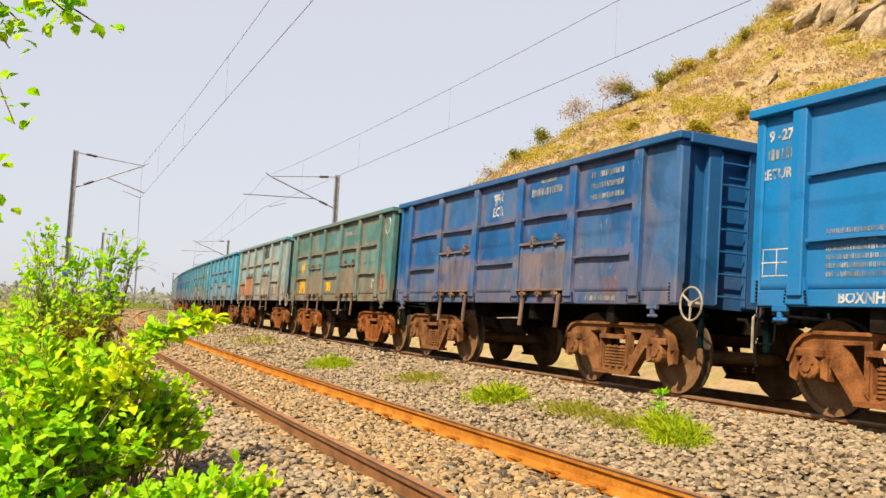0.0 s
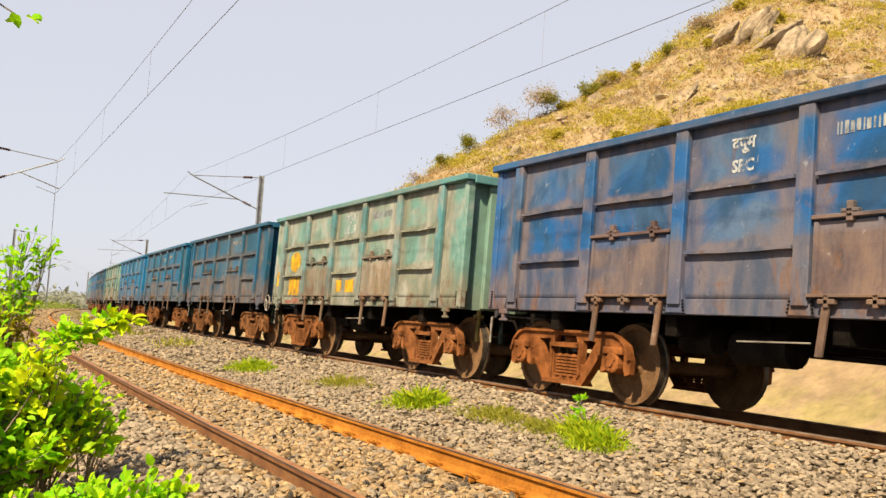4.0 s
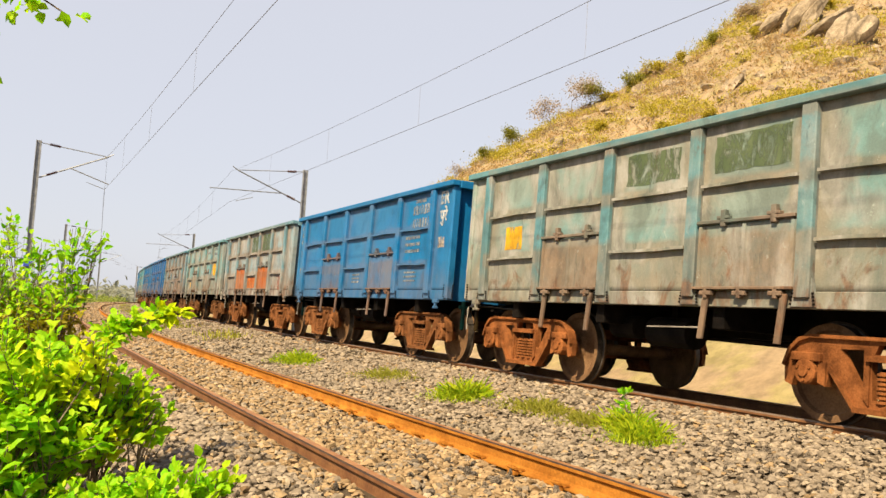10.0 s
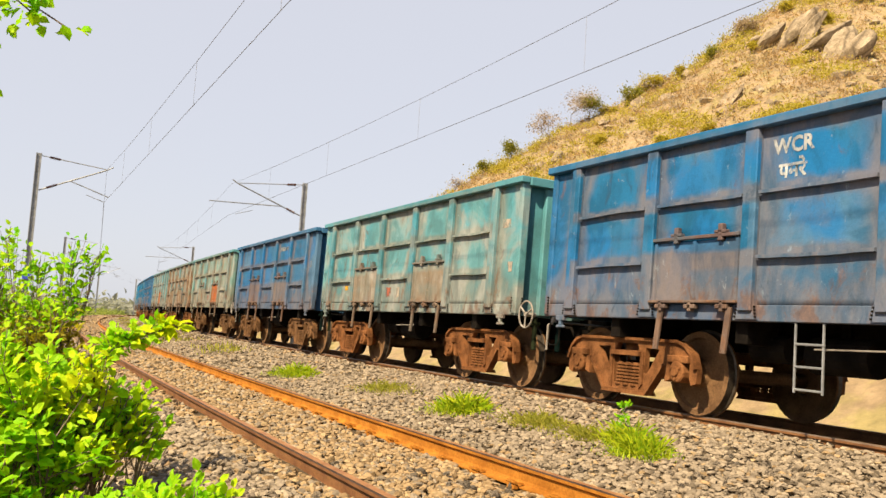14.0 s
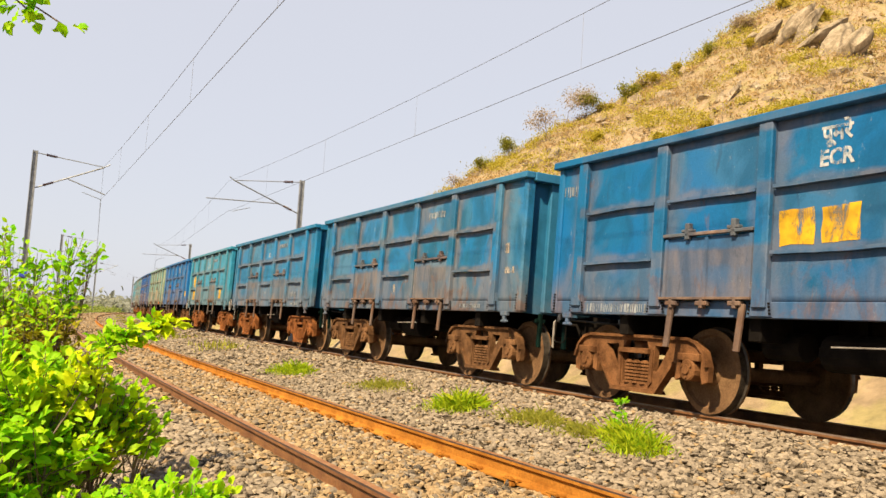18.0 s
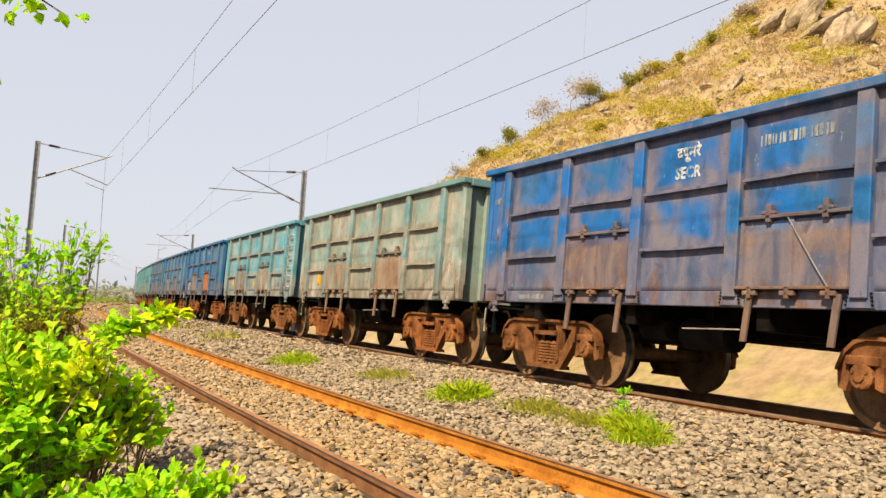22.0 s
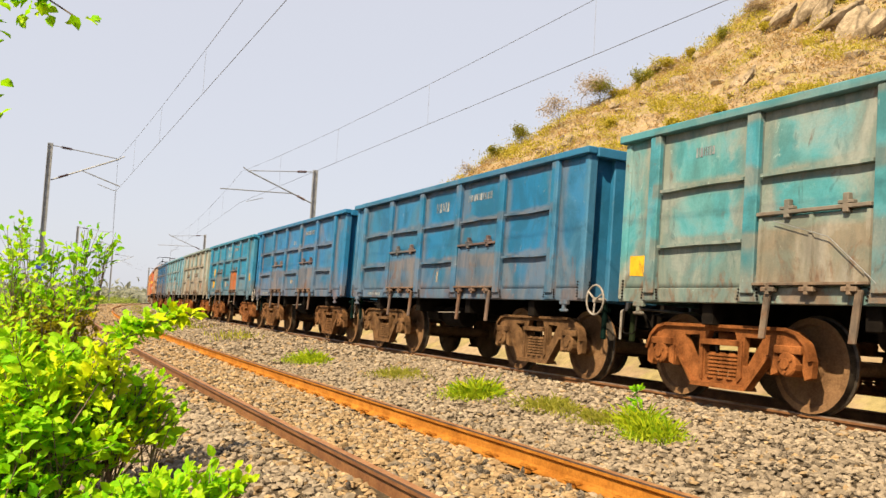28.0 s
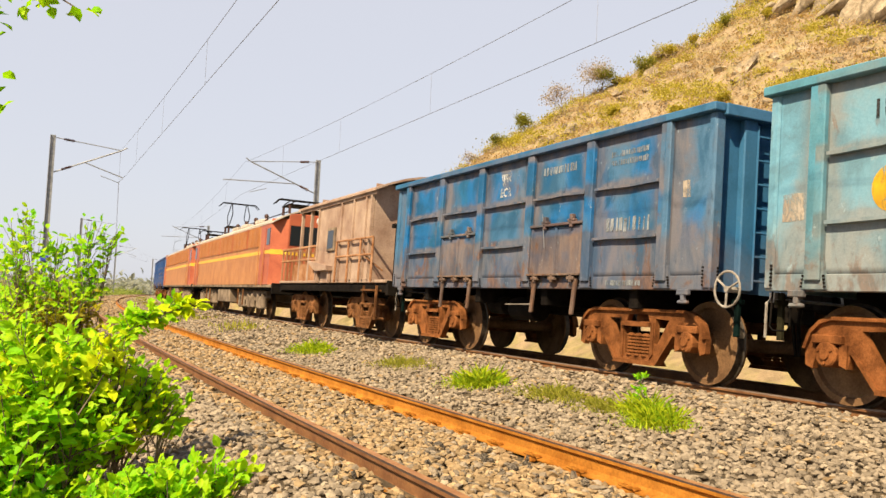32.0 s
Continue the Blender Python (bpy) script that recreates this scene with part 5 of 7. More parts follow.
shrub("shrub", [(0.45, 4.17, 0.80, 0.01), (0.57, 4.15, 0.90, 0.01), (0.69, 4.13, 0.95, 0.03), (0.74, 4.13, 0.965, 0.03)], 50, (0.06, 0.016), YELLOWLEAF, "thin sprig with a few yellow leaves", (0.12, 3.6, -0.5), 28, 3, chain=True)
shrub("shrub", [(0.370, 2.683, 0.505, 0.069), (0.473, 2.657, 0.488, 0.077), (0.576, 2.640, 0.505, 0.060), (0.636, 2.632, 0.531, 0.043), (0.292, 2.666, 0.454, 0.086), (0.430, 2.580, 0.402, 0.103)], 1300, (0.038, 0.0115), LEAF, "low leafy weed at the foot of the shrubs", (0.40, 2.75, -0.52), 26, 8, 0.7)
shrub("shrub", [(-0.2, 9.5, 0.6, 0.4), (0.1, 10.5, 0.45, 0.35), (0.0, 12.5, 0.5, 0.45), (0.2, 14.5, 0.4, 0.4), (0.3, 17, 0.3, 0.45), (0.1, 9.0, 0.3, 0.3)], 3600, (0.09, 0.028), LEAF, "bright green bushes along the edge of the ballast", (0.0, 12, -0.6), 27, 12)


def overhanging_tree():
    tree = tagged(new("roadside_tree"), "leafy tree whose thin branches hang into view", "tree")
    tree.location = (-1.6, 2.1, -0.6)
    bm = bmesh.new()
    o = Vector(tree.location)
    pts = [Vector((-1.6, 2.1, -0.7)), Vector((-1.55, 2.15, 0.8)), Vector((-1.3, 2.25, 1.9)), Vector((-0.7, 2.45, 2.05)), Vector((-0.2, 2.5, 1.86))]
    for i, (p_, q_) in enumerate(zip(pts, pts[1:])):
        r = (0.07, 0.05, 0.025, 0.012)[i]
        cyl(bm, p_ - o, q_ - o, r, 8, r * 0.7)
    rb = random.Random(31)
    items = []
    for tip, m in (((0.02, 2.5, 1.77), 46), ((0.11, 2.5, 1.745), 16), ((-0.08, 2.5, 1.72), 34), ((-0.1, 2.52, 1.655), 12), ((-0.075, 2.56, 1.47), 12), ((-0.1, 2.58, 1.28), 26)):
        a = pts[-1].lerp(pts[-2], rb.uniform(0, 0.6))
        b = Vector(tip)
        tube(bm, [a - o, a.lerp(b, 0.5) + Vector((0, 0, 0.03)) - o, b - o], 0.0025, 4)
        for _ in range(m):
            p_ = a.lerp(b, rb.uniform(0.7, 1.05)) + Vector((rb.gauss(0, 1), rb.gauss(0, 1), rb.gauss(0, 1))) * 0.028
            items.append((p_ - o, rand_dir(rb, -0.1), 0.045 * rb.uniform(0.6, 1.1), 0.014))
    part("trunk", bm, BARK, tree)
    leaf_mesh("foliage", items, LEAF, parent=tree, face=Vector((-0.5, -0.45, 0.74)))


overhanging_tree()


def grass_tuft(place, wide, tall, blades, seed, material=GRASS):
    rb = random.Random(seed)
    items = []
    for _ in range(blades):
        p_ = Vector((rb.gauss(0, 0.45) * wide[0], rb.gauss(0, 0.45) * wide[1], -0.02))
        k = max(0.2, 1.0 - (abs(p_.x / wide[0]) + abs(p_.y / wide[1])) * 0.55 + 0.35 * noise.noise(p_ * 7 + Vector((seed, 0, 0))))
        items.append((p_, Vector((rb.gauss(0, 0.7), rb.gauss(0, 0.7), 1)), tall * k * rb.uniform(0.35, 1.2), rb.uniform(0.003, 0.006)))
    ob = leaf_mesh("grass_tuft", items, material, "tuft of yellow-green grass growing in the ballast", "grass", None, "stuff", 0.1)
    ob["group"] = "grass tufts in the ballast"
    ob.location = place
    return ob


for i, (x, y, wx, wy, tall, blades, mt) in enumerate(((5.86, 10.9, 0.48, 0.50, 0.38, 1300, TUFT), (6.05, 9.3, 0.40, 0.95, 0.24, 1500, GRASS), (5.80, 7.1, 0.36, 0.46, 0.30, 1000, TUFT),
                                                 (6.05, 7.6, 0.30, 0.46, 0.34, 700, TUFT), (6.1, 14.0, 0.55, 1.0, 0.24, 1200, GRASS), (5.7, 17.9, 0.55, 1.0, 0.34, 1200, TUFT), (5.95, 8.2, 0.34, 0.6, 0.22, 900, GRASS))):
    off = RAD - math.hypot(RAD - x, y)
    grass_tuft((x, y, ground_height(y, off)), (wx, wy), tall, blades, 40 + i, mt)
shrub("tall_weed", [(6.42, 8.15, 0.12, 0.10), (6.45, 8.2, 0.30, 0.06)], 110, (0.06, 0.014), LEAF_DARK, "tall thin weed in the ballast", (6.4, 8.15, -0.05), 47, 6, 0.8, "weeds in the ballast")

rnd = random.Random(51)
items = []
for _ in range(15000):
    s, off = rnd.uniform(30, 190), 0.9 - abs(rnd.gauss(0, 2.6))
    if off > 0.9:
        continue
    p_ = on_line(s, off, -0.65) + Vector((0, 0, abs(rnd.gauss(0, 0.55))))
    items.append((p_, rand_dir(rnd), rnd.uniform(0.25, 0.6), rnd.uniform(0.08, 0.16)))
leaf_mesh("verge_bushes", items, HAZYLEAF, "hazy green bushes along the far verge", "bushes")
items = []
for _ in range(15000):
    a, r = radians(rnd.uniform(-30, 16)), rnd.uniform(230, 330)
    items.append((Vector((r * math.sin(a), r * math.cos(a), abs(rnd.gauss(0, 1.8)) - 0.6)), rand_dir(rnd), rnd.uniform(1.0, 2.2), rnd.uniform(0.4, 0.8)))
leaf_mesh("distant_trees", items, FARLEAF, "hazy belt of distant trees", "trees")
items = []
for _ in range(3200):
    s, off = rnd.uniform(12, 120), rnd.gauss(5.9, 0.35)
    if noise.noise(Vector((s * 0.23, 0, 4))) < 0.05 or s < 22:
        continue
    items.append((on_line(s, off, ground_height(s, off)), Vector((rnd.gauss(0, 0.4), rnd.gauss(0, 0.4), 1)), rnd.uniform(0.08, 0.28), 0.02))
leaf_mesh("ballast_grass", items, GRASS, "thin grass along the strip between the tracks", "grass")

# the loose stones nearest to the eye, one by one
def stone_mesh(seed):
    rb = random.Random(seed)
    bm = bmesh.new()
    bmesh.ops.create_icosphere(bm, subdivisions=1, radius=1.0)
    for _ in range(6):
        nr = Vector((rb.gauss(0, 1), rb.gauss(0, 1), rb.gauss(0, 1))).normalized()
        lim = rb.uniform(0.4, 0.75)
        for v_ in bm.verts:
            v_.co -= nr * max(0.0, v_.co.dot(nr) - lim)
    me = bpy.data.meshes.new("stone")
    bm.to_mesh(me)
    bm.free()
    me.materials.append(STONE_ONE)
    return me


def one_stone_material():
    n = Nodes("single_ballast_stone", 0.9)
    rnd_ = n.put("ObjectInfo").outputs["Random"]
    f1 = n.noise(2.0, 5)
    colr = n.ramp(rnd_, (0.0, (0.1152, 0.0936, 0.072)), (0.3, (0.2016, 0.1656, 0.1224)), (0.6, (0.3024, 0.2376, 0.1656)), (1.0, (0.1584, 0.1296, 0.1008)))
    return n.done(n.mix(0.4, colr, n.ramp(f1, (0.3, 0.2), (0.7, 0.85)), "OVERLAY"), f1, 0.1)


STONE_ONE = one_stone_material()
shapes_ = [stone_mesh(i) for i in range(12)]
bed = bpy.data.objects["ground_ballast_bed"]
rnd = random.Random(77)
for i in range(250):
    s, off = rnd.uniform(3.6, 7.0), rnd.uniform(1.2, 6.4)
    if min(abs(off - NEAR + GAUGE / 2), abs(off - NEAR - GAUGE / 2)) < 0.11:
        continue
    r = rnd.uniform(0.026, 0.046)
    st = new("stone", shapes_[i % 12])
    st.parent = bed
    st.matrix_world = Matrix.Translation(on_line(s, off, ground_height(s, off) + r * 0.7)) @ Euler((rnd.uniform(0, 6), rnd.uniform(0, 6), rnd.uniform(0, 6))).to_matrix().to_4x4() @ Matrix.Diagonal((r * rnd.uniform(0.8, 1.3), r, r * rnd.uniform(0.6, 1.0), 1))

# ---- brake van and locomotives ----
VAN = speckled("faded_pinkish_van_paint", (0.22, 0.138, 0.098), (0.36, 0.262, 0.195), 1.6, 0.75, 0.0, 0.004, 40)
VANRAIL = speckled("rust_streaked_rail_paint", (0.20, 0.085, 0.035), (0.36, 0.20, 0.11), 3.0, 0.8, 0.0, 0.004, 40)
LOCO_RED = speckled("brick_orange_loco_paint", (0.270, 0.064, 0.030), (0.360, 0.100, 0.046), 1.4, 0.5, 0.0, 0.003, 40)
LOCO_UNDER = speckled("dusty_grey_brown_running_gear", (0.0936, 0.0684, 0.0504), (0.2448, 0.1872, 0.1332), 3.0, 0.9, 0.0, 0.006, 40)
LOCO_TAN = speckled("dusty_tan_loco_paint", (0.285, 0.112, 0.038), (0.385, 0.172, 0.060), 1.4, 0.55, 0.0, 0.003, 40)
LOCO_YELLOW = speckled("yellow_loco_band", (0.504, 0.2736, 0.0216), (0.612, 0.36, 0.036), 2.0, 0.5)
LOCO_ROOF = speckled("dirty_cream_roof", (0.3168, 0.2736, 0.2232), (0.4464, 0.396, 0.3312), 1.2, 0.7)
GLASS = Nodes("dark_window_glass", 0.08).done((0.0144, 0.018, 0.0216))


def one_box(name, dims, mat, parent, bev=0.01, label=""):
    bm = bmesh.new()
    box(bm, *dims, bev)
    return part(name, bm, mat, parent, label)


def arched_roof(name, half, eaves, rise, y0, y1, mat, parent, n=9):
    bm = bmesh.new()
    top = [(-half + 2 * half * i / n, eaves + rise * (1 - (2 * i / n - 1) ** 2)) for i in range(n + 1)]
    ring = top + [(x, z - 0.05) for x, z in top[::-1]]
    a = [bm.verts.new((x, y0, z)) for x, z in ring]
    b = [bm.verts.new((x, y1, z)) for x, z in ring]
    m = len(ring)
    for i in range(m):
        k = (i + 1) % m
        bm.faces.new((a[i], a[k], b[k], b[i]))
    for i in range(n):
        bm.faces.new((a[i], a[i + 1], a[m - 2 - i], a[m - 1 - i]))
        bm.faces.new((b[i], b[i + 1], b[m - 2 - i], b[m - 1 - i]))
    bmesh.ops.recalc_face_normals(bm, faces=bm.faces[:])
    return part(name, bm, mat, parent)


def build_van():
    van = tagged(new("brake_van"), "faded pinkish-brown goods brake van with open verandas and railings", "brake van")
    one_box("floor", (-1.5, 1.5, -4.4, 5.0, 1.19, 1.26), VAN, van)
    for x in (-1.4, 1.4):
        one_box("solebar", (x - 0.05, x + 0.05, -4.3, 4.9, 0.98, 1.19), DARK, van)
    arched_roof("roof", 1.60, 3.30, 0.42, -3.65, 2.95, VAN, van)
    for sd in (-1, 1):
        x0, x1 = sorted((sd * 1.5, sd * 1.47))
        one_box("side_wall", (x0, x1, -3.3, 1.0, 1.26, 3.32), VAN, van, 0)
        xa, xb = sorted((sd * 1.5, sd * 1.55))
        for y in (-3.26, -2.9, -2.0, -1.05, 0.95):
            one_box("wall_rib", (xa, xb, y - 0.03, y + 0.03, 1.26, 3.30), VAN, van, 0.004)
        one_box("eaves_strip", (xa, xb, -3.6, 2.9, 3.18, 3.28), VAN, van, 0.004)
        w = one_box("window", (xa, xb, -0.62, 0.02, 2.0, 2.6), LOCO_UNDER, van, 0.01, "dark framed side window")
        xa, xb = sorted((sd * 1.552, sd * 1.556))
        one_box("pane", (xa, xb, -0.54, -0.06, 2.07, 2.53), GLASS, w, 0)
        bm = bmesh.new()
        prism(bm, [(-0.5, 1.62), (1.25, 1.78), (1.25, 1.72), (0.5, 1.5), (-0.5, 1.5)], sd * 1.5, sd * 1.68)
        part("seat_box", bm, VAN, van)
        for y in (-0.42, 0.6):
            one_box("box_leg", (min(sd * 1.52, sd * 1.6), max(sd * 1.52, sd * 1.6), y - 0.035, y + 0.035, 1.2, 1.52), VAN, van, 0.004)
        for z in (1.82, 2.2):
            bm = bmesh.new()
            tube(bm, [(sd * 1.6, -3.75, z), (sd * 1.6, -1.05, z)], 0.025)
            part("hand_rail", bm, VANRAIL, van)
        for y in (-3.75, -2.9, -2.0, -1.05):
            bm = bmesh.new()
            tube(bm, [(sd * 1.6, y, 1.2), (sd * 1.6, y, 2.2)], 0.028)
            part("rail_post", bm, VANRAIL, van)
        bm = bmesh.new()
        tube(bm, [(sd * 1.58, -3.05, 1.95), (sd * 1.58, -3.3, 1.75), (sd * 1.5, -4.2, 1.45)], 0.016)
        part("chain", bm, RUST, van)
        for z in (0.40, 0.70, 1.0):
            one_box("step", (min(sd * 1.35, sd * 1.65), max(sd * 1.35, sd * 1.65), -4.1, -3.3, z, z + 0.04), RUST, van, 0.004)
        for y in (-4.12, -3.28):
            one_box("step_hanger", (min(sd * 1.55, sd * 1.6), max(sd * 1.55, sd * 1.6), y - 0.02, y + 0.02, 0.38, 1.12), RUST, van, 0.004)
        for y in (1.9, 2.86):
            one_box("veranda_post", (min(sd * 1.42, sd * 1.5), max(sd * 1.42, sd * 1.5), y - 0.05, y + 0.05, 1.26, 3.34), VAN, van, 0.006)
        for z in (1.85, 2.2):
            one_box("veranda_rail", (min(sd * 1.43, sd * 1.49), max(sd * 1.43, sd * 1.49), 1.0, 4.95, z - 0.03, z + 0.03), VANRAIL, van, 0.006)
        one_box("kick_plate", (min(sd * 1.46, sd * 1.475), max(sd * 1.46, sd * 1.475), 1.0, 3.4, 1.26, 1.72), VANRAIL, van, 0)
        for i in range(9):
            y = 1.35 + i * 0.44
            one_box("baluster", (min(sd * 1.44, sd * 1.485), max(sd * 1.44, sd * 1.485), y - 0.022, y + 0.022, 1.26, 2.2), VANRAIL, van, 0)
    for i in range(7):
        x = -1.35 + i * 0.45
        one_box("baluster", (x - 0.02, x + 0.02, 4.90, 4.94, 1.26, 2.2), VANRAIL, van, 0)
    one_box("end_rail", (-1.45, 1.45, 4.90, 4.95, 2.17, 2.23), VANRAIL, van, 0)
    for y in (-3.3, 1.0):
        one_box("bulkhead", (-1.46, 1.46, y - 0.02, y + 0.02, 1.26, 3.45), VAN, van, 0)
    for y in (-4.4, 5.0):
        sd = 1 if y > 0 else -1
        one_box("head_stock", (-1.45, 1.45, y - 0.08, y + 0.08, 0.92, 1.24), DARK, van)
        bm = bmesh.new()
        box(bm, -0.1, 0.1, y + sd * 0.22 - 0.2, y + sd * 0.22 + 0.2, 0.95, 1.2, 0.02)
        part("coupler", bm, DARK, van)
    bm = bmesh.new()
    tube(bm, [(-1.3, -4.4, 1.1), (-1.3, -4.4, 2.42)], 0.035)
    box(bm, -1.40, -1.20, -4.48, -4.32, 2.38, 2.47)
    part("lamp_post", bm, DARK, van)
    one_box("centre_sill", (-0.25, 0.25, -4.3, 4.9, 0.92, 1.12), DARK, van)
    for y in (-2.45, 3.0):
        bogie(van, y)
    return van


def loco_bogie(loco, y):
    bg = one_box("bogie", (-0.9, 0.9, y - 1.9, y + 1.9, 0.62, 0.95), LOCO_UNDER, loco, 0.02, "dusty three-axle bogie frame")
    for sd in (-1, 1):
        bm = bmesh.new()
        prism(bm, [(y - 2.5, 0.95), (y + 2.5, 0.95), (y + 2.6, 0.72), (y + 1.2, 0.60), (y - 1.2, 0.60), (y - 2.6, 0.72)], sd * 1.05, sd * 1.2)
        part("side_frame", bm, LOCO_UNDER, bg)
        for e in (-1.85, 0.0, 1.85):
            bm = bmesh.new()
            box(bm, min(sd * 1.1, sd * 1.32), max(sd * 1.1, sd * 1.32), y + e - 0.22, y + e + 0.22, 0.32, 0.76, 0.04)
            for k in (-0.42, 0.42):
                cyl(bm, (sd * 1.2, y + e + k, 0.40), (sd * 1.2, y + e + k, 0.86), 0.11, 10)
            box(bm, min(sd * 1.14, sd * 1.26), max(sd * 1.14, sd * 1.26), y + e - 0.55, y + e + 0.55, 0.34, 0.42, 0.02)
            part("axle_box", bm, LOCO_UNDER, bg)
    for e in (-1.85, 0.0, 1.85):
        ob = wheelset(bg, y + e)
        ob.name = "loco_wheelset"
    return bg


def pantograph(loco, y, up):
    pg = one_box("pantograph", (-0.55, 0.55, y - 0.6, y + 0.6, 4.02, 4.06), DARK, loco, 0.004, "raised pantograph" if up else "folded pantograph")
    for sx in (-0.5, 0.5):
        for e in (-0.5, 0.5):
            bm = bmesh.new()
            cyl(bm, (sx, y + e, 3.72), (sx, y + e, 4.05), 0.05, 8)
            part("insulator", bm, INSUL, pg)
    knee, head = (4.62, 5.2) if up else (4.14, 4.24)
    reach = 0.75 if up else 0.95
    for sx in (-0.45, 0.45):
        for e in (-1, 1):
            bm = bmesh.new()
            tube(bm, [(sx, y + e * 0.1, 4.05), (sx * 0.9, y + e * reach, knee), (sx * 0.8, y + e * 0.12, head)], 0.022)
            part("arm", bm, DARK, pg)
    for e in (-0.16, 0.16):
        bm = bmesh.new()
        tube(bm, [(-0.95, y + e, head - 0.18), (-0.78, y + e, head), (0.78, y + e, head), (0.95, y + e, head - 0.18)], 0.022)
        part("contact_strip", bm, DARK, pg)
    return pg


def build_loco():
    loco = tagged(new("electric_locomotive"), "brick-orange electric locomotive with a yellow band and cream roof", "locomotive", "locomotives of the train")
    H = 9.55
    for sd in (-1, 1):
        x0, x1 = sorted((sd * 1.5, sd * 1.46))
        one_box("upper_side", (x0, x1, -H + 2.0, H - 2.0, 2.28, 3.22), LOCO_TAN, loco, 0)
        one_box("lower_side", (x0, x1, -H + 2.0, H - 2.0, 1.15, 2.16), LOCO_TAN, loco, 0)
        xa, xb = sorted((sd * 1.508, sd * 1.455))
        one_box("stripe", (xa, xb, -H + 0.42, H - 0.42, 2.16, 2.28), LOCO_YELLOW, loco, 0)
        for e in (-1, 1):
            ya, yb = sorted((e * (H - 2.0), e * (H - 0.4)))
            for nm, z0, z1, mt, out in (("cab_corner", 1.15, 3.3, LOCO_RED, 0.0), ("corner_band", 2.14, 2.30, LOCO_YELLOW, 0.008)):
                bm = bmesh.new()
                ring_ = [(sd * (1.5 + out), e * (H - 0.4)), (sd * (1.02 + out), e * (H + out)), (sd * 1.0, e * (H - 0.05)), (sd * 1.46, e * (H - 0.42))]
                lo = [bm.verts.new((x, y, z0)) for x, y in ring_]
                hi = [bm.verts.new((x, y, z1)) for x, y in ring_]
                bm.faces.new(lo), bm.faces.new(hi)
                for k in range(4):
                    bm.faces.new((lo[k], lo[(k + 1) % 4], hi[(k + 1) % 4], hi[k]))
                bmesh.ops.recalc_face_normals(bm, faces=bm.faces[:])
                part(nm, bm, mt, loco)
            one_box("cab_side", (x0, x1, ya, yb, 1.15, 2.16), LOCO_RED, loco, 0)
            one_box("cab_upper_side", (x0, x1, ya, yb, 2.28, 3.22), LOCO_RED, loco, 0)
            xc, xd = sorted((sd * 1.5, sd * 1.515))
            ya, yb = sorted((e * (H - 0.52), e * (H - 1.0)))
            one_box("cab_window", (xc, xd, ya, yb, 2.45, 3.0), GLASS, loco, 0.004)
            ya, yb = sorted((e * (H - 1.2), e * (H - 1.85)))
            dr = one_box("cab_door", (xc, xd, ya, yb, 1.22, 3.05), LOCO_RED, loco, 0.004)
            for k in (-0.42, 0.42):
                bm = bmesh.new()
                ym = (ya + yb) / 2 + k
                tube(bm, [(sd * 1.56, ym, 1.1), (sd * 1.56, ym, 2.4)], 0.014)
                part("grab_rail", bm, LOCO_TAN, dr)
        xc, xd = sorted((sd * 1.5, sd * 1.525))
        for i in range(14):
            y = -H + 2.65 + i * (2 * H - 5.3) / 13
            lv = one_box("louvre", (xc, xd, y - 0.40, y + 0.40, 2.42, 3.14), LOCO_RED if i % 3 == 2 else LOCO_TAN, loco, 0.006)
            for k in range(5):
                one_box("slat", (min(sd * 1.52, sd * 1.56), max(sd * 1.52, sd * 1.56), y - 0.34 + k * 0.15, y - 0.28 + k * 0.15, 2.46, 3.10), LOCO_TAN, lv, 0)
        one_box("solebar", (min(sd * 1.4, sd * 1.49), max(sd * 1.4, sd * 1.49), -H, H, 1.05, 1.15), LOCO_UNDER, loco, 0.01)
        for y in (-4.6, -3.6, 3.6, 4.6):
            bm = bmesh.new()
            tube(bm, [(sd * 1.42, y, 1.0), (sd * 1.42, y, 0.4)], 0.03)
            part("sand_pipe", bm, RUST, loco)
        one_box("underslung_box", (min(sd * 0.7, sd * 1.4), max(sd * 0.7, sd * 1.4), -1.5, 1.5, 0.45, 0.98), LOCO_UNDER, loco, 0.03)
    for e in (-1, 1):
        ya, yb = sorted((e * H, e * (H - 0.05)))
        fr = one_box("cab_front", (-1.03, 1.03, ya, yb, 1.15, 3.5), LOCO_RED, loco, 0.02)
        ya, yb = sorted((e * (H + 0.012), e * (H - 0.01)))
        one_box("front_band", (-1.02, 1.02, ya, yb, 2.14, 2.30), LOCO_YELLOW, fr, 0)
        for x in (-0.52, 0.52):
            one_box("windscreen", (x - 0.45, x + 0.45, ya, yb, 2.45, 3.1), GLASS, fr, 0)
        bm = bmesh.new()
        lathe(bm, [(e * (H - 0.02), 0.14), (e * (H + 0.10), 0.13), (e * (H + 0.11), 0.10)], 14, (0, 0, 3.32), "Y")
        part("headlight", bm, WHITE, fr)
        one_box("buffer_beam", (-1.45, 1.45, min(e * H, e * (H + 0.12)), max(e * H, e * (H + 0.12)), 0.85, 1.2), DARK, loco, 0.02)
        for x in (-0.98, 0.98):
            bm = bmesh.new()
            lathe(bm, [(e * (H + 0.1), 0.1), (e * (H + 0.45), 0.1), (e * (H + 0.46), 0.24), (e * (H + 0.5), 0.22)], 14, (x, 0, 1.08), "Y")
            part("buffer", bm, DARK, loco)
        one_box("coupler", (-0.1, 0.1, min(e * H, e * (H + 0.55)), max(e * H, e * (H + 0.55)), 0.95, 1.18), DARK, loco, 0.02)
        loco_bogie(loco, e * 5.2)
    arched_roof("roof", 1.52, 3.20, 0.52, -H, H, LOCO_ROOF, loco)
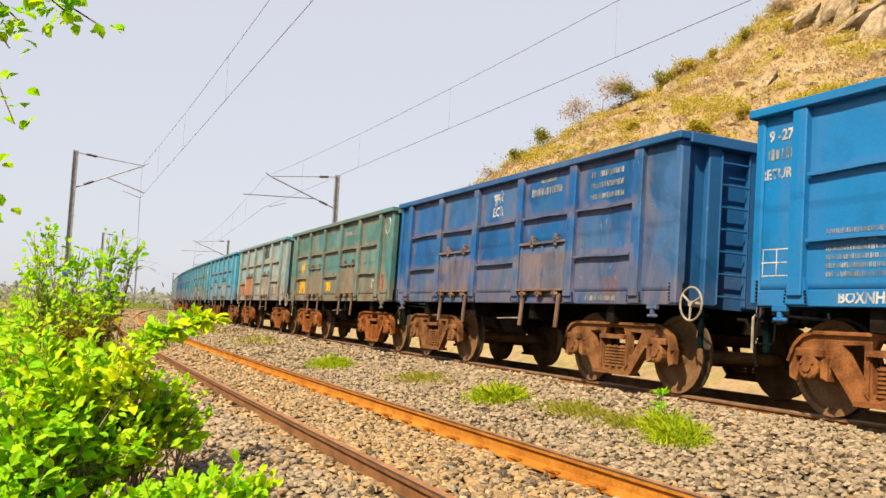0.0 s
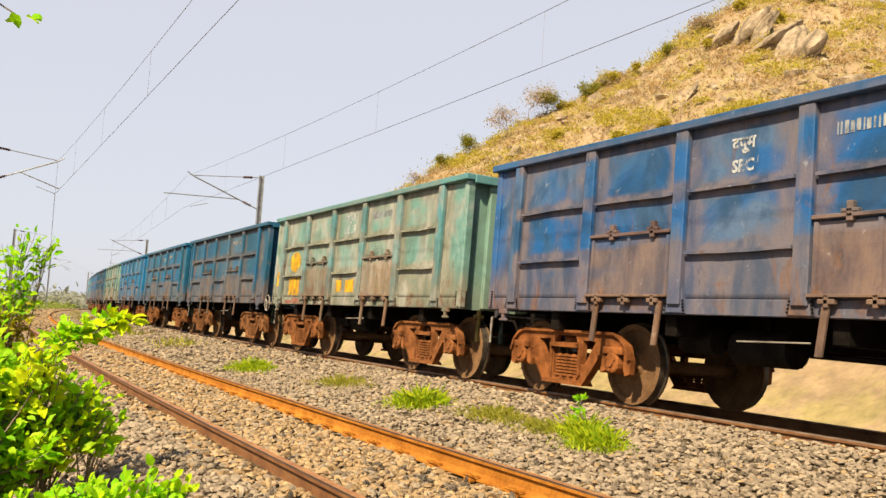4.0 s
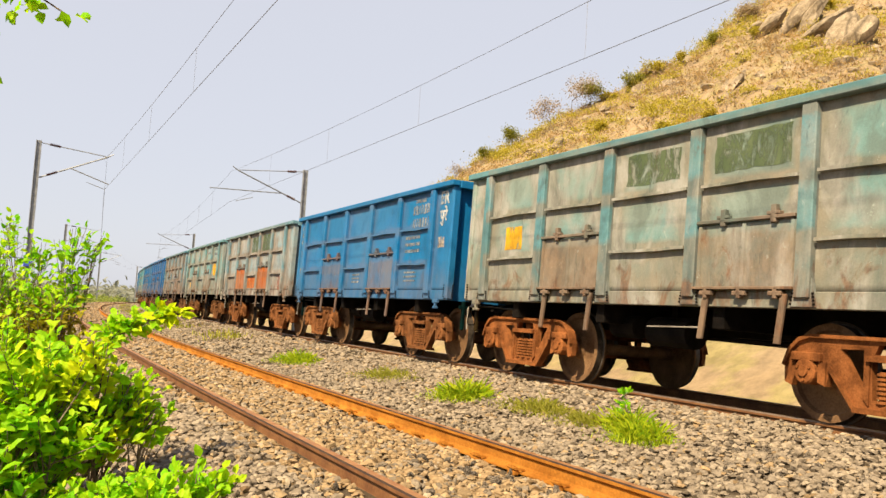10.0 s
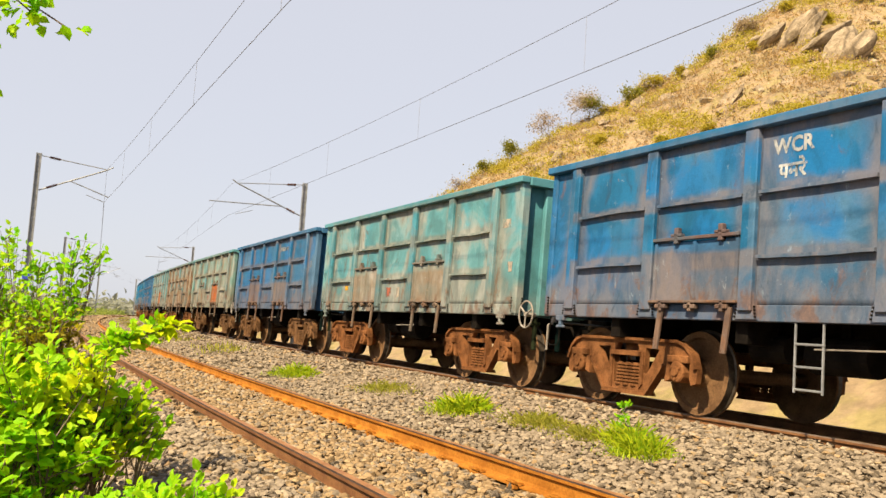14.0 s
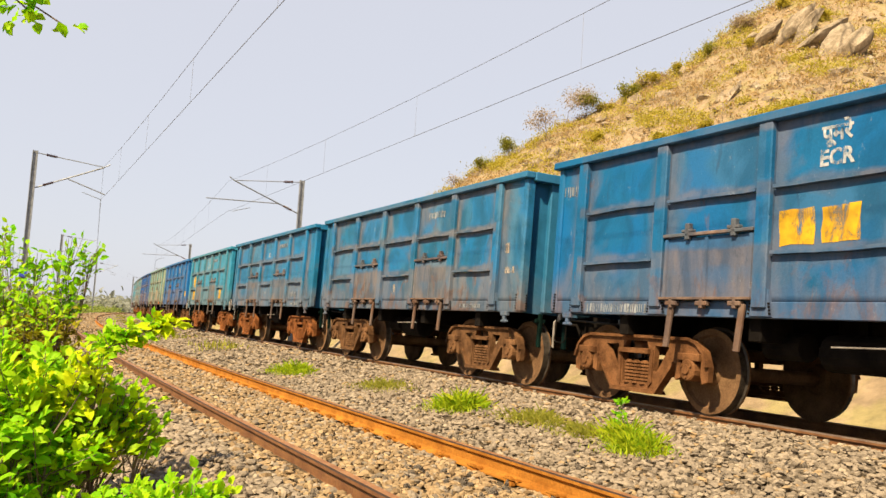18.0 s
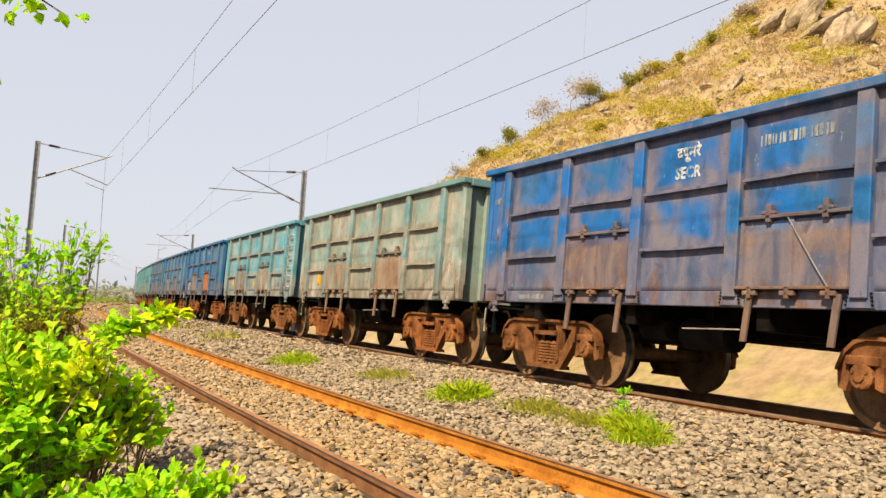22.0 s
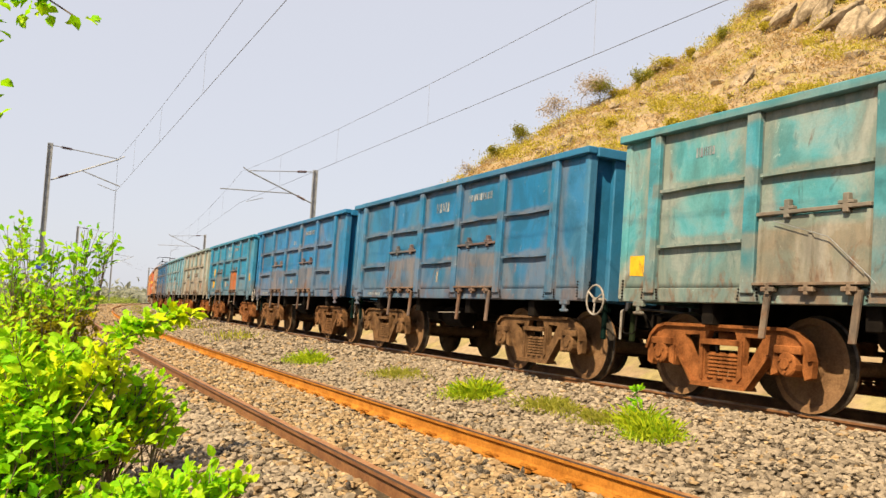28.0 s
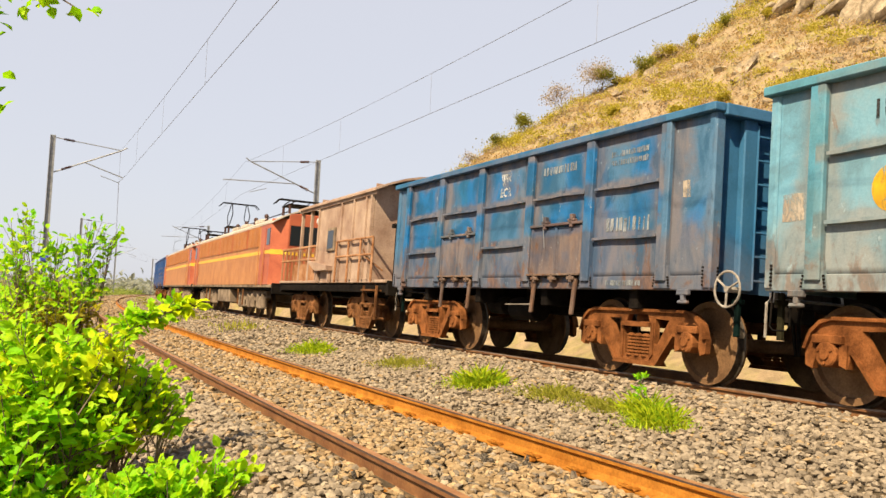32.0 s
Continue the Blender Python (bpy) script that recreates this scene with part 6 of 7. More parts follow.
    for i in range(9):
        y = -4.2 + i * 1.05
        bm = bmesh.new()
        lathe(bm, [(3.66, 0.06), (3.74, 0.10), (3.82, 0.06), (3.90, 0.10), (3.98, 0.05)], 8, (-0.5 if i % 2 else 0.4, y, 0), "Z")
        part("roof_insulator", bm, INSUL, loco)
    bm = bmesh.new()
    tube(bm, [(0, -5.0, 4.02), (0, 5.0, 4.02)], 0.02)
    part("roof_bus_bar", bm, DARK, loco)
    for y in (-2.6, 0.6, 2.8):
        one_box("roof_hatch", (-0.7, 0.7, y - 0.6, y + 0.6, 3.62, 3.78), LOCO_ROOF, loco, 0.03)
    pantograph(loco, -6.6, False)
    pantograph(loco, 6.2, True)
    one_box("floor_frame", (-1.4, 1.4, -H, H, 0.98, 1.14), DARK, loco, 0)
    return loco


# ---- painted marks and lettering ----
MARKX = -WIDE - 0.002
GREENP = worn_mark("old_green_paint", (0.054, 0.0792, 0.036), (0.09, 0.1188, 0.0576), 0.53)
REDP = worn_mark("faded_red_paint", (0.216, 0.054, 0.0324), (0.3312, 0.108, 0.0612), 0.50)
DULLWHITE = worn_mark("worn_white_lettering", (0.216, 0.2376, 0.2592), (0.4464, 0.4536, 0.4464), 0.56)
FAINT = worn_mark("faint_stencil_paint", (0.1224, 0.144, 0.1728), (0.288, 0.3024, 0.3096), 0.56)
PAPER = worn_mark("pasted_paper", (0.2736, 0.2232, 0.1728), (0.4176, 0.36, 0.288), 0.52)
BAYS = ((-4.71, -4.11), (-3.91, -2.48), (-2.28, -0.85), (-0.65, 0.82), (1.02, 2.45), (2.65, 4.08), (4.28, 4.71))
TINT = {"y": YELLOW, "w": DULLWHITE, "g": GREENP, "r": REDP, "p": PAPER, "o": ORANGE, "k": worn_mark("black_stencil_paint", (0.0144, 0.0144, 0.0158), (0.036, 0.036, 0.036), 0.52)}


def lay_on(bm):
    """Press flat paint on to the dented sheet, and give it the thickness of a coat."""
    for v_ in bm.verts:
        v_.co.x += dent(v_.co.y, v_.co.z) - (0.018 if v_.co.z < BOT + 0.165 else 0.002)
    return bm


def patch(wagon, bay, y, z, wide, tall, tint, name="painted_patch"):
    """A painted rectangle on the near side; y runs 0 to 1 across the bay from its rear end."""
    a, b = BAYS[bay]
    yc = b + (a - b) * y
    rb = random.Random(int(1000 * (yc + 7 * z)))
    bm = bmesh.new()
    k = lambda: rb.uniform(-0.035, 0.035) * min(wide, tall)
    nu, nv = max(2, int(wide / 0.12)), max(2, int(tall / 0.1))
    grid = [[bm.verts.new((MARKX, yc + wide * (0.5 - i / nu) + k(), z + tall * (j / nv - 0.5) + k())) for i in range(nu + 1)] for j in range(nv + 1)]
    for a_, b_ in zip(grid, grid[1:]):
        for i in range(nu):
            bm.faces.new((a_[i], b_[i], b_[i + 1], a_[i + 1]))
    return part(name, lay_on(bm), TINT[tint], wagon)


def disc(wagon, bay, y, z, r, tint="y"):
    a, b = BAYS[bay]
    yc = b + (a - b) * y
    bm = bmesh.new()
    stretch = 1.55 if 0.23 < r < 0.28 else 1.0
    hub = bm.verts.new((MARKX, yc, z))
    rings = [[bm.verts.new((MARKX, yc + stretch * r * f_ * math.cos(0.2244 * i), z + r * f_ * math.sin(0.2244 * i))) for i in range(28)] for f_ in (0.5, 1.0)]
    for i in range(28):
        k = (i + 1) % 28
        bm.faces.new((hub, rings[0][i], rings[0][k]))
        bm.faces.new((rings[0][i], rings[1][i], rings[1][k], rings[0][k]))
    return part("painted_disc", lay_on(bm), TINT[tint], wagon)


def ring(wagon, bay, y, z, r, tint="w"):
    a, b = BAYS[bay]
    yc = b + (a - b) * y
    bm = bmesh.new()
    tube(bm, [(MARKX - 0.001, yc + r * math.cos(i * math.pi / 10), z + r * 1.25 * math.sin(i * math.pi / 10)) for i in range(20)] + [(MARKX - 0.001, yc + r, z)], 0.010, 4)
    return part("painted_ring", bm, TINT[tint], wagon)


def words(wagon, bay, y, z, text, size, tint="w", gap=1.0):
    """Lettering in the built-in font, read from the near side."""
    a, b = BAYS[bay]
    cu = bpy.data.curves.new("lettering", "FONT")
    cu.body, cu.size, cu.align_x, cu.space_character = text, size, "CENTER", gap
    cu.offset = 0.007 * size / 0.2
    cu.resolution_u = 2
    tmp = bpy.data.objects.new("lettering", cu)
    scene.collection.objects.link(tmp)
    me = bpy.data.meshes.new_from_object(tmp)
    bpy.data.objects.remove(tmp)
    me.materials.clear()
    me.materials.append(TINT[tint])
    ob = new("lettering", me)
    ob.parent = wagon
    me.transform(Matrix(((0, 0, -1, MARKX - 0.002), (-1, 0, 0, b + (a - b) * y), (0, 1, 0, z), (0, 0, 0, 1))))
    for v_ in me.vertices:
        v_.co.x += dent(v_.co.y, v_.co.z) - (0.018 if v_.co.z < BOT + 0.165 else 0.002)
    return tagged(ob, "white painted lettering")


def bars(wagon, bay, y, z, wide, tall, seed, tint="w"):
    """Unreadable writing: a row of short upright bars."""
    a, b = BAYS[bay]
    yc = b + (a - b) * y
    rb = random.Random(seed)
    bm = bmesh.new()
    pos = yc + wide / 2
    while pos > yc - wide / 2:
        w = tall * rb.choice((0.12, 0.16, 0.34))
        box(bm, MARKX - 0.003, MARKX, pos - w, pos, z - tall / 2 * rb.uniform(0.75, 1.0), z + tall / 2 * rb.uniform(0.75, 1.0))
        pos -= w + tall * rb.choice((0.14, 0.20, 0.30))
    lay_on(bm)
    return tagged(part("lettering", bm, FAINT if tint == "w" else TINT[tint], wagon, "worn white stencilled marks"), kind="stuff")


def number(wagon, seed, lines=1):
    for k in range(lines):
        bars(wagon, 2, 0.45, 2.86 - 0.16 * k, 0.9, 0.13, seed + k)


def zone(wagon, latin, hindi="", bay=3, y=0.5, size=0.22, gap=1.0, flip=False):
    if hindi:
        words(wagon, bay, y, 2.58 if flip else 2.84, hindi, size, "w", gap)
    words(wagon, bay, y, 2.84 if flip else 2.60, latin, size, "w", gap)


def twin_marks(wagon, lettered=False, disc_r=0.24, mid=True):
    """A yellow disc over a yellow panel in the rear bay."""
    disc(wagon, 5, 0.5, 2.10, disc_r)
    patch(wagon, 5, 0.5, 1.52, 0.75, 0.40, "y")
    if lettered:
        words(wagon, 5, 0.5, 2.14, "WITH TWIN", 0.095, "k")
        words(wagon, 5, 0.5, 2.00, "PIPE", 0.095, "k")
    if mid:
        patch(wagon, 3, 0.3, 1.50, 0.5, 0.24, "y")


def sticker(wagon, bay, y, z, w=0.17, h=0.2):
    patch(wagon, bay, y, z, w, h, "p", "paper_label")


def sill_number(wagon, bay, seed):
    bars(wagon, bay, 0.5, 1.185, 0.75, 0.075, seed)


def side_ladder(wagon, y):
    """A short ladder hanging below the sill."""
    bm = bmesh.new()
    for k in (0, 0.34):
        tube(bm, [(-1.43, y - k, 1.15), (-1.45, y - k - 0.03, 0.42)], 0.014)
    for i in range(3):
        cyl(bm, (-1.445, y - 0.02, 0.45 + 0.22 * i), (-1.445, y - 0.37, 0.45 + 0.22 * i), 0.013, 6)
    part("side_ladder", bm, STEELGREY, wagon)


def tie_wire(wagon, pts):
    """A bent wire left hanging on the side; points along the wagon and up."""
    bm = bmesh.new()
    tube(bm, [(MARKX - 0.075, y, z) for y, z in pts], 0.005, 5)
    part("tie_wire", bm, STEELGREY, wagon)


TIES = {21: ((-1.0, 2.1), (-1.6, 1.6), (-1.9, 1.35)), 35: ((-1.5, 2.05), (-1.9, 1.5), (-2.1, 1.25)), 39: ((2.1, 2.15), (1.5, 1.7), (1.0, 1.25)), 43: ((2.2, 1.95), (1.5, 1.75), (0.95, 1.3)), 49: ((-1.2, 2.2), (-1.3, 1.7))}


def marks(wagon, n):
    if n in TIES:
        tie_wire(wagon, TIES[n])
    w = wagon
    if n == 0:
        words(w, 6, 0.5, 2.87, "9 -27", 0.16), bars(w, 6, 0.5, 2.72, 0.34, 0.13, 2)
        words(w, 6, 0.5, 2.46, "RETURN", 0.15)
        for i in range(3):
            patch(w, 6, 0.5, 1.42 + 0.14 * i, 0.44, 0.012, "w")
            patch(w, 6, 0.05 + 0.45 * i, 1.56, 0.012, 0.28, "w")
        for i in range(6):
            bars(w, 5, 0.55, 1.42 + 0.085 * i, 1.1, 0.055, 10 + i)
        words(w, 5, 0.5, 1.14, "BOXNHL", 0.15)
    elif n == 1:
        zone(w, "ECR", "पूमरे", 3, 0.45), number(w, 20), bars(w, 2, 0.5, 3.02, 0.5, 0.06, 23)
        for i in range(3):
            bars(w, 1, 0.5, 2.94 - 0.16 * i, 0.8, 0.09, 24 + i)
        sill_number(w, 1, 27)
    elif n == 2:
        twin_marks(w, disc_r=0.2), number(w, 30), words(w, 1, 0.75, 1.42, "C", 0.3), ring(w, 0, 0.5, 2.85, 0.16), patch(w, 0, 0.25, 1.55, 0.22, 0.35, "r")
    elif n == 3:
        patch(w, 5, 0.5, 1.53, 1.1, 0.42, "o"), patch(w, 1, 0.2, 1.45, 0.3, 0.25, "r"), patch(w, 1, 0.75, 1.48, 0.5, 0.22, "r"), patch(w, 2, 0.3, 2.85, 0.8, 0.4, "k")
    elif n == 4:
        sticker(w, 0, 0.4, 2.2, 0.25, 0.16), bars(w, 3, 0.5, 2.8, 0.5, 0.12, 41)
    elif n == 5:
        twin_marks(w, disc_r=0.3), sticker(w, 6, 0.4, 2.0), sticker(w, 6, 0.6, 1.6, 0.24, 0.16), zone(w, "ECR"), number(w, 50), ring(w, 0, 0.5, 2.75, 0.2), words(w, 0, 0.5, 2.68, "NP", 0.2), sticker(w, 0, 0.5, 2.42, 0.3, 0.16)
        words(w, 1, 0.75, 1.42, "C", 0.32), patch(w, 0, 0.1, 1.6, 0.16, 0.6, "r"), patch(w, 0, 0.6, 1.42, 0.5, 0.14, "r"), bars(w, 1, 0.5, 2.95, 0.9, 0.08, 52)
    elif n == 6:
        twin_marks(w, True, 0.33), patch(w, 6, 0.5, 1.62, 0.4, 0.16, "y"), patch(w, 6, 0.5, 1.40, 0.4, 0.22, "k"), ring(w, 0, 0.5, 2.75, 0.10), bars(w, 3, 0.5, 2.8, 0.6, 0.14, 61)
        patch(w, 1, 0.5, 1.42, 0.35, 0.08, "r"), patch(w, 5, 0.1, 1.5, 0.12, 0.3, "y"), sill_number(w, 5, 63)
    elif n == 7:
        sticker(w, 0, 0.55, 2.55), sticker(w, 0, 0.4, 2.0, 0.12, 0.2), zone(w, "SEC", "दपूम", 3, 0.5, 0.18), number(w, 72)
    elif n == 8:
        twin_marks(w, mid=False), patch(w, 3, 0.25, 1.5, 0.3, 0.25, "y"), patch(w, 3, 0.65, 1.5, 0.45, 0.25, "y"), zone(w, "SECR", "दपूमरे", 3, 0.5, 0.22, 1.35), number(w, 80)
        patch(w, 5, 0.5, 1.185, 0.9, 0.12, "r"), patch(w, 6, 0.5, 1.7, 0.35, 0.35, "y")
    elif n in (9, 13, 25):
        sticker(w, 0, 0.5, 2.3, 0.1, 0.16), sticker(w, 6, 0.5, 1.5, 0.12, 0.14), number(w, 90 + n)
    elif n == 11:
        patch(w, 5, 0.6, 1.52, 0.3, 0.08, "y"), patch(w, 5, 0.6, 1.45, 0.1, 0.1, "y"), sticker(w, 1, 0.3, 1.55, 0.35, 0.3), patch(w, 2, 0.6, 1.22, 0.5, 0.08, "o"), zone(w, "SER", "", 3, 0.5, 0.18)
    elif n == 12:
        disc(w, 5, 0.45, 2.05, 0.16), patch(w, 5, 0.5, 1.42, 0.8, 0.12, "r"), patch(w, 2, 0.5, 1.22, 0.6, 0.08, "o"), sticker(w, 6, 0.5, 1.75, 0.16, 0.3)
    elif n == 14:
        sticker(w, 0, 0.3, 1.95, 0.28, 0.3), number(w, 140), zone(w, "SER", "", 3, 0.5, 0.18), sill_number(w, 1, 142)
    elif n == 15:
        twin_marks(w), bars(w, 3, 0.5, 2.8, 0.6, 0.14, 150), bars(w, 1, 0.5, 2.9, 0.7, 0.14, 151), sticker(w, 6, 0.5, 2.65, 0.25, 0.25), patch(w, 6, 0.5, 1.75, 0.3, 0.4, "y"), sticker(w, 0, 0.6, 1.52, 0.4, 0.25)
    elif n == 16:
        patch(w, 0, 0.6, 1.60, 0.36, 0.30, "y"), zone(w, "ECoR", "पूतरे"), number(w, 160, 2), bars(w, 1, 0.5, 2.85, 0.5, 0.14, 163), sticker(w, 6, 0.4, 2.75, 0.3, 0.2)
    elif n == 17:
        patch(w, 5, 0.5, 2.08, 0.5, 0.36, "y"), patch(w, 3, 0.5, 2.8, 1.0, 0.4, "g"), patch(w, 2, 0.5, 2.8, 1.1, 0.42, "g")
    elif n == 18:
        words(w, 0, 0.5, 2.86, "ER", 0.32), words(w, 0, 0.5, 2.54, "पुरे", 0.30)
        bars(w, 1, 0.6, 3.0, 0.5, 0.08, 180), bars(w, 1, 0.65, 2.83, 0.85, 0.2, 181), bars(w, 1, 0.65, 2.58, 0.8, 0.2, 182)
        for i in range(3):
            bars(w, 1, 0.4, 2.30 - 0.13 * i, 0.7, 0.07, 183 + i)
            bars(w, 1, 0.4, 1.62 - 0.08 * i, 0.6, 0.04, 187 + i)
        for i in range(3):
            bars(w, 3, 0.5, 1.62 - 0.08 * i, 0.5, 0.05, 191 + i)
        sticker(w, 0, 0.45, 2.15, 0.26, 0.2), bars(w, 6, 0.5, 2.95, 0.35, 0.12, 195), bars(w, 6, 0.5, 2.75, 0.35, 0.12, 196)
        words(w, 6, 0.5, 2.52, "RETURN", 0.13), sticker(w, 6, 0.5, 2.25, 0.26, 0.16), sticker(w, 6, 0.5, 1.8, 0.22, 0.14)
    elif n == 19:
        patch(w, 3, 0.5, 2.78, 0.95, 0.5, "g"), patch(w, 2, 0.5, 2.78, 1.15, 0.52, "g"), patch(w, 3, 0.4, 1.52, 1.1, 0.36, "o"), patch(w, 1, 0.8, 1.5, 0.5, 0.4, "r"), patch(w, 6, 0.5, 2.6, 0.34, 0.4, "g"), patch(w, 6, 0.5, 1.5, 0.3, 0.25, "r")
    elif n == 20:
        disc(w, 1, 0.4, 2.12, 0.26), patch(w, 5, 0.6, 1.5, 0.5, 0.3, "y"), zone(w, "SR"), number(w, 200), bars(w, 1, 0.5, 2.95, 0.8, 0.12, 202), bars(w, 1, 0.5, 2.75, 0.8, 0.12, 203), words(w, 0, 0.5, 2.75, "IIT", 0.2)
        bars(w, 6, 0.5, 2.9, 0.36, 0.14, 204), words(w, 6, 0.5, 2.6, "RETURN", 0.12), sticker(w, 6, 0.5, 1.95, 0.3, 0.2), patch(w, 6, 0.5, 1.75, 0.3, 0.16, "y")
    elif n == 22:
        sticker(w, 0, 0.6, 1.98, 0.22, 0.28), bars(w, 3, 0.5, 2.78, 0.5, 0.18, 220), number(w, 221), sticker(w, 3, 0.3, 1.5, 0.15, 0.2)
    elif n == 23:
        zone(w, "WCR", "पमरे", 3, 0.27, flip=True), number(w, 230), side_ladder(w, 0.3)
        for i in range(3):
            bars(w, 1, 0.5, 2.98 - 0.15 * i, 0.9, 0.1, 232 + i)
    elif n == 24:
        sticker(w, 0, 0.4, 2.55, 0.25, 0.14), sticker(w, 0, 0.7, 1.85, 0.18, 0.16), patch(w, 3, 0.25, 1.5, 0.3, 0.2, "r"), sticker(w, 3, 0.6, 1.5, 0.16, 0.2), patch(w, 5, 0.7, 1.62, 0.2, 0.1, "y")
    elif n == 26:
        patch(w, 3, 0.4, 1.5, 0.35, 0.2, "r"), sticker(w, 1, 0.5, 1.5, 0.2, 0.2)
    elif n == 28:
        patch(w, 5, 0.7, 1.58, 0.3, 0.18, "y"), patch(w, 3, 0.75, 1.5, 0.4, 0.3, "r"), patch(w, 1, 0.2, 1.55, 0.25, 0.18, "r"), patch(w, 1, 0.55, 1.45, 0.35, 0.16, "r"), disc(w, 0, 0.5, 1.95, 0.20, "r"), words(w, 1, 0.8, 1.42, "C", 0.3)
    elif n == 29:
        patch(w, 3, 0.2, 2.02, 0.44, 0.36, "y"), patch(w, 3, 0.56, 2.02, 0.44, 0.36, "y"), zone(w, "ECR", "पूमरे"), number(w, 290), bars(w, 2, 0.5, 3.02, 0.5, 0.07, 292)
        sticker(w, 0, 0.5, 1.9, 0.14, 0.2), sill_number(w, 2, 293), bars(w, 6, 0.5, 2.8, 0.4, 0.16, 294), bars(w, 5, 0.5, 1.185, 1.2, 0.12, 295)
    elif n == 30:
        sticker(w, 0, 0.3, 2.1, 0.14, 0.16), sticker(w, 0, 0.5, 1.75, 0.3, 0.1), bars(w, 2, 0.5, 2.85, 0.7, 0.14, 300), sticker(w, 3, 0.4, 1.52, 0.1, 0.16), sill_number(w, 1, 301)
    elif n == 31:
        zone(w, "SEC", "", 3, 0.5, 0.17), number(w, 310), words(w, 3, 0.4, 1.48, "G", 0.2), bars(w, 1, 0.4, 1.45, 0.7, 0.16, 312), sill_number(w, 1, 313)
    elif n == 32:
        twin_marks(w, mid=False), patch(w, 1, 0.35, 1.52, 0.4, 0.34, "y"), zone(w, "ECoR", "पूतरे", 3, 0.5, 0.2), number(w, 320), words(w, 5, 0.5, 1.14, "BOXNHL", 0.11), patch(w, 6, 0.6, 1.6, 0.4, 0.2, "y")
    elif n == 33:
        patch(w, 0, 0.3, 1.62, 0.36, 0.22, "y"), zone(w, "NCR", "उमरे", 3, 0.5, 0.18), number(w, 330, 2), bars(w, 1, 0.5, 2.85, 0.6, 0.12, 333), sticker(w, 1, 0.3, 1.5, 0.12, 0.2), words(w, 5, 0.7, 1.14, "3L", 0.16)
    elif n == 34:
        patch(w, 1, 0.5, 1.19, 1.3, 0.15, "o"), patch(w, 5, 0.7, 1.19, 0.9, 0.15, "o"), patch(w, 5, 0.6, 1.55, 0.3, 0.16, "y"), patch(w, 6, 0.5, 1.20, 0.6, 0.15, "o")
    elif n == 35:
        zone(w, "SECR", "दपूमरे", 3, 0.5, 0.19), number(w, 350), bars(w, 1, 0.5, 2.9, 0.7, 0.14, 352), sill_number(w, 5, 353), bars(w, 6, 0.5, 2.7, 0.3, 0.14, 354)
    elif n == 36:
        patch(w, 5, 0.6, 1.55, 0.32, 0.28, "y"), sticker(w, 0, 0.5, 1.7, 0.2, 0.2)
    elif n == 37:
        patch(w, 5, 0.55, 1.55, 0.34, 0.26, "y"), patch(w, 3, 0.6, 1.5, 0.24, 0.16, "y"), sticker(w, 6, 0.4, 1.5, 0.2, 0.2), bars(w, 1, 0.5, 1.45, 0.5, 0.1, 370)
        for i in range(6):
            bm = bmesh.new()
            z = 1.35 + i * 0.29
            tube(bm, [(-1.45, -4.26, z + 0.05), (-1.53, -4.28, z + 0.02), (-1.53, -4.46, z - 0.02), (-1.53, -4.68, z + 0.02), (-1.45, -4.70, z + 0.05)], 0.016)
            part("rung", bm, STEELGREY, w)
    elif n == 38:
        zone(w, "NWR", "उपरे", 3, 0.5, 0.24, 1.2, True), number(w, 381), patch(w, 5, 0.55, 1.52, 1.2, 0.34, "p"), patch(w, 6, 0.5, 1.5, 0.5, 0.4, "o"), bars(w, 5, 0.4, 2.85, 0.45, 0.12, 390), sticker(w, 0, 0.5, 2.3, 0.14, 0.2)
    elif n == 39:
        zone(w, "S C", "द म", 3, 0.5, 0.24), patch(w, 5, 0.78, 1.64, 0.34, 0.26, "y"), bars(w, 3, 0.4, 1.56, 0.3, 0.22, 405), bars(w, 6, 0.5, 2.2, 0.16, 0.14, 400)
    elif n == 40:
        bars(w, 0, 0.5, 2.75, 0.45, 0.16, 401), bars(w, 1, 0.4, 2.8, 0.8, 0.14, 402), bars(w, 1, 0.5, 1.5, 0.6, 0.10, 403), number(w, 404)
    elif n == 42:
        patch(w, 6, 0.5, 1.55, 0.4, 0.3, "y"), sticker(w, 6, 0.6, 2.35, 0.34, 0.4), patch(w, 6, 0.2, 2.7, 0.2, 0.2, "r")
    elif n == 43:
        patch(w, 3, 0.4, 2.05, 0.5, 0.34, "y"), bars(w, 1, 0.5, 2.85, 0.4, 0.12, 430), bars(w, 5, 0.5, 2.85, 0.3, 0.12, 431), patch(w, 6, 0.5, 1.55, 0.3, 0.26, "y"), patch(w, 0, 0.1, 1.6, 0.2, 0.5, "r"), bars(w, 3, 0.5, 2.85, 0.5, 0.2, 432, "k")
    elif n == 44:
        bars(w, 3, 0.5, 2.8, 0.5, 0.2, 440), number(w, 441), sticker(w, 3, 0.5, 1.5, 0.1, 0.2), sill_number(w, 5, 443)
    elif n == 45:
        zone(w, "SER", "", 3, 0.5, 0.17), number(w, 450), sticker(w, 3, 0.5, 1.52, 0.3, 0.1), sill_number(w, 5, 452), sticker(w, 6, 0.5, 1.9, 0.16, 0.2)
    elif n == 46:
        disc(w, 5, 0.5, 2.05, 0.2), patch(w, 5, 0.4, 1.55, 0.5, 0.3, "y"), patch(w, 6, 0.5, 1.62, 0.36, 0.28, "y"), zone(w, "SWR", "दपरे", 3, 0.5, 0.26, 1.5), number(w, 460), bars(w, 2, 0.5, 3.02, 0.6, 0.06, 462)
        disc(w, 0, 0.5, 1.75, 0.13), patch(w, 3, 0.6, 1.5, 0.4, 0.1, "r"), sticker(w, 3, 0.25, 1.52, 0.3, 0.24), sill_number(w, 5, 463)
    elif n == 47:
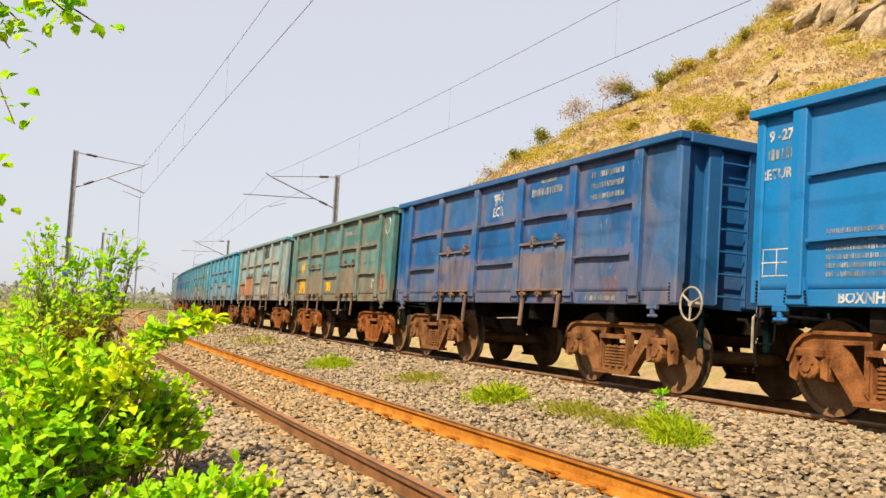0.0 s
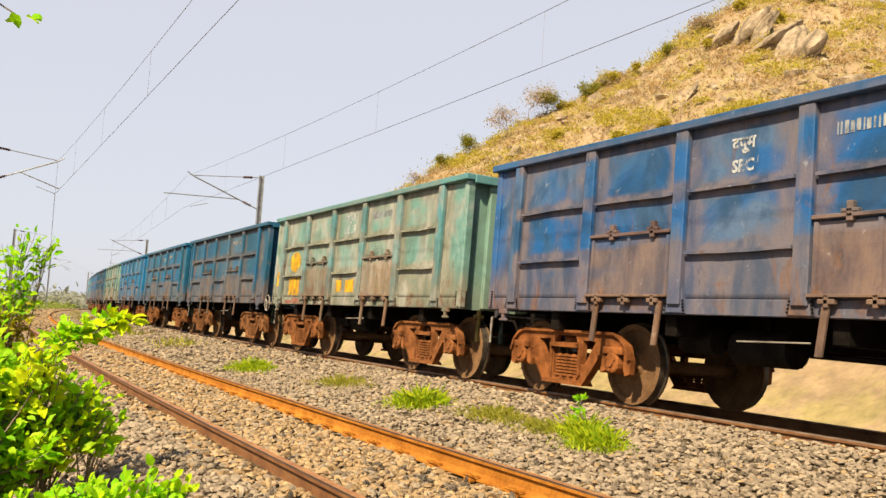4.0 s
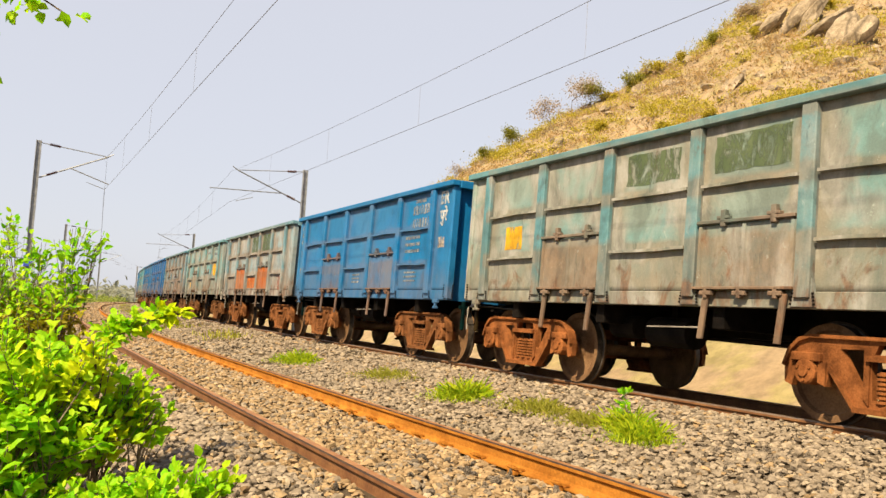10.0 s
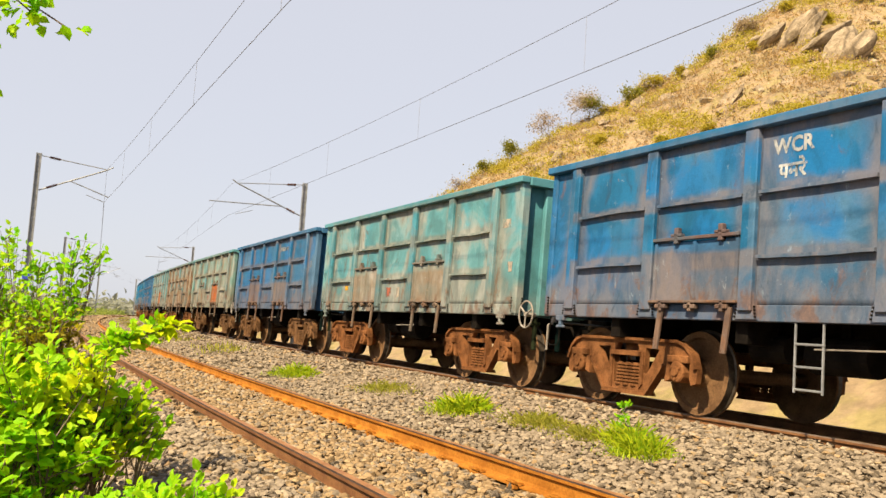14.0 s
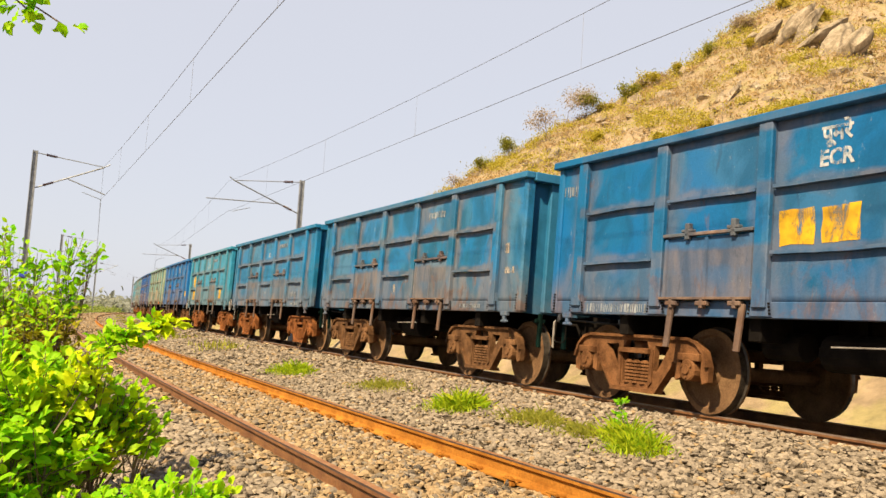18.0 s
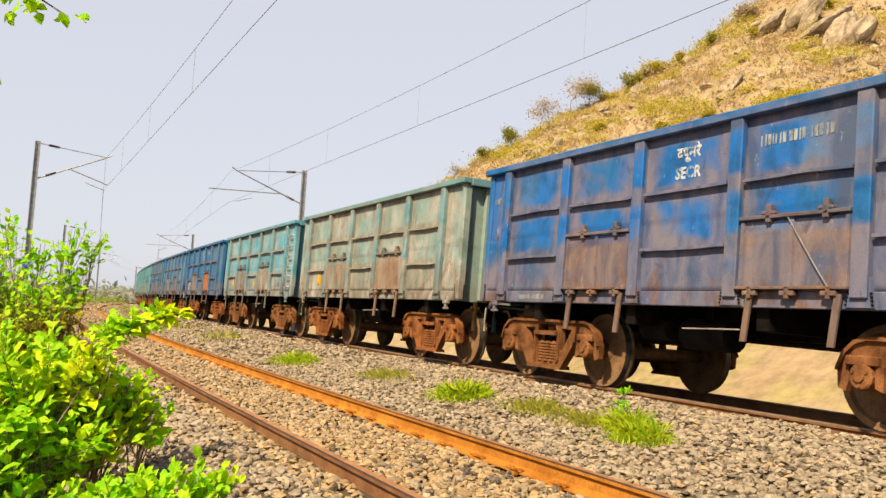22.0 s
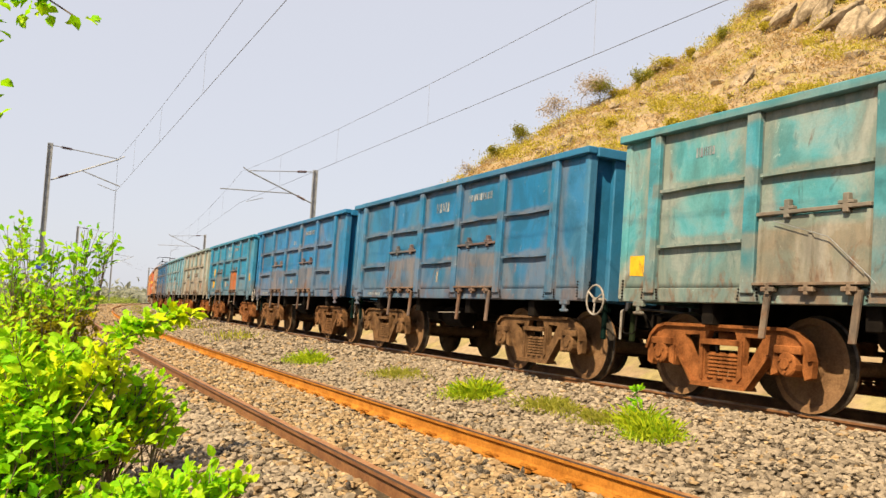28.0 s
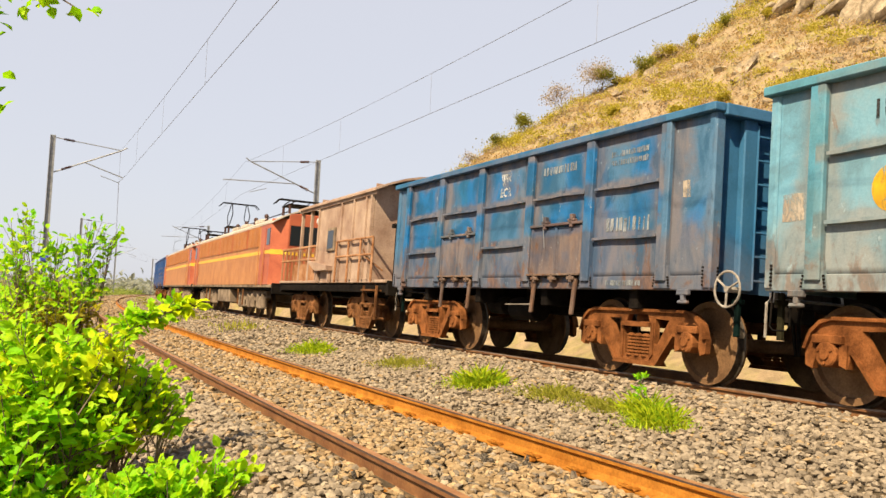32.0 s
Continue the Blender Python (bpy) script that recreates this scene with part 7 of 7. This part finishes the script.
        patch(w, 0, 0.6, 1.7, 0.2, 0.3, "r"), patch(w, 1, 0.3, 1.52, 0.25, 0.25, "r"), sticker(w, 6, 0.5, 2.4, 0.2, 0.2)
    elif n == 48:
        disc(w, 5, 0.5, 2.05, 0.22), sticker(w, 6, 0.5, 1.95, 0.28, 0.28)
        for i in range(4):
            bars(w, (5, 4, 3, 2)[i], 0.5, 2.80, 0.4, 0.2, 480 + i, "k")
    elif n == 49:
        zone(w, "ECR", "पूमरे", 3, 0.45, 0.2), number(w, 490), bars(w, 1, 0.5, 2.9, 0.8, 0.08, 492), bars(w, 1, 0.5, 2.78, 0.8, 0.08, 493), sticker(w, 0, 0.4, 2.3, 0.14, 0.2), sill_number(w, 1, 494), bars(w, 1, 0.5, 1.95, 0.9, 0.2, 495)
    else:
        number(w, 900 + n), bars(w, 3, 0.5, 2.8, 0.5, 0.16, 800 + n), sticker(w, 0, 0.5, 2.0, 0.16, 0.18)

# how far the train has gone after t seconds
PITCH, PHASE = 10.62, -0.194
SLACK = ((0, -0.03), (1, 0.40), (2, 0.06), (5, 0.52), (9, 0.62), (15, 0.1), (16, 0.14), (19, -0.27), (25, -0.32), (31, -0.25), (36, 0.0), (40, 0.24), (41, 0.32), (43, -0.39), (49, -0.53), (60, -0.53))  # couplings pulled or pushed


SURGE = ((0, 0.03), (1, -0.11), (2, 0.07), (3, -0.82), (4, -0.02), (7, 0.0), (8, 0.53), (9, 0.12), (10, 0.22), (11, 0.03), (12, 0.01), (13, 0.19), (14, -0.04), (17, 0.15), (18, -0.12), (19, -0.13), (20, -0.21), (21, -0.19), (22, -0.09), (23, -0.24), (24, -0.05), (25, -0.18), (28, -0.1), (29, -0.52), (30, 0.09), (31, -0.3), (32, -0.08))  # small surges of the train


def gone(t):
    return 18.010 * t - 0.05433 * t * t - 0.000329 * t ** 3 + float(np.interp(t, [a for a, _ in SURGE], [b for _, b in SURGE]))


def slack(n):
    return float(np.interp(n, [a for a, _ in SLACK], [b for _, b in SLACK]))


def front_at(n, t):
    """Where along the line the leading end of vehicle n is after t seconds."""
    return (n + PHASE) * PITCH + slack(n) - gone(t)


TRAIN = []  # vehicle, number of the wagon that it is counted from, its middle behind that wagon's leading end
first = build_wagon()
for n_, (tone, paint, worn, d_rear, d_front, wheel) in enumerate(WAGONS):
    ob = first if n_ == 0 else copy_thing(first, Matrix.Identity(4))
    colour_thing(ob, paint, worn, (d_rear, d_front))
    tagged(ob, "%s open goods wagon with %s" % (tone, "clean paint and white lettering" if worn < 0.42 else "dusty paint and rust stains" if worn < 0.78 else "worn rusty paint"))
    TRAIN.append((ob, n_, 4.85))
for n_, (ob, _, mid) in enumerate(TRAIN[:50]):
    if WAGONS[n_][5]:
        hand_wheel(ob, -5.04, RODS)
    marks(ob, n_)
van = build_van()
TRAIN.append((van, 49, 14.6))
loco = build_loco()
TRAIN.append((loco, 49, 30.4))
TRAIN.append((copy_thing(loco, Matrix.Identity(4)), 49, 50.6))
for i in range(2):
    ob = copy_thing(first, Matrix.Identity(4))
    for extra in [o_ for o_ in ob.children_recursive if o_.name.split(".")[0] in ("lettering", "painted_patch", "painted_disc", "painted_ring", "paper_label", "brake_hand_wheel", "rung", "tie_wire", "side_ladder")]:
        bpy.data.objects.remove(extra)
    colour_thing(ob, (0.0216, 0.072, 0.216), 0.4)
    tagged(ob, "dark blue steel open goods wagon behind the locomotives")
    TRAIN.append((ob, 49, 66.0 + 10.62 * i))


def motions():
    for ob, n_, mid in TRAIN:
        walk(ob, [(float(t), line_pose(front_at(n_, t) + mid, FAR, DZ)) for t in range(33)])
        for part_ in ob.children_recursive:
            if "wheelset" not in part_.name:
                continue
            # the wheels roll while the vehicle is near, and stand in their last pose when it is far off
            y, rows = part_.location.y, []
            near_ = [i for i in range(961) if -16 < front_at(n_, i / 30) + mid < 45]
            first_, last_ = (near_[0], near_[-1]) if near_ else (0, 0)
            for i in sorted({0, 960, *near_}):
                k = min(max(i, first_), last_)
                rows.append((i / 30, pose(part_.location.x, y, 0.5, math.degrees((gone(k / 30) - gone(first_ / 30)) / 0.5))))
            walk(part_, rows)


motions()
